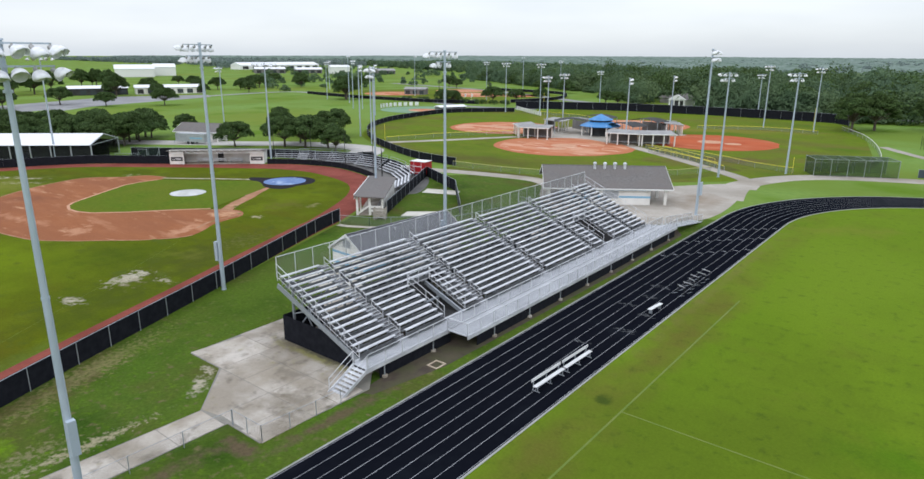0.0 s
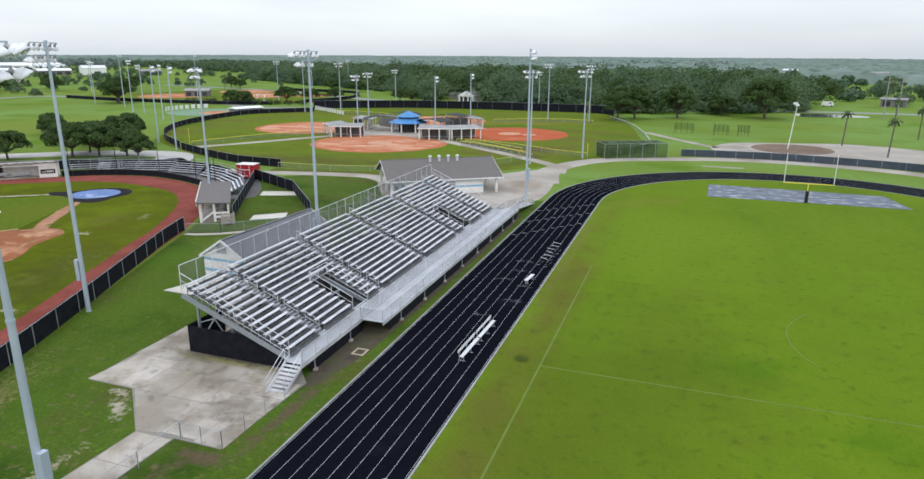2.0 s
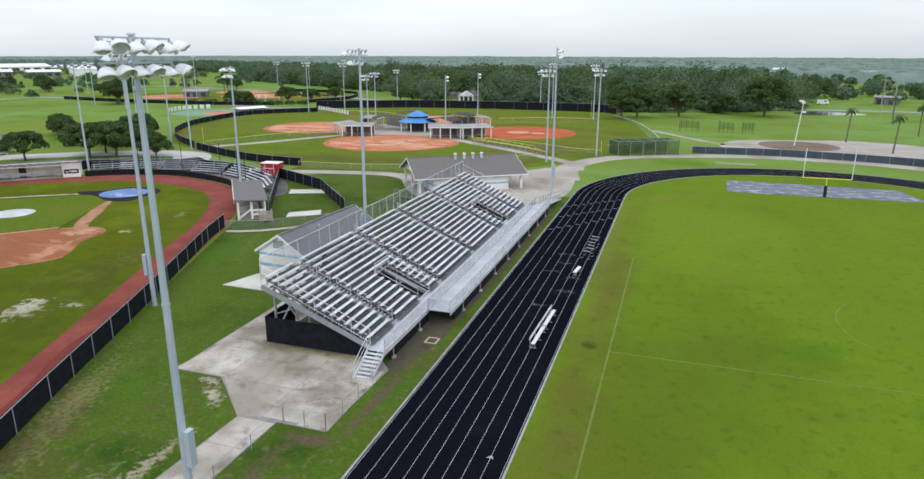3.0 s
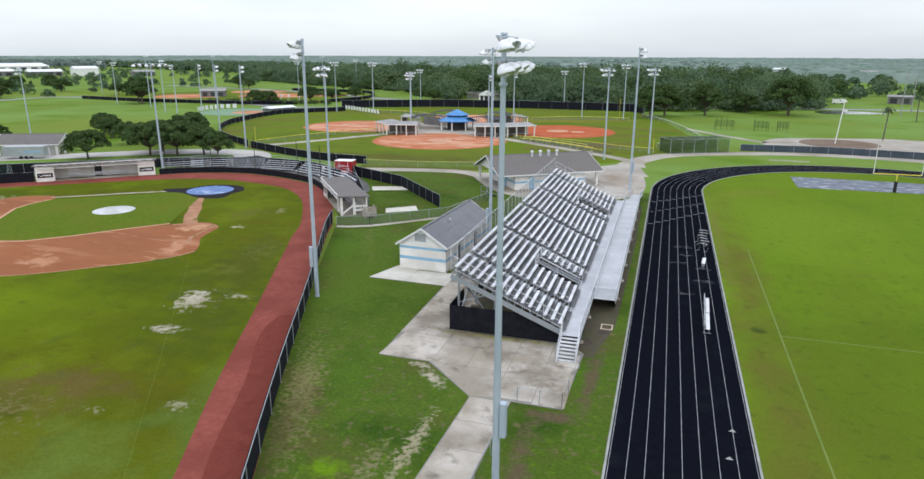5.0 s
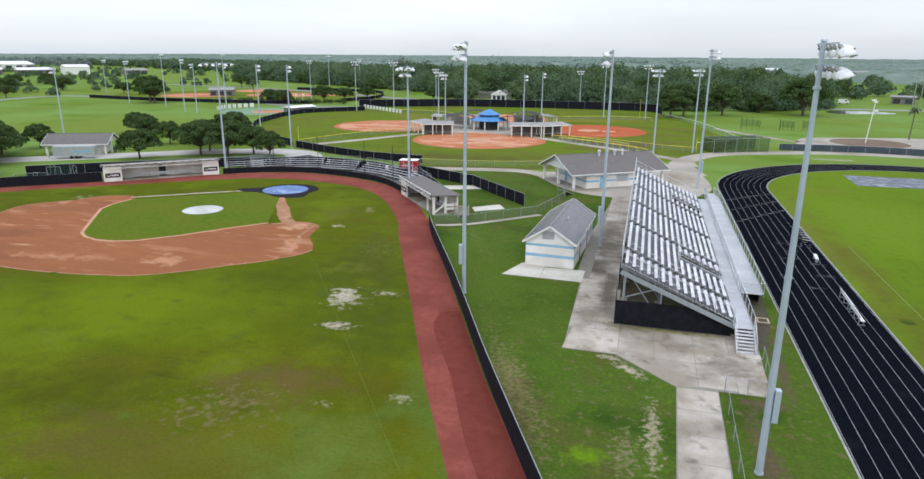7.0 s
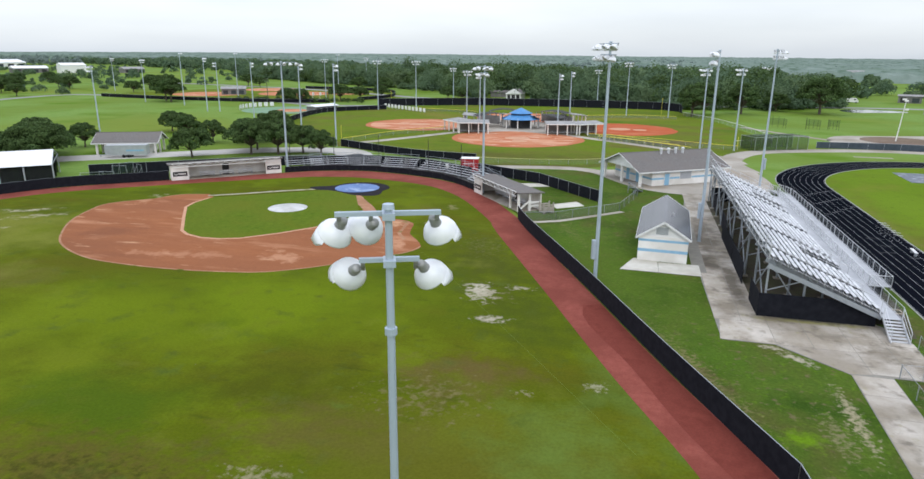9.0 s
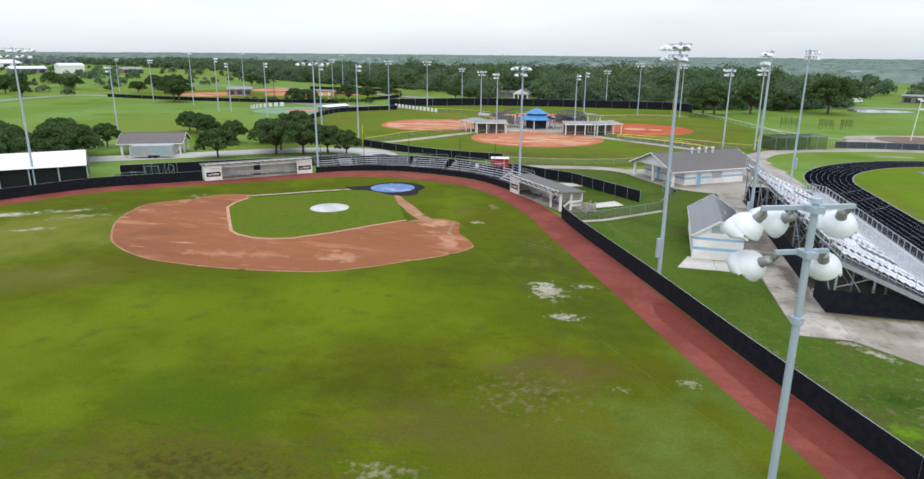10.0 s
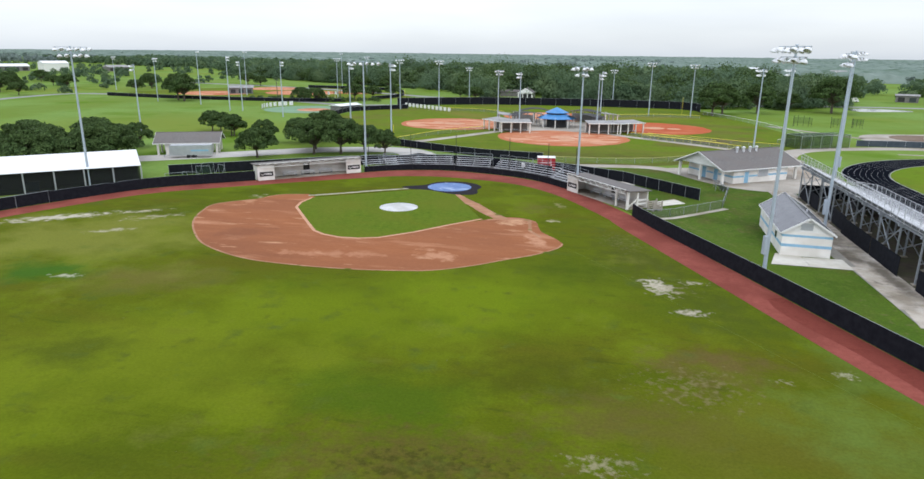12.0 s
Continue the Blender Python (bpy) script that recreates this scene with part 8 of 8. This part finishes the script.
def woods(name, label, seed, count, d0, d1, h, lobes, per, size, xr, skip=0.0, leafmat="leaf_b", low=1.0):
    """Trees of many rounded lobes that reach nearly to the ground; their height drifts slowly over the land."""
    rs = np.random.RandomState(seed)
    C, R = [], []
    tr = MB()
    k = 0
    while k < count:
        x = rs.uniform(*xr)
        y = wood_edge(x) + d0 + (d1 - d0) * rs.random_sample() ** 1.2
        gap = noise.noise(Vector((x * 0.006, y * 0.006, seed)))
        dep = y - wood_edge(x)
        if gap > 0.62 - skip or (x > -5 and 14 < dep < 75 and rs.random_sample() < 0.65) or (abs(x + 116) < 13 and y < 322) or (x > 38 and y < 356) or (x > 55 and 356 < y < 640 and rs.random_sample() < 0.72):
            k += 0.25
            continue
        drift = 1.0 + 0.26 * noise.noise(Vector((x * 0.013, y * 0.013, 7.7)))
        side = 1.0 - 0.42 * min(1.0, max(0.0, (x - 30) / 60)) - 0.22 * min(1.0, max(0.0, (-190 - x) / 80))
        hh = h * rs.uniform(0.62, 1.05) * drift * (side if low else 1.0)
        w = hh * rs.uniform(0.50, 0.92)
        for j in range(lobes):
            a = rs.uniform(0, 6.28)
            rr = w * rs.uniform(0.1, 0.8) if j else 0.0
            zz = hh * (0.80 if j == 0 else rs.uniform(0.08, 0.78))
            q = w * rs.uniform(0.44, 0.66)
            C.append((x + rr * math.cos(a), y + rr * math.sin(a), max(q * 0.6, zz - q * 0.3)))
            R.append((q, q, q * rs.uniform(0.7, 1.0)))
        if -5 < d0 < 40 and k % 3 == 0 and y - wood_edge(x) < 30:
            tr.tube((x, y, 0), (x, y, hh * 0.6), 0.22, 0.12, 5, False)
        k += 1
    ob = new(name, quads_mesh(name, leaf_cloud(rs, np.array(C), np.array(R), per, size, 0.32), leafmat))
    tagged(ob, label, "woods", kind="stuff")
    if tr.v:
        part("trunks", tr, "bark", ob)


woods("woods_near", "dense dark green mixed woods beyond the fields", 31, 440, 0, 95, 15.0, 9, 100, 0.40, (-415, 388.8))
woods("woods_oaks", "darker oaks standing among the near woods", 41, 130, 0, 110, 15.0, 9, 90, 0.40, (-415, 388.8), leafmat="leaf")
woods("woods_tall", "taller pines rising over the near woods", 42, 46, 12, 130, 18.0, 8, 130, 0.40, (-260, 130), leafmat="leaf")
woods("woodland_shrubs", "low green undergrowth along the edge of the woods", 36, 520, -5, 16, 5.0, 5, 34, 0.36, (-415, 388.8), low=0.0)
woods("woods_middle", "dense dark green woods in the distance", 32, 1350, 60, 330, 14.0, 8, 26, 0.95, (-1001.9, 762.4), 0.05)
# the pale leaf colour stands in for haze over these trees
woods("woods_far", "distant woods with haze painted into the leaf colour", 33, 3600, 280, 1900, 12.5, 5, 16, 1.4, (-2403.9, 1724.7), 0.05, "leaf_far")

# closed canopy of the far woods: one rolling sheet of crowns to the horizon
rs = np.random.RandomState(34)
xs = np.concatenate([np.linspace(-3300, -900, 90), np.linspace(-885, 700, 230), np.linspace(720, 2800, 70)])
ds = 330 * (3700 / 330) ** np.linspace(0, 1, 95)
gx, gd = np.meshgrid(xs, ds)
gx, gd = gx + rs.uniform(-3, 3, gx.shape), gd * (1 + rs.uniform(-0.006, 0.006, gd.shape))
gy = wood_edge(gx) + gd
gz = np.array([8.6 + 2.6 * noise.noise(Vector((x * 0.006, y * 0.006, 2.0))) + 1.8 * noise.noise(Vector((x * 0.03, y * 0.03, 5.0))) for x, y in zip(gx.ravel(), gy.ravel())]).reshape(gx.shape)
gz = gz + rs.uniform(-1.9, 1.5, gz.shape) + 4.0 * np.clip((gd - 1200) / 2400, 0, 1)
gz[0] = 0.0
ny, nx = gx.shape
me = bpy.data.meshes.new("woods_canopy")
me.from_pydata(np.stack([gx, gy, gz], 2).reshape(-1, 3).tolist(), [], [(r * nx + c, r * nx + c + 1, (r + 1) * nx + c + 1, (r + 1) * nx + c) for r in range(ny - 1) for c in range(nx - 1)])
# distance haze is carried by the canopy's colour
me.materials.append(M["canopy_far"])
tagged(new("woods_canopy", me), "far flat woods to the horizon, bluish from painted haze", "woods", kind="stuff")
woods("far_thickets", "low scattered thickets between far fields and barns", 35, 170, -230, 10, 8.0, 5, 40, 0.45, (-900, -335), 0.42)
# same hazed leaf colour for the western woods
woods("woods_west", "distant woods west of the barns, paled by painted haze", 37, 900, -260, 60, 12.0, 5, 12, 1.4, (-2300, -900), 0.05, "leaf_far", 0.0)
